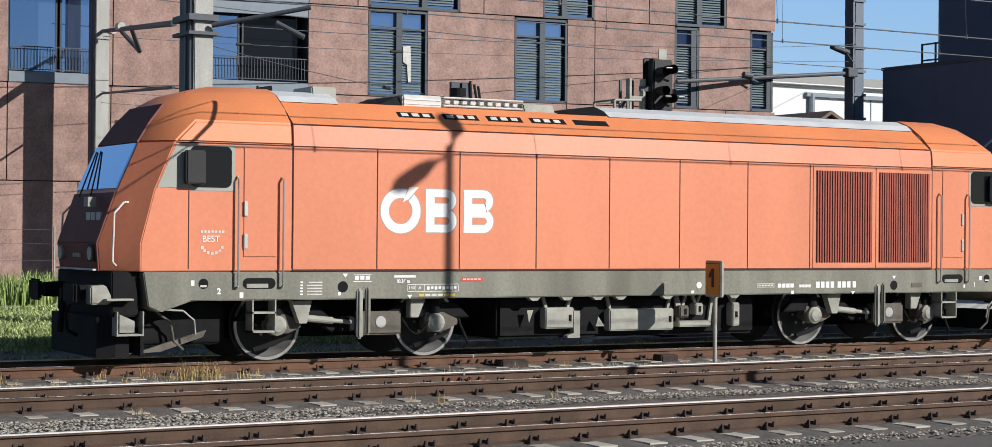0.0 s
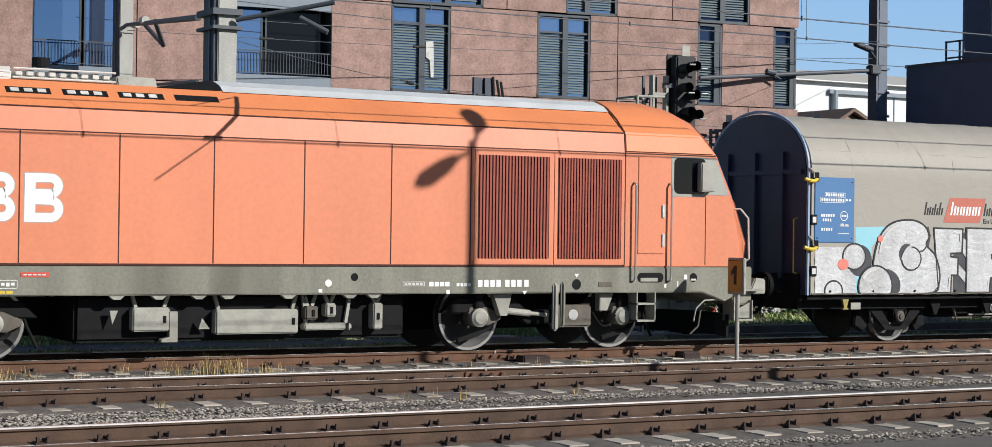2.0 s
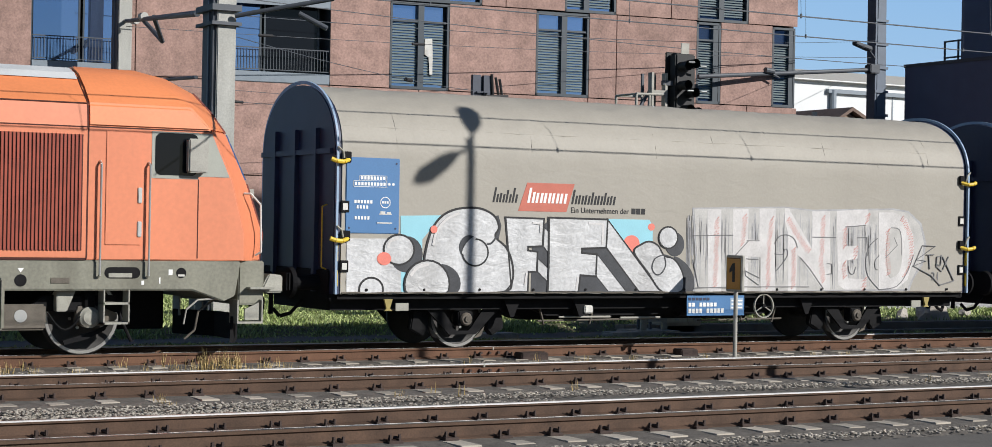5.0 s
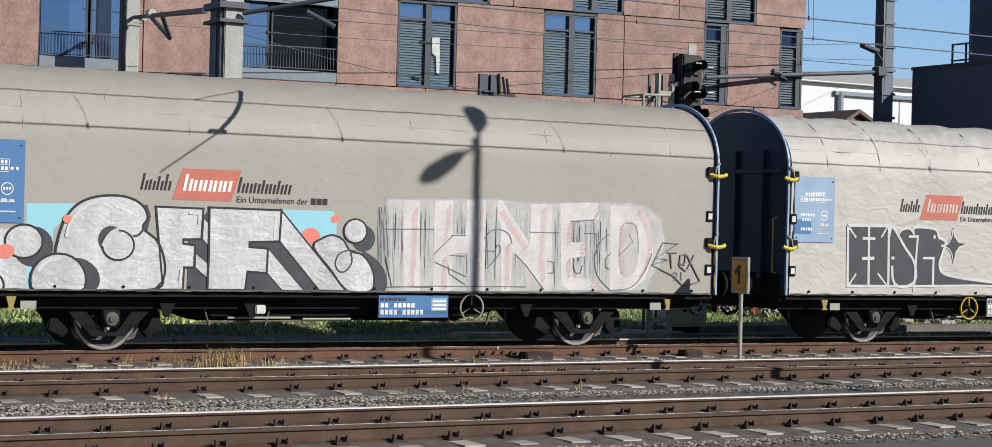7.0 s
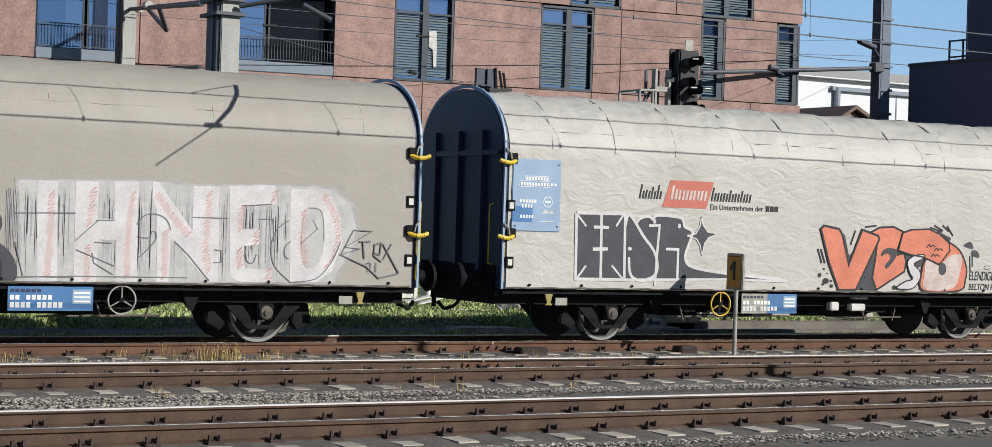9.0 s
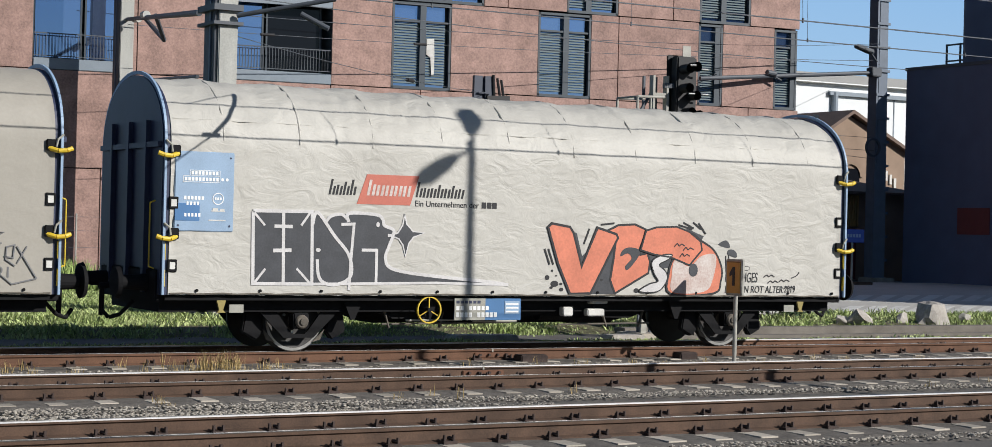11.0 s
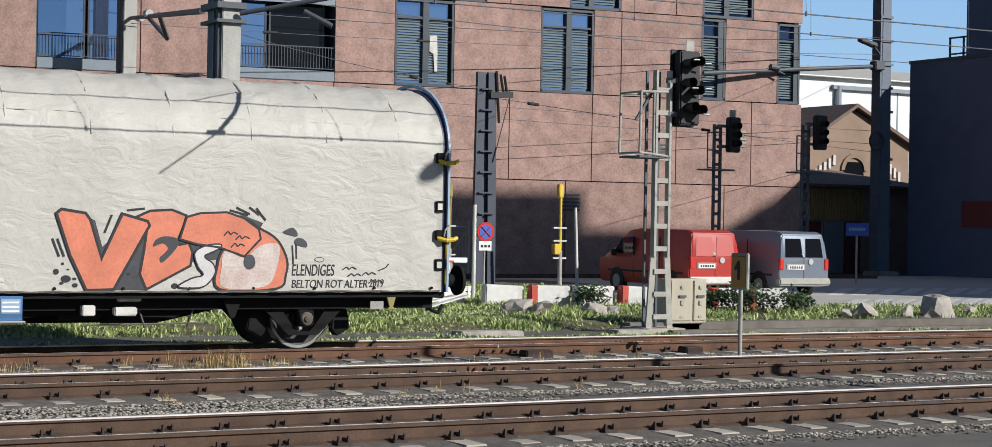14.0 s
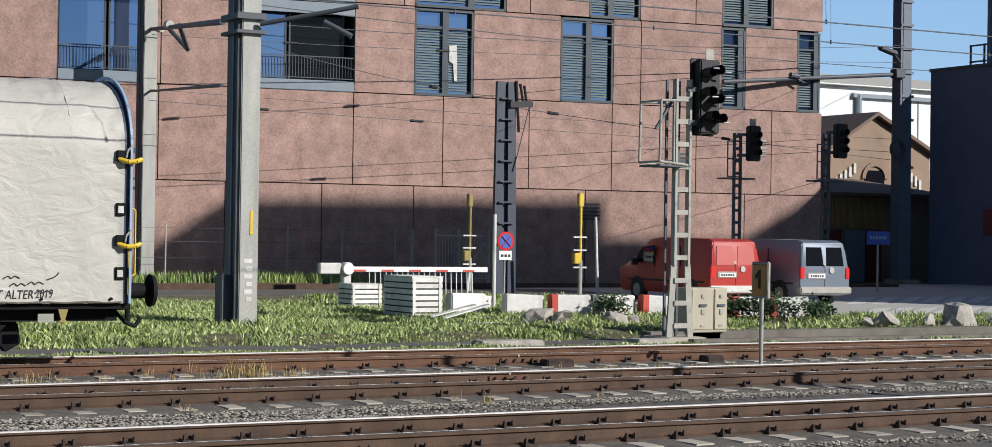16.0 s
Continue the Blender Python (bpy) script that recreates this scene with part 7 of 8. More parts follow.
# painted crossing on the road
for k in range(8):
    for ya, yb_, r0, lean in ((44.1, 48.8, 0.831, 0.013), (37.6, 41.0, 0.843, 0.014)):
        ra = r0 + 0.0218 * k
        s_ = Shape().prism_z([(ra * ya, ya), ((ra + 0.0135) * ya, ya), ((ra + lean + 0.0135) * yb_, yb_), ((ra + lean) * yb_, yb_)], GZ - 0.05, GZ + 0.012)
        tagged(part("crossing_stripe", s_, DIRTY_WHITE), "worn white crossing stripe on the road", "road marking", "crossing stripes", "structure")
slab("pavement", Shape().box(-60, 34, 52.6, 57.6, -0.4, GZ + 0.012), ASPHALT, "grey asphalt path along the siding", "pavement")
slab("kerb", Shape().box(21.5, 60, 32.3, 32.7, -0.4, -0.10), KERB, "long weathered concrete kerb", "kerb", bevel=0.02)
slab("kerb", Shape().box(21.5, 60, 30.7, 31.0, -0.4, -0.17), KERB, "low weathered concrete edging", "kerb", bevel=0.02)
for yc in (59.3, 60.8):
    tagged(part("siding_rail", Shape().box(-60, 52, yc - 0.036, yc + 0.036, GZ - 0.1, GZ + 0.13), RUST), "rusty siding rail before the office building", "rail", "siding rails", "structure")

# ---------------------------------------------------------------- catenary masts
def concrete_mast(x, y, z0, z1, w, d):
    m = thing("catenary_mast", "grey concrete overhead-line mast with its shaded side coloured dark", "mast", "catenary masts")
    part("shaft", Shape().box(x, x + w, y, y + d, z0 - 0.3, z1), POLE, m, bevel=0.02)
    # Dark sheet over the -x face puts that side's shade into the colour.
    part("shaded_side", Shape().box(x - 0.03, x + 0.01, y + 0.05, y + d, z0 - 0.2, z1 - 0.1), DARKSTEEL, m, "dark sheet carrying the shade of the mast side", bevel=0.01)
    part("side_rib", Shape().box(x - 0.06, x - 0.03, y + 0.35, y + 0.42, z0 - 0.2, z1 - 0.1), SLATE, m)
    return m


near_mast = concrete_mast(13.55, 35.8, GZ, 11.5, 0.42, 0.80)
part("clamp_plate", Shape().box(13.4, 14.05, 35.7, 36.7, 6.35, 6.48).box(13.4, 14.05, 35.7, 36.7, 6.05, 6.12), DARKSTEEL, near_mast)
part("arm", Shape().rod((13.9, 35.7, 6.25), (15.6, 34.5, 6.62), 0.05, seg=10), DARKSTEEL, near_mast)
part("insulator", Shape().rod((15.0, 34.9, 6.3), (15.5, 34.6, 6.0), 0.06, seg=10), DARKSTEEL, near_mast)
part("number_tag", Shape().box(13.78, 13.84, 35.785, 35.81, 1.85, 2.35), YELLOW, near_mast, "small yellow tag")
for k in range(6):
    part("stencil_mark", Shape().box(13.66 + 0.05 * (k % 2), 13.84, 35.793, 35.81, 1.25 - 0.16 * k, 1.34 - 0.16 * k), DIRTY_WHITE, near_mast)
part("base_cover", Shape().box(13.28, 13.56, 36.1, 36.5, GZ - 0.2, 1.0), DARKSTEEL, near_mast, bevel=0.02)
part("conduit", Shape().rod((13.50, 35.9, GZ), (13.50, 35.9, 8), 0.03, seg=8), DARKSTEEL, near_mast)
far_mast = concrete_mast(20.45, 64.0, GZ, 12.5, 0.50, 0.75)
part("arm", Shape().rod((20.7, 64, 9.2), (13.4, 36.6, 6.35), 0.07, seg=10), DARKSTEEL, far_mast, "dark tubular cross arm")
part("arm", Shape().rod((20.7, 64, 6.95), (13.4, 36.6, 5.0), 0.04, seg=8), DARKSTEEL, far_mast)
part("insulator", Shape().rod((20.8, 63.5, 9.15), (20.0, 60.6, 8.85), 0.11, seg=12), DIRTY_WHITE, far_mast)
part("hanger", Shape().pipe([(18.4, 55.2, 8.3), (17.75, 51.4, 7.25), (16.9, 49.7, 7.75)], 0.07, 8), DARKSTEEL, far_mast, "dark insulator loop")
part("insulator", Shape().rod((18.3, 55.0, 8.35), (17.9, 53.5, 8.2), 0.12, seg=12), DIRTY_WHITE, far_mast)

RUST_ORANGE = mat("rail_rust", (0.13, 0.062, 0.036), 0.9, var=0.3, scale=8, bump=0.2)
mid = thing("steel_mast", "dark lattice steel mast with cross fittings", "mast", "steel masts")
for sx in (0, 1):
    part("leg", Shape().bar((28.72 + 0.56 * sx, 52.3, GZ - 0.2), (28.80 + 0.40 * sx, 52.3, 6.95), 0.14, 0.30), NAVYSTEEL, mid)
part("web", Shape().prism_y([(28.76, GZ - 0.2), (29.26, GZ - 0.2), (29.18, 6.9), (28.84, 6.9)], 52.35, 52.45), NAVYSTEEL, mid)
for k in range(8):
    z = 1.6 + 0.68 * k
    part("batten", Shape().box(28.70 + 0.008 * k, 29.30 - 0.012 * k, 52.13, 52.2, z, z + 0.05), NAVYSTEEL, mid)
part("cross_fitting", Shape().bar((29.1, 52.2, 6.2), (29.95, 52.2, 6.25), 0.10, 0.2), MATBLACK, mid)
for x, z0, z1 in ((29.45, 5.3, 7.0), (29.75, 6.2, 6.85), (29.6, 6.3, 6.9)):
    part("rod", Shape().rod((x, 52.2, z0), (x - 0.12, 52.2, z1), 0.045, seg=6), MATBLACK, mid)
part("stay_rod", Shape().rod((29.25, 52.2, 4.0), (29.85, 52.2, 6.2), 0.015, seg=6), NAVYSTEEL, mid)

tall = thing("steel_mast", "tall blue-grey steel catenary mast with lamp", "mast", "steel masts")
part("shaft", Shape().loft([[(49.15, 56, GZ - 0.2), (49.75, 56, GZ - 0.2), (49.75, 56.5, GZ - 0.2), (49.15, 56.5, GZ - 0.2)], [(49.22, 56, 15), (49.62, 56, 15), (49.62, 56.4, 15), (49.22, 56.4, 15)]]), SLATE, tall, bevel=0.02)
part("flange", Shape().box(49.05, 49.13, 55.95, 56.45, GZ, 15), SLATE, tall)
for k in range(14):
    part("batten", Shape().box(49.05, 49.80 - 0.01 * k, 55.93, 55.99, 1.0 + 0.95 * k, 1.10 + 0.95 * k), SLATE, tall)
part("base", Shape().box(48.95, 49.95, 55.6, 56.7, GZ - 0.2, 0.35), CONCRETE, tall, bevel=0.04)
part("lamp_arm", Shape().rod((49.2, 56, 8.9), (48.6, 55.9, 9.4), 0.035, seg=8), DARKSTEEL, tall)
part("lamp_head", Shape().loft([[(48.7, 55.7, 9.28), (48.7, 56.1, 9.28), (48.7, 56.1, 9.45), (48.7, 55.7, 9.45)], [(47.9, 55.75, 9.48), (47.9, 56.05, 9.48), (47.9, 56.05, 9.62), (47.9, 55.75, 9.62)]]), DARKSTEEL, tall, "dark lamp head", bevel=0.03)
part("cross_arm", Shape().rod((49.2, 56, 8.58), (40.4, 56, 7.80), 0.085, seg=10), DARKSTEEL, tall, "long tubular cross arm")
part("arm_fitting", Shape().rod((43.5, 56, 8.25), (44.2, 55.9, 7.95), 0.035, seg=8).rod((43.5, 55.9, 8.22), (43.9, 55.9, 8.18), 0.11, seg=10), DARKSTEEL, tall)
part("arm_clamp", Shape().box(48.7, 49.2, 55.8, 56.2, 8.4, 8.75), DARKSTEEL, tall, bevel=0.03)
part("tension_wheel", Shape().lathe_y((48.75, 5.55), [(0.30, 55.7), (0.38, 55.7), (0.38, 55.78), (0.30, 55.78), (0.30, 55.7)], 20), DARKSTEEL, tall)
far_mast.location = (0, 0, 1.93 * (1 - 1.035))
far_mast.scale = (1.035, 1.035, 1.035)
tall.location = (0, 0, 1.93 * (1 - 1.16))
tall.scale = (1.16, 1.16, 1.16)


# ---------------------------------------------------------------- wires
def wire(p, q, sag=0.1, r=0.012, n=10, beads=()):
    p, q = Vector(p), Vector(q)
    along = [p.lerp(q, i / n) - Vector((0, 0, 4 * sag * (i / n) * (1 - i / n))) for i in range(n + 1)]
    m = (q - p).to_track_quat("Z", "Y").to_matrix()
    ring = [m @ Vector((r * math.cos(1.257 * k), r * math.sin(1.257 * k), 0)) for k in range(5)]
    w = tagged(part("overhead_wire", Shape().loft([[tuple(c + o) for o in ring] for c in along]), DARKSTEEL), "thin dark overhead wire between masts", "wire", "overhead wires")
    d = (q - p).normalized()
    for t in beads:
        c = p.lerp(q, t) - Vector((0, 0, 4 * sag * t * (1 - t)))
        part("insulator", Shape().rod(c - d * 0.28, c + d * 0.28, 0.055, seg=10), INK, w, "dark rod insulator")
    return w


TALL_X, TALL_Y = 57.2, 65.0
LINE_Z = {"a": (5.55, 6.95), "b": (5.205, 5.82), "c": (5.205, 5.82)}
for key, (low, high) in LINE_Z.items():
    y = TRACKS[key]
    wire((-40, y, low), (120, y, low), 0.0, 0.011)
    carrier = wire((-40, y, high), (120, y, high), 0.0, 0.010)
    for k in range(-6, 16):
        part("dropper", Shape().rod((13.65 + 3.9 * k, y, low), (13.62 + 3.9 * k, y, high), 0.004, seg=5).rod((13.65 + 3.9 * k, y, low - 0.03), (13.65 + 3.9 * k, y, low + 0.04), 0.018, seg=6), DARKSTEEL, carrier)
for x in (-40, 120):
    g = thing("gantry", "grey steel portal gantry across the tracks", "gantry", "portal gantries")
    part("beam", Shape().box(x - 0.15, x + 0.15, 12.5, 29.5, 7.4, 7.8), GALV, g)
    for y in (12.7, 29.3):
        part("leg", Shape().box(x - 0.15, x + 0.15, y - 0.15, y + 0.15, -0.4, 7.4), GALV, g)
    for y in (TA, TRACKS["b"], TRACKS["c"]):
        part("dropper", Shape().rod((x, y, 5.2), (x, y, 7.5), 0.04, seg=8), GALV, g)
wire((20.6, 63.8, 6.6), (TALL_X, TALL_Y, 6.0), 0.1, 0.011, beads=(0.12, 0.3))
wire((20.6, 63.8, 7.0), (TALL_X, TALL_Y, 6.6), 0.1, 0.010)
wire((20.7, 63.9, 9.0), (TALL_X, TALL_Y, 10.2), 0.25, 0.011, beads=(0.15, 0.33))
wire((29.6, 52.3, 6.1), (TALL_X, TALL_Y, 5.6), 0.08, 0.011, beads=(0.06, 0.45))
wire((TALL_X - 9.5, TALL_Y, 9.1), (112, 140, 17.4), 0.2, 0.02)
wire((TALL_X - 9.5, TALL_Y, 9.0), (118, 140, 17.0), 0.2, 0.02)
wire((20.7, 64, 10.6), (TALL_X + 2, TALL_Y, 9.9), 0.3, 0.018)
wire((13.8, 36, 6.3), (TALL_X, TALL_Y, 11.0), 0.3, 0.009)
wire((13.8, 36, 5.9), (29.2, 52.3, 6.4), 0.15, 0.009, beads=(0.6,))


# ---------------------------------------------------------------- signals
def ladder_mast(m, x, y, w, z1, step, material, splay=0.25):
    zb = GZ - 0.2
    for k, xx in enumerate((x, x + w)):
        o = (-1, 1)[k] * splay
        part("leg", Shape().bar((xx + o, y, zb), (xx, y, zb + 1.6), 0.05, 0.14).bar((xx, y, zb + 1.6), (xx, y, z1), 0.055, 0.14), material, m)
    n = int((z1 - zb) / step)
    for k in range(n + 1):
        z = zb + 0.35 + k * step
        if z > z1:
            break
        part("rung", Shape().box(x, x + w, y - 0.06, y + 0.06, z - 0.05, z + 0.05), material, m)


sig = thing("railway_signal", "light signal with black head on a grey ladder-like mast", "signal", "railway signals")
ladder_mast(sig, 21.32, 31.2, 0.34, 5.2, 0.47, GALV, 0.10)
for k, y in enumerate((31.55,)):
    for xx in (21.34, 21.64):
        part("rear_leg", Shape().bar((xx, y, GZ - 0.2), (xx, y, 5.2), 0.05, 0.05), DARKSTEEL, sig)
head = part("signal_head", Shape().box(21.80, 22.30, 31.0, 31.25, 4.08, 5.62), MATBLACK, sig, "black signal head with lamp hoods", bevel=0.03)
part("back_plate", Shape().box(21.72, 22.36, 31.26, 31.30, 4.05, 5.66), MATBLACK, head, bevel=0.02)
for x, z in ((21.93, 5.35), (22.12, 5.40), (21.93, 4.95), (22.12, 4.80), (22.0, 4.45), (22.2, 4.40)):
    part("lamp_hood", Shape().rod((x, 31.0, z), (x, 30.72, z), 0.095, 0.10, seg=14, caps=False).rod((x, 31.02, z), (x, 30.98, z), 0.085, seg=14), MATBLACK, head)
# Small bright rods added as sun glints on the lamp hoods.
for x, z in ((22.0, 5.42), (21.98, 4.83), (22.28, 4.30), (22.3, 5.35), (22.32, 4.83)):
    part("hood_glint", Shape().rod((x - 0.06, 30.75, z), (x + 0.07, 30.72, z), 0.02, seg=8), STEEL, head)
for z in (5.0, 4.3):
    part("head_bracket", Shape().bar((21.6, 31.2, z), (21.85, 31.15, z), 0.12, 0.1), DARKSTEEL, sig)
part("top_plate", Shape().box(22.0, 22.2, 31.1, 31.12, 5.62, 5.85), GALV, sig)
cg = Shape()
for yy in (30.75, 31.5):
    cg.pipe([(21.32, yy, 4.72), (20.66, yy, 4.70), (20.64, yy, 3.46), (21.32, yy, 3.40)], 0.028, 8)
cg.pipe([(20.66, 30.75, 4.70), (20.66, 31.5, 4.70)], 0.022).pipe([(20.64, 30.75, 3.46), (20.64, 31.5, 3.46)], 0.022).pipe([(20.98, 30.75, 4.71), (20.98, 30.75, 3.43)], 0.022)
part("safety_cage", cg, GALV, sig)
part("platform", Shape().box(20.64, 21.4, 30.75, 31.5, 3.36, 3.40), DARKSTEEL, sig)
part("brace", Shape().bar((21.4, 31.3, 4.9), (20.9, 31.3, 4.15), 0.05), DARKSTEEL, sig)
part("foot", Shape().box(21.0, 22.0, 30.9, 31.9, -0.5, -0.14), CONCRETE, sig, bevel=0.03)


def far_signal(x, y, z1, hx, hz):
    m = thing("railway_signal", "black light signal on a dark lattice mast", "signal", "railway signals")
    for xx in (x - 0.13, x + 0.13):
        part("leg", Shape().bar((xx, y, GZ - 0.2), (xx, y, z1), 0.07, 0.10), DARKSTEEL, m)
    for k in range(int(z1 / 0.42)):
        part("rung", Shape().box(x - 0.13, x + 0.13, y - 0.05, y + 0.05, 0.3 + 0.42 * k, 0.40 + 0.42 * k), DARKSTEEL, m)
    h = part("signal_head", Shape().box(hx, hx + 0.5, y - 0.35, y - 0.1, hz, hz + 1.2), MATBLACK, m, bevel=0.04)
    for dz in (0.3, 0.6, 0.9):
        part("lamp_hood", Shape().rod((hx + 0.25, y - 0.35, hz + dz), (hx + 0.25, y - 0.6, hz + dz), 0.11, seg=12, caps=False), MATBLACK, h)
    for z in (hz + 0.9, hz + 0.2):
        part("head_bracket", Shape().bar((x, y, z), (hx + 0.25, y - 0.15, z), 0.1), DARKSTEEL, m)
    c = Shape()
    for zz in (5.2, 4.6, 4.0):
        c.pipe([(x - 0.13, y - 0.3, zz), (x - 0.62, y - 0.3, zz)], 0.025, 6)
    c.pipe([(x - 0.62, y - 0.3, 5.2), (x - 0.62, y - 0.3, 4.0)], 0.025, 6).pipe([(x - 0.38, y - 0.3, 5.2), (x - 0.38, y - 0.3, 4.0)], 0.025, 6)
    part("safety_cage", c, DARKSTEEL, m)
    part("platform", Shape().box(x - 0.62, x + 0.55, y - 0.3, y + 0.3, 3.92, 3.97), DARKSTEEL, m)
    part("top_plate", Shape().box(hx + 0.12, hx + 0.36, y - 0.2, y - 0.17, hz + 1.2, hz + 1.45), GALV, m)
    return m


far_signal(37.0, 50.4, 5.5, 37.25, 4.55)
far_signal(40.5, 50.0, 5.6, 40.70, 4.75)

cb = thing("relay_cabinet", "beige weathered metal relay cabinet with two doors", "cabinet")
part("body", Shape().box(22.45, 23.42, 32.2, 32.75, -0.12, 0.84), BEIGE, cb, bevel=0.015)
for x0, x1 in ((22.47, 23.04), (23.07, 23.40)):
    d = part("door", Shape().box(x0, x1, 32.165, 32.21, -0.06, 0.81), BEIGE, cb, bevel=0.012)
    c = (x0 + x1) / 2
    part("handle", Shape().box(c - 0.09, c + 0.09, 32.13, 32.17, 0.44, 0.49), DARKSTEEL, d)
    part("lock", Shape().box(c - 0.045, c + 0.045, 32.14, 32.17, 0.27, 0.38), GALV, d, bevel=0.01)
    part("lock", Shape().box(c - 0.045, c + 0.045, 32.14, 32.17, 0.62, 0.70), GALV, d, bevel=0.01)
    part("hinge", Shape().box(c - 0.05, c + 0.05, 32.15, 32.17, 0.0, 0.05), GALV, d)
part("plinth", Shape().box(22.55, 23.32, 32.3, 32.7, -0.35, -0.12), DARKSTEEL, cb)

sg = thing("track_sign", "amber track sign with black figure on a grey post", "sign")
part("post", Shape().rod((18.30, 24.2, -0.3), (18.30, 24.2, 0.95), 0.035, seg=12), GALV, sg)
fr = part("sign_frame", Shape().box(18.26, 18.32, 23.99, 24.43, 0.94, 1.54), GALV, sg, "grey sign frame", bevel=0.012)
part("sign_face", Shape().box(18.25, 18.262, 24.03, 24.39, 0.98, 1.50), AMBER, fr, "amber sign face")
part("figure", Shape().prism_x([(24.17, 1.10), (24.235, 1.10), (24.235, 1.28), (24.31, 1.25), (24.31, 1.31), (24.225, 1.41), (24.17, 1.41)], 18.244, 18.252), INK, sg, "black figure 1")
tl = Shape().box(18.245, 18.255, 24.04, 24.38, 1.485, 1.495)
part("face_line", tl, INK, fr)


sg.location = (-0.075, -0.10, 0.0)


# ---------------------------------------------------------------- vans
def build_van(x, y, paint, label, glassy=True):
    """A panel van that points along +y; rear left lower corner at (x, y)."""
    v = thing("panel_van", label, "van", "parked vans")
    v.location = (x, y, GZ)
    W2, L = 1.90, 4.85
    def ring(yy, z0, z1, ins, top_in):
        xs = [(0.04, z0), (0.0, z0 + 0.25), (0.0, 1.02), (0.05 + ins, z1 - 0.12), (0.16 + top_in, z1), (W2 - 0.16 - top_in, z1), (W2 - 0.05 - ins, z1 - 0.12), (W2, 1.02), (W2, z0 + 0.25), (W2 - 0.04, z0)]
        return [(a, yy, b) for a, b in xs]
    rings = [ring(0.0, 0.38, 1.20, 0.02, -0.05), ring(0.10, 0.32, 1.86, 0.09, 0.02), ring(0.35, 0.28, 1.95, 0.09, 0.02), ring(2.9, 0.28, 1.97, 0.09, 0.02),
             ring(3.45, 0.28, 1.91, 0.09, 0.03), ring(3.62, 0.28, 1.82, 0.09, 0.04), ring(4.30, 0.28, 1.36, 0.06, 0.04), ring(4.72, 0.28, 1.20, 0.07, 0.08), ring(4.92, 0.32, 1.16, 0.12, 0.16)]
    body = part("body", Shape().loft(rings), paint, v, bevel=0.03, smooth=True)
    # rear doors: windows, seam, lamps, plate, bumper
    for a0, a1 in ((0.24, 0.90), (1.00, 1.66)):
        part("rear_window", Shape().loft([[(a0, -0.012, 1.18), (a1, -0.012, 1.18), (a1, 0.05, 1.18), (a0, 0.05, 1.18)], [(a0 + 0.05, 0.066, 1.74), (a1 - 0.05, 0.066, 1.74), (a1 - 0.05, 0.13, 1.74), (a0 + 0.05, 0.13, 1.74)]]), DARKGLASS if glassy else paint, body)
    part("door_seam", Shape().box(0.94, 0.96, -0.006, 0.02, 0.50, 1.20), INK, body)
    for a0 in (0.02, W2 - 0.18):
        part("tail_lamp", Shape().box(a0, a0 + 0.16, -0.03, 0.1, 0.80, 1.14), LAMP_RED, body, "red tail lamp", bevel=0.02)
    part("plate_recess", Shape().box(0.28, 0.98, -0.025, 0.02, 0.80, 0.98), GALV, body, bevel=0.01)
    part("licence_plate", Shape().box(0.34, 0.92, -0.035, 0.0, 0.82, 0.94), WHITE, body)
    for k in range(6):
        part("plate_bar", Shape().box(0.39 + 0.085 * k, 0.445 + 0.085 * k, -0.04, -0.03, 0.845, 0.915), INK, body)
    part("badge", Shape().lathe_y((1.2, 1.05), [(0.001, -0.03), (0.09, -0.03), (0.09, 0.02)], 16), STEEL, body)
    part("badge", Shape().lathe_y((0.9, 1.22), [(0.001, 0.0), (0.07, 0.0), (0.07, 0.03)], 16), STEEL, body)
    part("bumper", Shape().box(-0.02, W2 + 0.02, -0.10, 0.15, 0.34, 0.56), GALV if glassy else DIRTY_WHITE, v, "rear bumper", bevel=0.04)
    for x0, x1 in ((-0.012, 0.02),):
        part("side_window", Shape().prism_x([(3.02, 1.16), (4.12, 1.20), (3.64, 1.66), (3.02, 1.72)], 0.008, 0.06), DARKGLASS, body)
        part("side_strip", Shape().box(-0.015, 0.02, 0.3, 4.4, 0.62, 0.68), INK, body)
        for yy in (1.55, 2.95):
            part("side_seam", Shape().box(-0.004, 0.03, yy, yy + 0.012, 0.45, 1.7), INK, body)
    part("windscreen", Shape().loft([[(0.20, 4.33, 1.36), (W2 - 0.20, 4.33, 1.36), (W2 - 0.20, 4.24, 1.34), (0.20, 4.24, 1.34)], [(0.30, 3.66, 1.82), (W2 - 0.30, 3.66, 1.82), (W2 - 0.30, 3.57, 1.80), (0.30, 3.57, 1.80)]]), DARKGLASS, body)
    part("mirror", Shape().box(-0.20, 0.0, 3.85, 3.98, 1.10, 1.30), INK, body, bevel=0.03)
    for yy in (0.95, 3.90):
        for xx in (-0.012, W2 + 0.012):
            s = 1 if xx < 1 else -1
            w = part("wheel", Shape().rod((xx, yy, 0.33), (xx + s * 0.22, yy, 0.33), 0.33, seg=28), INK, v, "black tyre", bevel=0.02)
            part("rim", Shape().rod((xx - s * 0.012, yy, 0.33), (xx + s * 0.1, yy, 0.33), 0.20, seg=20), GALV, w, "grey steel rim")
        part("wheel_arch", Shape().rod((-0.006, yy, 0.36), (0.05, yy, 0.36), 0.39, seg=24), INK, v)
    return v


build_van(31.5, 44.2, VAN_RED, "red panel van parked on the yard road", False)
build_van(33.9, 43.0, VAN_SILVER, "silver-blue panel van parked beside a red one")


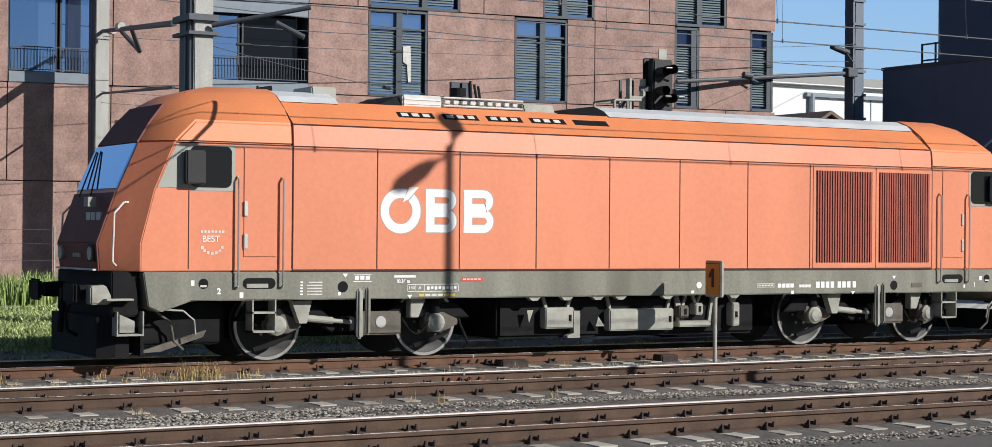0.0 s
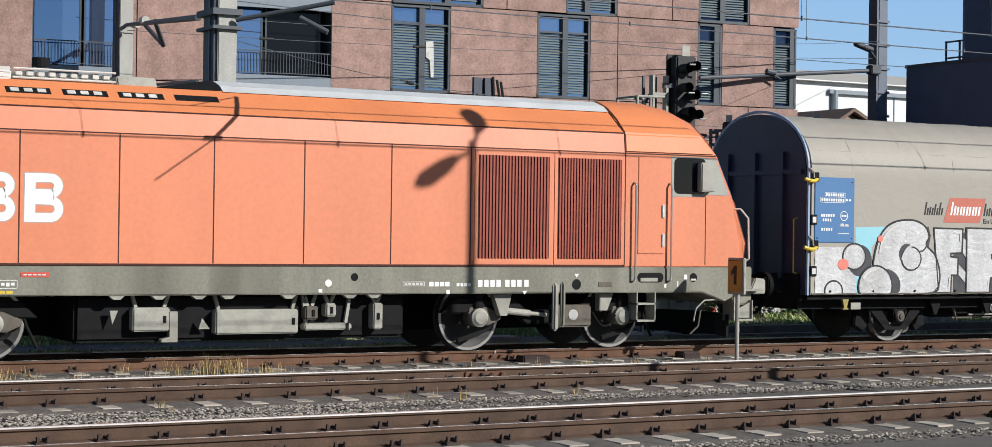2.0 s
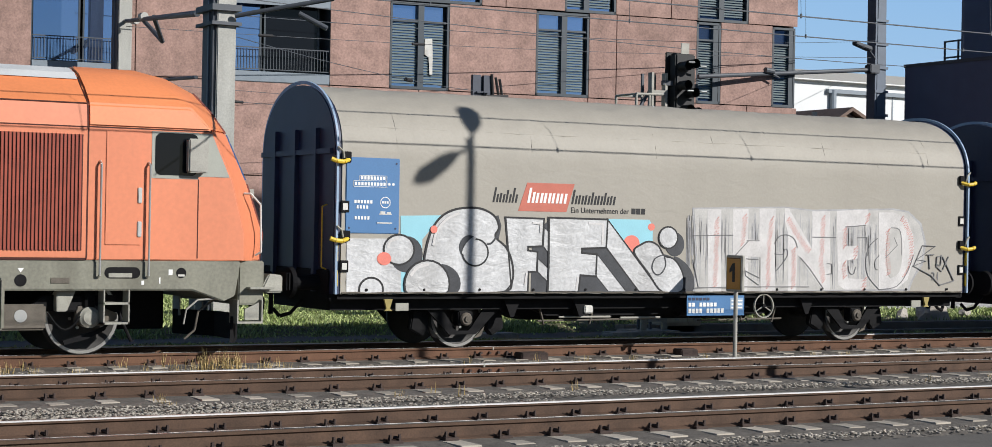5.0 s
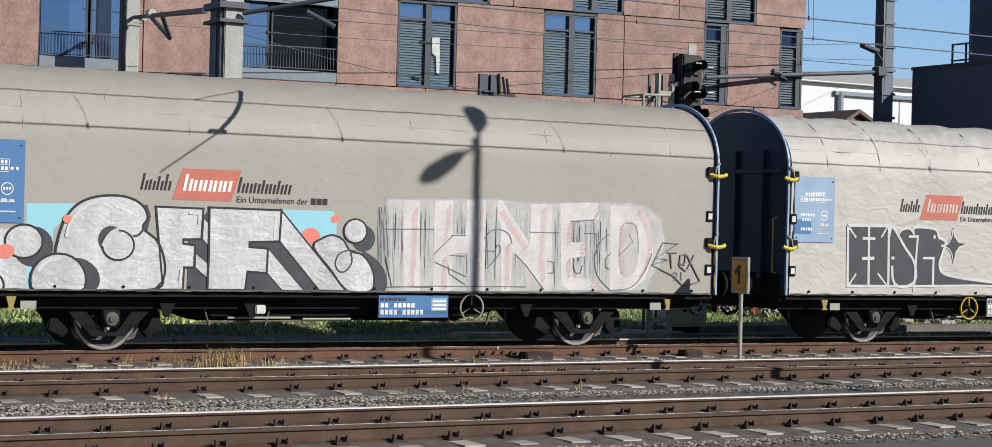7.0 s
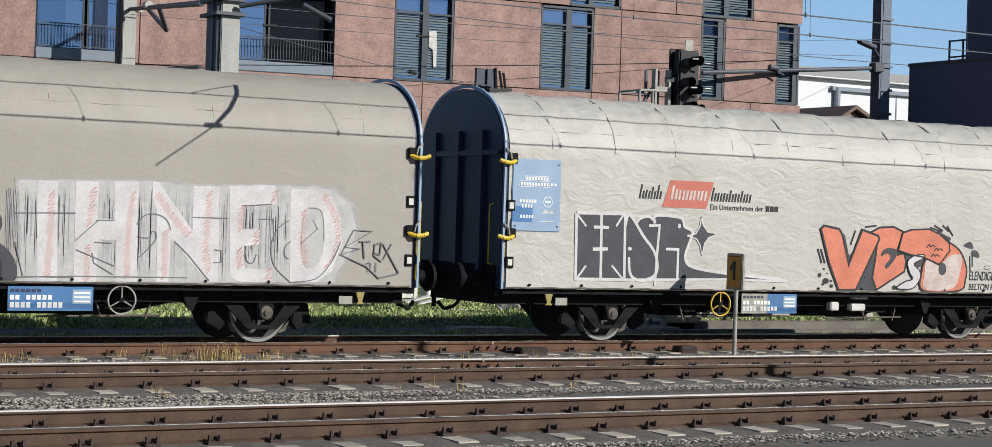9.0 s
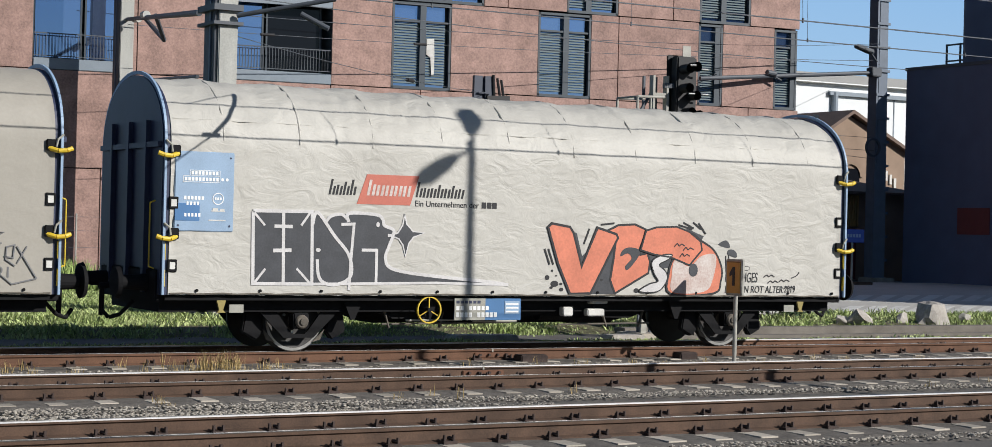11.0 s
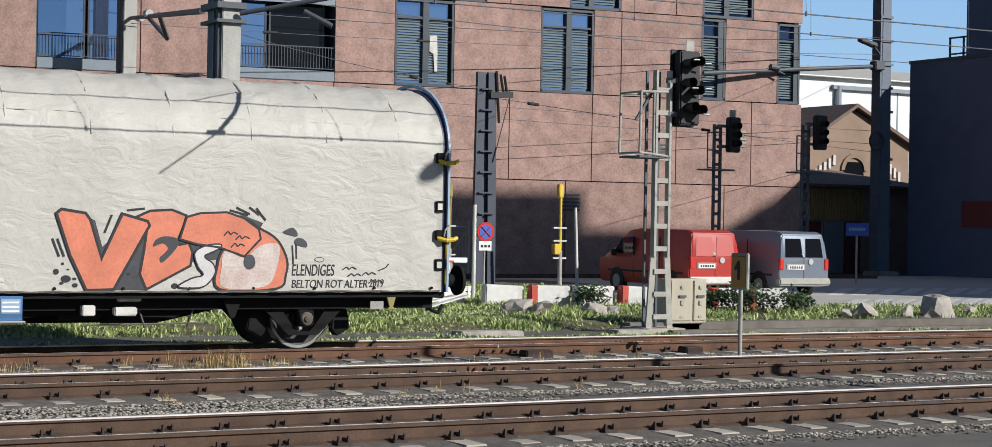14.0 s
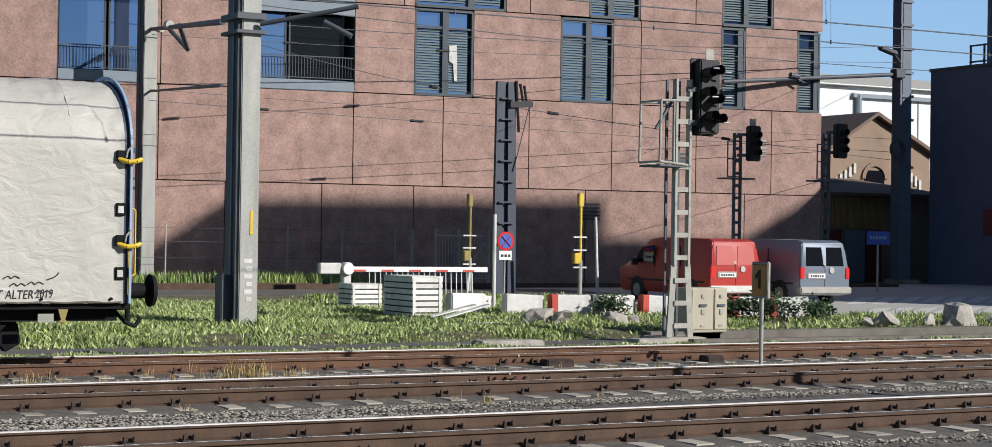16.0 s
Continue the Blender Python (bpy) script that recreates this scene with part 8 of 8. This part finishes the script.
# ---------------------------------------------------------------- yard furniture
def crate(x, y, w, d, h, z=GZ, n=7):
    c = thing("wooden_crate", "white-painted slatted wooden crate on the grass", "crate", "white crates")
    for k in range(n):
        z0 = z + (h) * k / n
        z1 = z0 + h / n - 0.034
        part("slat", Shape().box(x, x + w, y, y + 0.03, z0, z1), CRATE_WHITE, c)
        part("slat", Shape().box(x, x + 0.03, y + 0.03, y + d, z0, z1), CRATE_WHITE, c)
    # Black filler stands in for the shade inside, seen through the slat gaps.
    part("inner_shade", Shape().box(x + 0.04, x + w - 0.01, y + 0.04, y + d, z - 0.1, z + h - 0.03), INK, c)
    part("lid", Shape().box(x - 0.01, x + w + 0.01, y - 0.01, y + d + 0.01, z + h - 0.03, z + h), CRATE_WHITE, c)
    for xx in (x + 0.02, x + w - 0.1):
        part("upright", Shape().box(xx, xx + 0.07, y - 0.015, y, z, z + h - 0.03), CRATE_WHITE, c)
    return c


crate(19.6, 43.5, 0.87, 0.9, 0.64, n=5)
crate(18.7, 38.1, 0.80, 1.55, 0.98)
crate(22.1, 42.2, 0.95, 0.8, 0.36, n=3)
for x, y, a in ((18.9, 36.9, 20), (19.2, 36.7, 24)):
    p = part("loose_board", Shape().box(-1.1, 1.1, -0.08, 0.08, 0, 0.03), DIRTY_WHITE)
    p.matrix_basis = Matrix.Translation((x, y, 0.10)) @ Euler((0, radians(-9), radians(a))).to_matrix().to_4x4()
    tagged(p, "grey weathered board leaning in the grass", "board", "loose boards")
tagged(part("loose_board", Shape().box(18.2, 19.6, 35.6, 35.72, -0.1, -0.04), DIRTY_WHITE), "grey board lying in the grass", "board", "loose boards")

bar_ = thing("barrier", "white and red level barrier with hanging skirt bars", "barrier")
part("pivot", Shape().box(20.42, 20.66, 45.9, 46.15, GZ, 0.80), DIRTY_WHITE, bar_, bevel=0.03)
part("hinge", Shape().lathe_y((20.54, 0.92), [(0.001, 45.8), (0.16, 45.8), (0.18, 45.85), (0.18, 46.1)], 18), WHITE, bar_)
part("counterweight", Shape().box(19.72, 20.36, 45.9, 46.1, 0.78, 1.08), DIRTY_WHITE, bar_, "white counterweight plate", bevel=0.02)
for k in range(10):
    x0 = 20.7 + 0.426 * k
    part("boom", Shape().box(x0, x0 + 0.426, 45.95, 46.05, 0.84, 0.98), WHITE, bar_)
    if k % 2 == 0:
        part("red_band", Shape().box(x0 + 0.05, x0 + 0.42, 45.944, 46.05, 0.845, 0.90), RED, bar_)
for k in range(20):
    x0 = 21.25 + 0.17 * k
    part("skirt_bar", Shape().rod((x0, 46.0, 0.84), (x0 + 0.02, 46.0, 0.22), 0.014, seg=6), WHITE, bar_)
part("support", Shape().rod((24.4, 46.0, 0.84), (24.3, 46.0, GZ), 0.03, seg=8), WHITE, bar_)


def post(x, y, h, r, material, label, lean=0.0):
    return tagged(part("post", Shape().rod((x, y, GZ - 0.1), (x + lean, y, GZ + h), r, r * 0.95, seg=10), material), label, "post", "yard posts")


post(23.5, 42.9, 2.53, 0.055, DIRTY_WHITE, "thin white steel post in the grass")
post(31.1, 49.8, 2.6, 0.055, DIRTY_WHITE, "leaning thin white steel post", -0.12)
for x, y, h in ((31.4, 51.4, 3.3), (29.7, 56.0, 3.3)):
    # The farther yellow post has its shade put into the colour.
    tone = YELLOW if x > 30 else MUSTARD
    p = thing("detector_post", "yellow post with boxed sensors", "post", "yellow sensor posts")
    part("shaft", Shape().rod((x, y, GZ - 0.1), (x, y, h), 0.05, seg=10), tone, p)
    part("shaft_foot", Shape().rod((x, y, GZ - 0.1), (x, y, 1.1), 0.075, seg=10), GALV, p)
    part("sensor_box", Shape().box(x - 0.11, x + 0.06, y - 0.1, y + 0.1, h - 0.42, h + 0.02), tone, p, bevel=0.02)
    part("sensor_box", Shape().box(x - 0.28, x - 0.05, y - 0.12, y + 0.1, 1.0, 1.35), tone, p, bevel=0.02)
    for z in (1.85, 1.42, 0.85):
        part("cross_bar", Shape().box(x - 0.28, x + 0.22, y - 0.05, y + 0.05, z, z + 0.05), DIRTY_WHITE, p)
np_ = thing("no_parking_sign", "round no-parking sign with white plate on a post", "sign")
part("post", Shape().rod((28.7, 51.7, GZ - 0.1), (28.7, 51.7, 2.0), 0.035, seg=10), GALV, np_)
dsc = part("disc", Shape().disc_y(28.7, 1.71, 0.31, 51.62, 51.65, 28), LAMP_RED, np_, "red-rimmed blue disc")
part("disc_face", Shape().disc_y(28.7, 1.71, 0.235, 51.612, 51.63, 28), SIGN_BLUE, dsc)
part("slash", Shape().bar((28.54, 51.61, 1.87), (28.86, 51.61, 1.55), 0.06, 0.01), LAMP_RED, dsc)
part("slash", Shape().bar((28.54, 51.61, 1.55), (28.86, 51.61, 1.87), 0.06, 0.01), LAMP_RED, dsc)
pl_ = part("plate", Shape().box(28.47, 28.93, 51.63, 51.65, 1.10, 1.40), WHITE, np_)
for k in range(3):
    part("plate_bar", Shape().box(28.53 + 0.13 * k, 28.62 + 0.13 * k, 51.622, 51.635, 1.2, 1.28), INK, pl_)
bs = thing("street_sign", "small blue sign on a thin post", "sign")
part("post", Shape().rod((45.8, 53.4, GZ - 0.1), (45.8, 53.4, 2.0), 0.04, seg=8), GALV, bs)
bf_ = part("board", Shape().box(45.2, 46.3, 53.3, 53.35, 1.75, 2.25), SIGN_BLUE, bs, bevel=0.01)
for k in range(6):
    part("board_bar", Shape().box(45.32 + 0.14 * k, 45.42 + 0.14 * k, 53.29, 53.305, 1.95, 2.07), RIM, bf_)

# concrete barrier blocks in white and red
for i, (x, y, a, red) in enumerate(((20.9, 39.6, 5, 0), (22.0, 38.7, -8, 0), (23.1, 38.3, -14, 1), (24.15, 37.9, -10, 0), (25.2, 37.5, -12, 1), (26.3, 37.0, -15, 0), (27.3, 36.6, -15, 1), (28.2, 36.2, -18, 1))):
    b = thing("barrier_block", "weathered white and red concrete barrier block", "barrier block", "barrier blocks")
    b.matrix_basis = pose(x, y, GZ + 0.03, 0, random.uniform(-3, 3), a)
    part("block", Shape().prism_x([(-0.20, 0), (0.20, 0), (0.16, 0.50), (-0.16, 0.50)], -0.5, 0.5), CRATE_WHITE, b, bevel=0.025)
    if red:
        part("red_end", Shape().prism_x([(-0.203, 0), (0.203, 0), (0.163, 0.503), (-0.163, 0.503)], -0.51, -0.32), RED, b, bevel=0.02)


def rock(x, y, r, sz=0.7, seed=0):
    bm = bmesh.new()
    bmesh.ops.create_icosphere(bm, subdivisions=2, radius=1)
    rn = random.Random(seed)
    off = Vector((rn.uniform(0, 50), rn.uniform(0, 50), 0))
    cuts = [Vector((rn.gauss(0, 1), rn.gauss(0, 1), rn.gauss(0.3, 0.8))).normalized() for _ in range(9)]
    for v in bm.verts:
        n = noise.noise(v.co * 1.1 + off) * 0.40 + noise.noise(v.co * 3 + off) * 0.22
        for c in cuts:
            v.co -= c * max(0.0, v.co.dot(c) - 0.50)
        v.co = v.co * (1 + n)
        v.co = Vector((v.co.x * r, v.co.y * r * 0.8, v.co.z * r * sz))
    me = bpy.data.meshes.new("boulder")
    bm.to_mesh(me)
    bm.free()
    me.materials.append(ROCK)
    ob = new("boulder", me)
    ob.location = (x, y, GZ + r * sz * 0.35)
    return tagged(ob, "grey rough boulder lying in the grass", "boulder", "boulders")


for i, (x, y, r) in enumerate(((20.55, 35.6, 0.46), (21.0, 35.2, 0.40), (22.3, 35.0, 0.38), (23.0, 35.3, 0.22), (20.6, 39.6, 0.30), (31.4, 33.6, 0.68), (30.6, 33.8, 0.24), (28.9, 33.4, 0.40), (28.5, 33.6, 0.2), (32.8, 33.9, 0.2))):
    rock(x, y, r, 0.75, i)
for x, y, w in ((16.7, 30.9, 0.7), (20.1, 30.6, 0.4)):
    tagged(part("slab_piece", Shape().box(x, x + w * 2, y, y + 0.5, -0.30, -0.14), ROCK, bevel=0.03), "flat dark piece of slab beside the track", "slab", "slab pieces")

# fence before the office building
fn = thing("wire_fence", "wire mesh fence with grey posts before the building", "fence")
for x in (16.6, 19, 21.37, 23.8, 26.16, 28.4, 30.65):
    part("fence_post", Shape().rod((x, 64, GZ - 0.1), (x, 64, 2.12), 0.035, seg=8), GALV, fn)
for z in (0.25, 0.9, 1.5, 2.0):
    part("fence_wire", Shape().rod((10, 64, z), (30.65, 64, z), 0.006, seg=5), DARKSTEEL, fn)
gt = thing("mesh_gate", "grey steel bar gate in the fence", "gate")
for x in (30.4, 31.4, 32.4, 33.7):
    part("gate_post", Shape().rod((x, 62, GZ - 0.1), (x, 62, 2.1), 0.06, seg=8), GALV, gt)
for z in (0.2, 1.85):
    part("gate_rail", Shape().rod((31.4, 62, z), (33.7, 62, z), 0.03, seg=6), GALV, gt)
for k in range(18):
    part("gate_bar", Shape().rod((31.45 + 0.125 * k, 62, 0.2), (31.45 + 0.125 * k, 62, 1.85), 0.014, seg=5), GALV, gt)
part("brace", Shape().rod((33.0, 62, 0.9), (33.7, 62, 1.75), 0.02, seg=6), GALV, gt)
for p_ in ((17.6, 4.9), (13.2, 2.6), (21.35, 5.6)):
    lv = Shape()
    a0, z0 = p_
    for k in range(5):
        lv.box(a0 - 0.5, a0 + 0.4, -0.06, -0.03, z0 + 0.16 * k, z0 + 0.08 + 0.16 * k)
    o = part("louvre", lv, DARKSTEEL if a0 != 21.35 else GALV, office, kind="stuff")

# ---------------------------------------------------------------- far sheds
sh = thing("gabled_shed", "tan rendered shed with tiled gable roof", "building")
part("wall", Shape().prism_y([(69.2, -0.3), (76.9, -0.3), (76.9, 7.35), (72.5, 9.25), (69.2, 7.4)], 85, 100), TANWALL, sh)
for xa, za, xb, zb in ((68.7, 7.1, 72.5, 9.4), (77.4, 7.0, 72.5, 9.4)):
    part("roof", Shape().add([(xa, 84.6, za), (xb, 84.6, zb), (xb, 100, zb), (xa, 100, za), (xa, 84.6, za + 0.22), (xb, 84.6, zb + 0.22), (xb, 100, zb + 0.22), (xa, 100, za + 0.22)],
                              [(0, 1, 2, 3), (7, 6, 5, 4), (0, 4, 5, 1), (1, 5, 6, 2), (2, 6, 7, 3), (3, 7, 4, 0)]), ROOFTILE, sh)
for k in range(5):
    part("dentil", Shape().box(69.5 + 0.35 * k, 69.68 + 0.35 * k, 84.9, 85.02, 5.0 + 0.22 * k, 5.6 + 0.22 * k), DIRTY_WHITE, sh)
    part("dentil", Shape().box(74.6 + 0.35 * k, 74.78 + 0.35 * k, 84.9, 85.02, 5.9 - 0.22 * k, 6.5 - 0.22 * k), DIRTY_WHITE, sh)
part("arched_window", band(Shape(), 72.55, 5.6, 0.75, 1.0, 0, 180, 84.88, 85.02, 16), TANWALL, sh)
part("arch_glass", Shape().box(71.8, 73.3, 84.95, 85.02, 5.1, 6.1), DARKGLASS, sh)
an = thing("yellow_annex", "ochre corrugated annex with dark red doors", "building")
part("wall", Shape().box(57.9, 66.5, 72.1, 80, -0.3, 4.2), TANWALL, an)
for k in range(28):
    part("cladding_rib", Shape().box(58.0 + 0.15 * k, 58.09 + 0.15 * k, 72.02, 72.1, 2.5, 4.1), OCHRE, an)
part("roof", Shape().prism_x([(71.6, 4.15), (80, 5.2), (80, 5.35), (71.6, 4.3)], 57.6, 66.6), ROOFTILE, an)
for x0, x1, m in ((58.2, 59.4, MAROON), (59.6, 60.9, SILLM), (61.0, 62.0, MAROON)):
    part("door", Shape().box(x0, x1, 72.0, 72.12, -0.2, 2.4), m, an)
for x0, x1, z0, z1 in ((65.4, 66.4, 1.2, 4.1), (67.4, 68.8, 3.3, 4.0), (67.4, 68.8, 1.2, 2.45)):
    n = int((x1 - x0) / 0.22)
    for k in range(n):
        tagged(part("sheet_rib", Shape().box(x0 + 0.22 * k, x0 + 0.22 * k + 0.16, 75.9, 76, z0, z1), OCHRE, an), "")
wh = thing("white_hall", "long white hall with shallow grey roof", "building")
part("wall", Shape().box(108, 140, 140, 160, -0.3, 17.2), WHITEWALL, wh)
part("roof", Shape().prism_x([(139.4, 17.0), (150, 19.2), (160, 17.0)], 107.5, 141), ROOFGREY, wh)
part("gutter", Shape().box(116.5, 141, 139.6, 140, 15.9, 16.3), SILLM, wh)
part("downpipe", Shape().rod((117.2, 139.8, 0), (117.2, 139.8, 16.2), 0.35, seg=10), SILLM, wh)
part("panel_seam", Shape().box(125, 125.12, 139.95, 140.02, 0, 15.9).box(132, 132.12, 139.95, 140.02, 0, 15.9), SILLM, wh)

# ---------------------------------------------------------------- yard lamp and line gear beside the tracks
lp = thing("yard_lamp", "tall yard lamp with two heads between the tracks", "lamp post")
LX, LY = 21.34, 14.0
part("pole", Shape().rod((LX, LY, -0.3), (LX, LY, 10.11), 0.09, 0.06, seg=12), GALV, lp)
for hx, hy, dz in ((-0.28, -0.95, -0.05), (-0.24, 0.92, 0.26)):
    part("arm", Shape().rod((LX, LY, 9.96), (LX + hx * 0.35, LY + hy * 0.35, 10.04 + dz * 0.4), 0.035, seg=8), GALV, lp)
    part("lamp_head", Shape().loft([[(LX + hx * d - hy * a * w, LY + hy * d + hx * a * w, 10.04 + dz * d + b * h) for a, b in ((-1, -1), (1, -1), (1, 1), (-1, 1))] for d, w, h in ((0.28, 0.07, 0.04), (0.5, 0.15, 0.07), (0.85, 0.17, 0.08), (1.02, 0.08, 0.04))]), GALV, lp, bevel=0.02)
hg = thing("registration_arm", "thin steady arm clamped to the contact wire", "overhead line arm")
part("steady_tube", Shape().pipe([(11.665, 21.7, 5.205), (11.66, 22.2, 5.23), (11.655, 22.6, 5.31), (11.65, 22.9, 5.40)], 0.030, 8), GALV, hg)
part("pull_wire", Shape().rod((11.665, 21.7, 5.205), (11.575, 20.6, 5.28), 0.012, seg=6), GALV, hg)
part("clamp", Shape().rod((11.54, 21.7, 5.225), (11.79, 21.7, 5.225), 0.035, seg=8), GALV, hg)
part("stay", Shape().rod((11.65, 22.9, 5.40), (11.52, 21.72, 5.81), 0.008, seg=6), GALV, hg)

# rail joints and cable boxes in the tracks
for x, y in ((12.56, TRACKS["b"] + GAUGE), (14.5, TA - GAUGE), (19.3, TRACKS["c"] - GAUGE)):
    j = thing("rail_joint", "rusty bolted fishplate joining two rails", "rail joint", "rail joints")
    part("fishplate", Shape().box(x - 0.33, x + 0.33, y - 0.042, y - 0.008, -0.145, -0.06), RUST_ORANGE, j, bevel=0.008)
    for k in range(4):
        part("bolt", Shape().rod((x - 0.24 + 0.16 * k, y - 0.085, -0.095), (x - 0.24 + 0.16 * k, y - 0.04, -0.095), 0.022, seg=6), CLIP, j)
    part("gap_mark", Shape().box(x - 0.012, x + 0.012, y - 0.040, y - 0.034, -0.05, -0.002), GREYPART, j)
for x, y, w in ((14.75, 25.25, 0.5), (17.9, 25.3, 0.35)):
    tagged(part("track_box", Shape().box(x, x + w, y - 0.16, y + 0.12, -0.25, -0.07), CLIP, bevel=0.02), "low dark cable box beside the rail", "cable box", "cable boxes")
for x0, y0, x1, y1 in ((15.5, 19.0, 24.5, 18.35), (5.2, 18.2, 8.5, 19.1)):
    s_ = Shape().pipe([(x0 + (x1 - x0) * k / 8, y0 + (y1 - y0) * k / 8 + 0.06 * math.sin(k * 1.9), -0.245) for k in range(9)], 0.018, 6)
    tagged(part("ground_cable", s_, INK), "black cable lying across the grit", "cable", "ground cables")


# ---------------------------------------------------------------- grass and weeds
def blades(name, label, spots, material, height, width, per=9, spread=0.14, bend=0.4, category="grass", seed=3):
    rn = random.Random(seed)
    V, F = [], []
    for x, y, z, k in spots:
        for _ in range(per):
            a = rn.uniform(0, 6.283)
            bx, by = x + rn.gauss(0, spread), y + rn.gauss(0, spread)
            h = rn.uniform(*height) * k
            w = rn.uniform(0.6, 1.3) * width
            dx, dy = math.cos(a) * w, math.sin(a) * w
            lx, ly = rn.uniform(-bend, bend) * h, rn.uniform(-bend, bend) * h
            n = len(V)
            V += [(bx - dx, by - dy, z), (bx + dx, by + dy, z), (bx + lx * 0.4 + dx * 0.8, by + ly * 0.4 + dy * 0.8, z + h * 0.6), (bx + lx * 0.4 - dx * 0.8, by + ly * 0.4 - dy * 0.8, z + h * 0.6), (bx + lx, by + ly, z + h)]
            F += [(n, n + 1, n + 2, n + 3), (n + 3, n + 2, n + 4)]
    me = bpy.data.meshes.new(name)
    me.from_pydata(V, [], F)
    me.materials.append(material)
    return tagged(new(name, me), label, category, kind="stuff")


def verge_z(y):
    return float(np.interp(y, (29.6, 30.7, 31.9, 32.7, 33.6, 36.0), (-0.262, -0.31, -0.36, -0.30, -0.12, GZ)))


rg = random.Random(11)
spots = []
while len(spots) < 11500:
    x, y = rg.uniform(3, 36), rg.uniform(28.7, 47.5)
    if x > 1.05 * y or x < 0.18 * y - 2 or (x > 27.2 and y > 36.8):
        continue
    dens = 0.45 + 0.9 * noise.noise(Vector((x * 0.7, y * 0.7, 0))) + (0.35 if x < 20 else -0.05)
    if y < 32.6:
        dens -= 0.15
    if rg.random() < dens:
        spots.append((x, y, max(verge_z(y), -0.235) if y < 30.6 else verge_z(y), (0.5 if y < 32.6 else 1.0) * max(0.35, 0.8 + 1.4 * noise.noise(Vector((x * 0.8, y * 0.8, 4))))))
blades("grass", "lush green weedy grass on the verge", spots[:5200], GRASS, (0.04, 0.14), 0.009, per=17, spread=0.17, bend=0.7)
blades("weeds", "yellow-green broad-leaved weeds in the grass", spots[5200:], WEED, (0.04, 0.15), 0.019, per=16, spread=0.16, bend=0.9, category="weeds", seed=5)
dry = [(rg.uniform(6.2, 10.6), rg.uniform(24.3, 25.3), -0.22, rg.uniform(0.5, 1.0)) for _ in range(26)]
dry += [(rg.gauss(9.45, 0.25), rg.uniform(24.6, 25.2), -0.22, rg.uniform(0.9, 1.6)) for _ in range(22)]
dry += [(rg.uniform(10, 24), rg.choice((24.6, 20.2)) + rg.uniform(-0.3, 0.3), -0.22, rg.uniform(0.4, 0.9)) for _ in range(22)]
dry += [(rg.gauss(7.0, 0.15), rg.uniform(20.2, 20.5), -0.22, rg.uniform(0.3, 0.7)) for _ in range(3)]
blades("dry_grass", "tufts of dry yellow grass in the ballast", dry, STRAW, (0.12, 0.26), 0.005, per=9, spread=0.05, bend=0.35, seed=7)
tallw = [(rg.uniform(20, 28.5), rg.uniform(61.5, 63.5), GZ, rg.uniform(0.6, 1.3)) for _ in range(420)]
tallw += [(rg.uniform(21, 31), rg.uniform(47.5, 51.5), GZ, rg.uniform(0.15, 0.4)) for _ in range(300)]
tallw += [(rg.uniform(10.5, 15.4), rg.uniform(48.0, 51.5), GZ, rg.uniform(1.0, 2.1)) for _ in range(520)]
blades("tall_weeds", "tall green weeds along the fence", tallw, GRASS, (0.2, 0.5), 0.022, per=9, spread=0.2, bend=0.25, category="weeds", seed=9)


def shrub(cx, cy, rx, ry, h, count, seed):
    """A low shrub: a few stems and many small leaves in uneven clumps."""
    rn = random.Random(seed)
    t = thing("shrub", "low dark green leafy shrub beside the road", "shrub", "roadside shrubs")
    st = Shape()
    tips = []
    for _ in range(9):
        e = (cx + rn.uniform(-rx, rx), cy + rn.uniform(-ry, ry), GZ + rn.uniform(0.5, 1.0) * h)
        st.rod((cx + rn.uniform(-rx, rx) * 0.6, cy, GZ - 0.05), e, 0.012, 0.005, seg=5)
        tips.append(e)
    part("stems", st, BARK, t)
    V, F = [], []
    for _ in range(count):
        c = rn.choice(tips)
        p = Vector((c[0] + rn.gauss(0, rx * 0.28), c[1] + rn.gauss(0, ry * 0.3), max(GZ + 0.02, c[2] + rn.gauss(-0.12 * h, h * 0.22))))
        u = Vector((rn.gauss(0, 1), rn.gauss(0, 1), rn.gauss(0, 1))).normalized()
        w = u.orthogonal().normalized()
        ln = rn.uniform(0.035, 0.07)
        n = len(V)
        V += [tuple(p - u * ln), tuple(p + w * ln * 0.5), tuple(p + u * ln), tuple(p - w * ln * 0.5)]
        F.append((n, n + 1, n + 2, n + 3))
    me = bpy.data.meshes.new("leaves")
    me.from_pydata(V, [], F)
    me.materials.append(LEAF)
    o = new("leaves", me)
    o.parent = t
    o["kind"] = "stuff"


for i, (x, y, rx, h) in enumerate(((26.6, 35.4, 0.6, 0.50), (27.5, 35.1, 0.7, 0.55), (28.2, 35.0, 0.4, 0.42), (23.6, 37.3, 0.4, 0.5), (26.2, 36.0, 0.5, 0.5))):
    shrub(x, y, rx, 0.35, h, 650, i)


def motions():
    times = [0.5 * i for i in range(33)]
    for ob in MOVERS:
        walk(ob, [(t, pose(train_at(t), 0, 0)) for t in times])
    for e, x, r in WHEELSETS:
        rows = []
        for i in range(161):
            t = 0.1 * i
            rows.append((t, pose(x, TA, r, 0, math.degrees(train_at(t) / r), 0)))
        walk(e, rows)


motions()
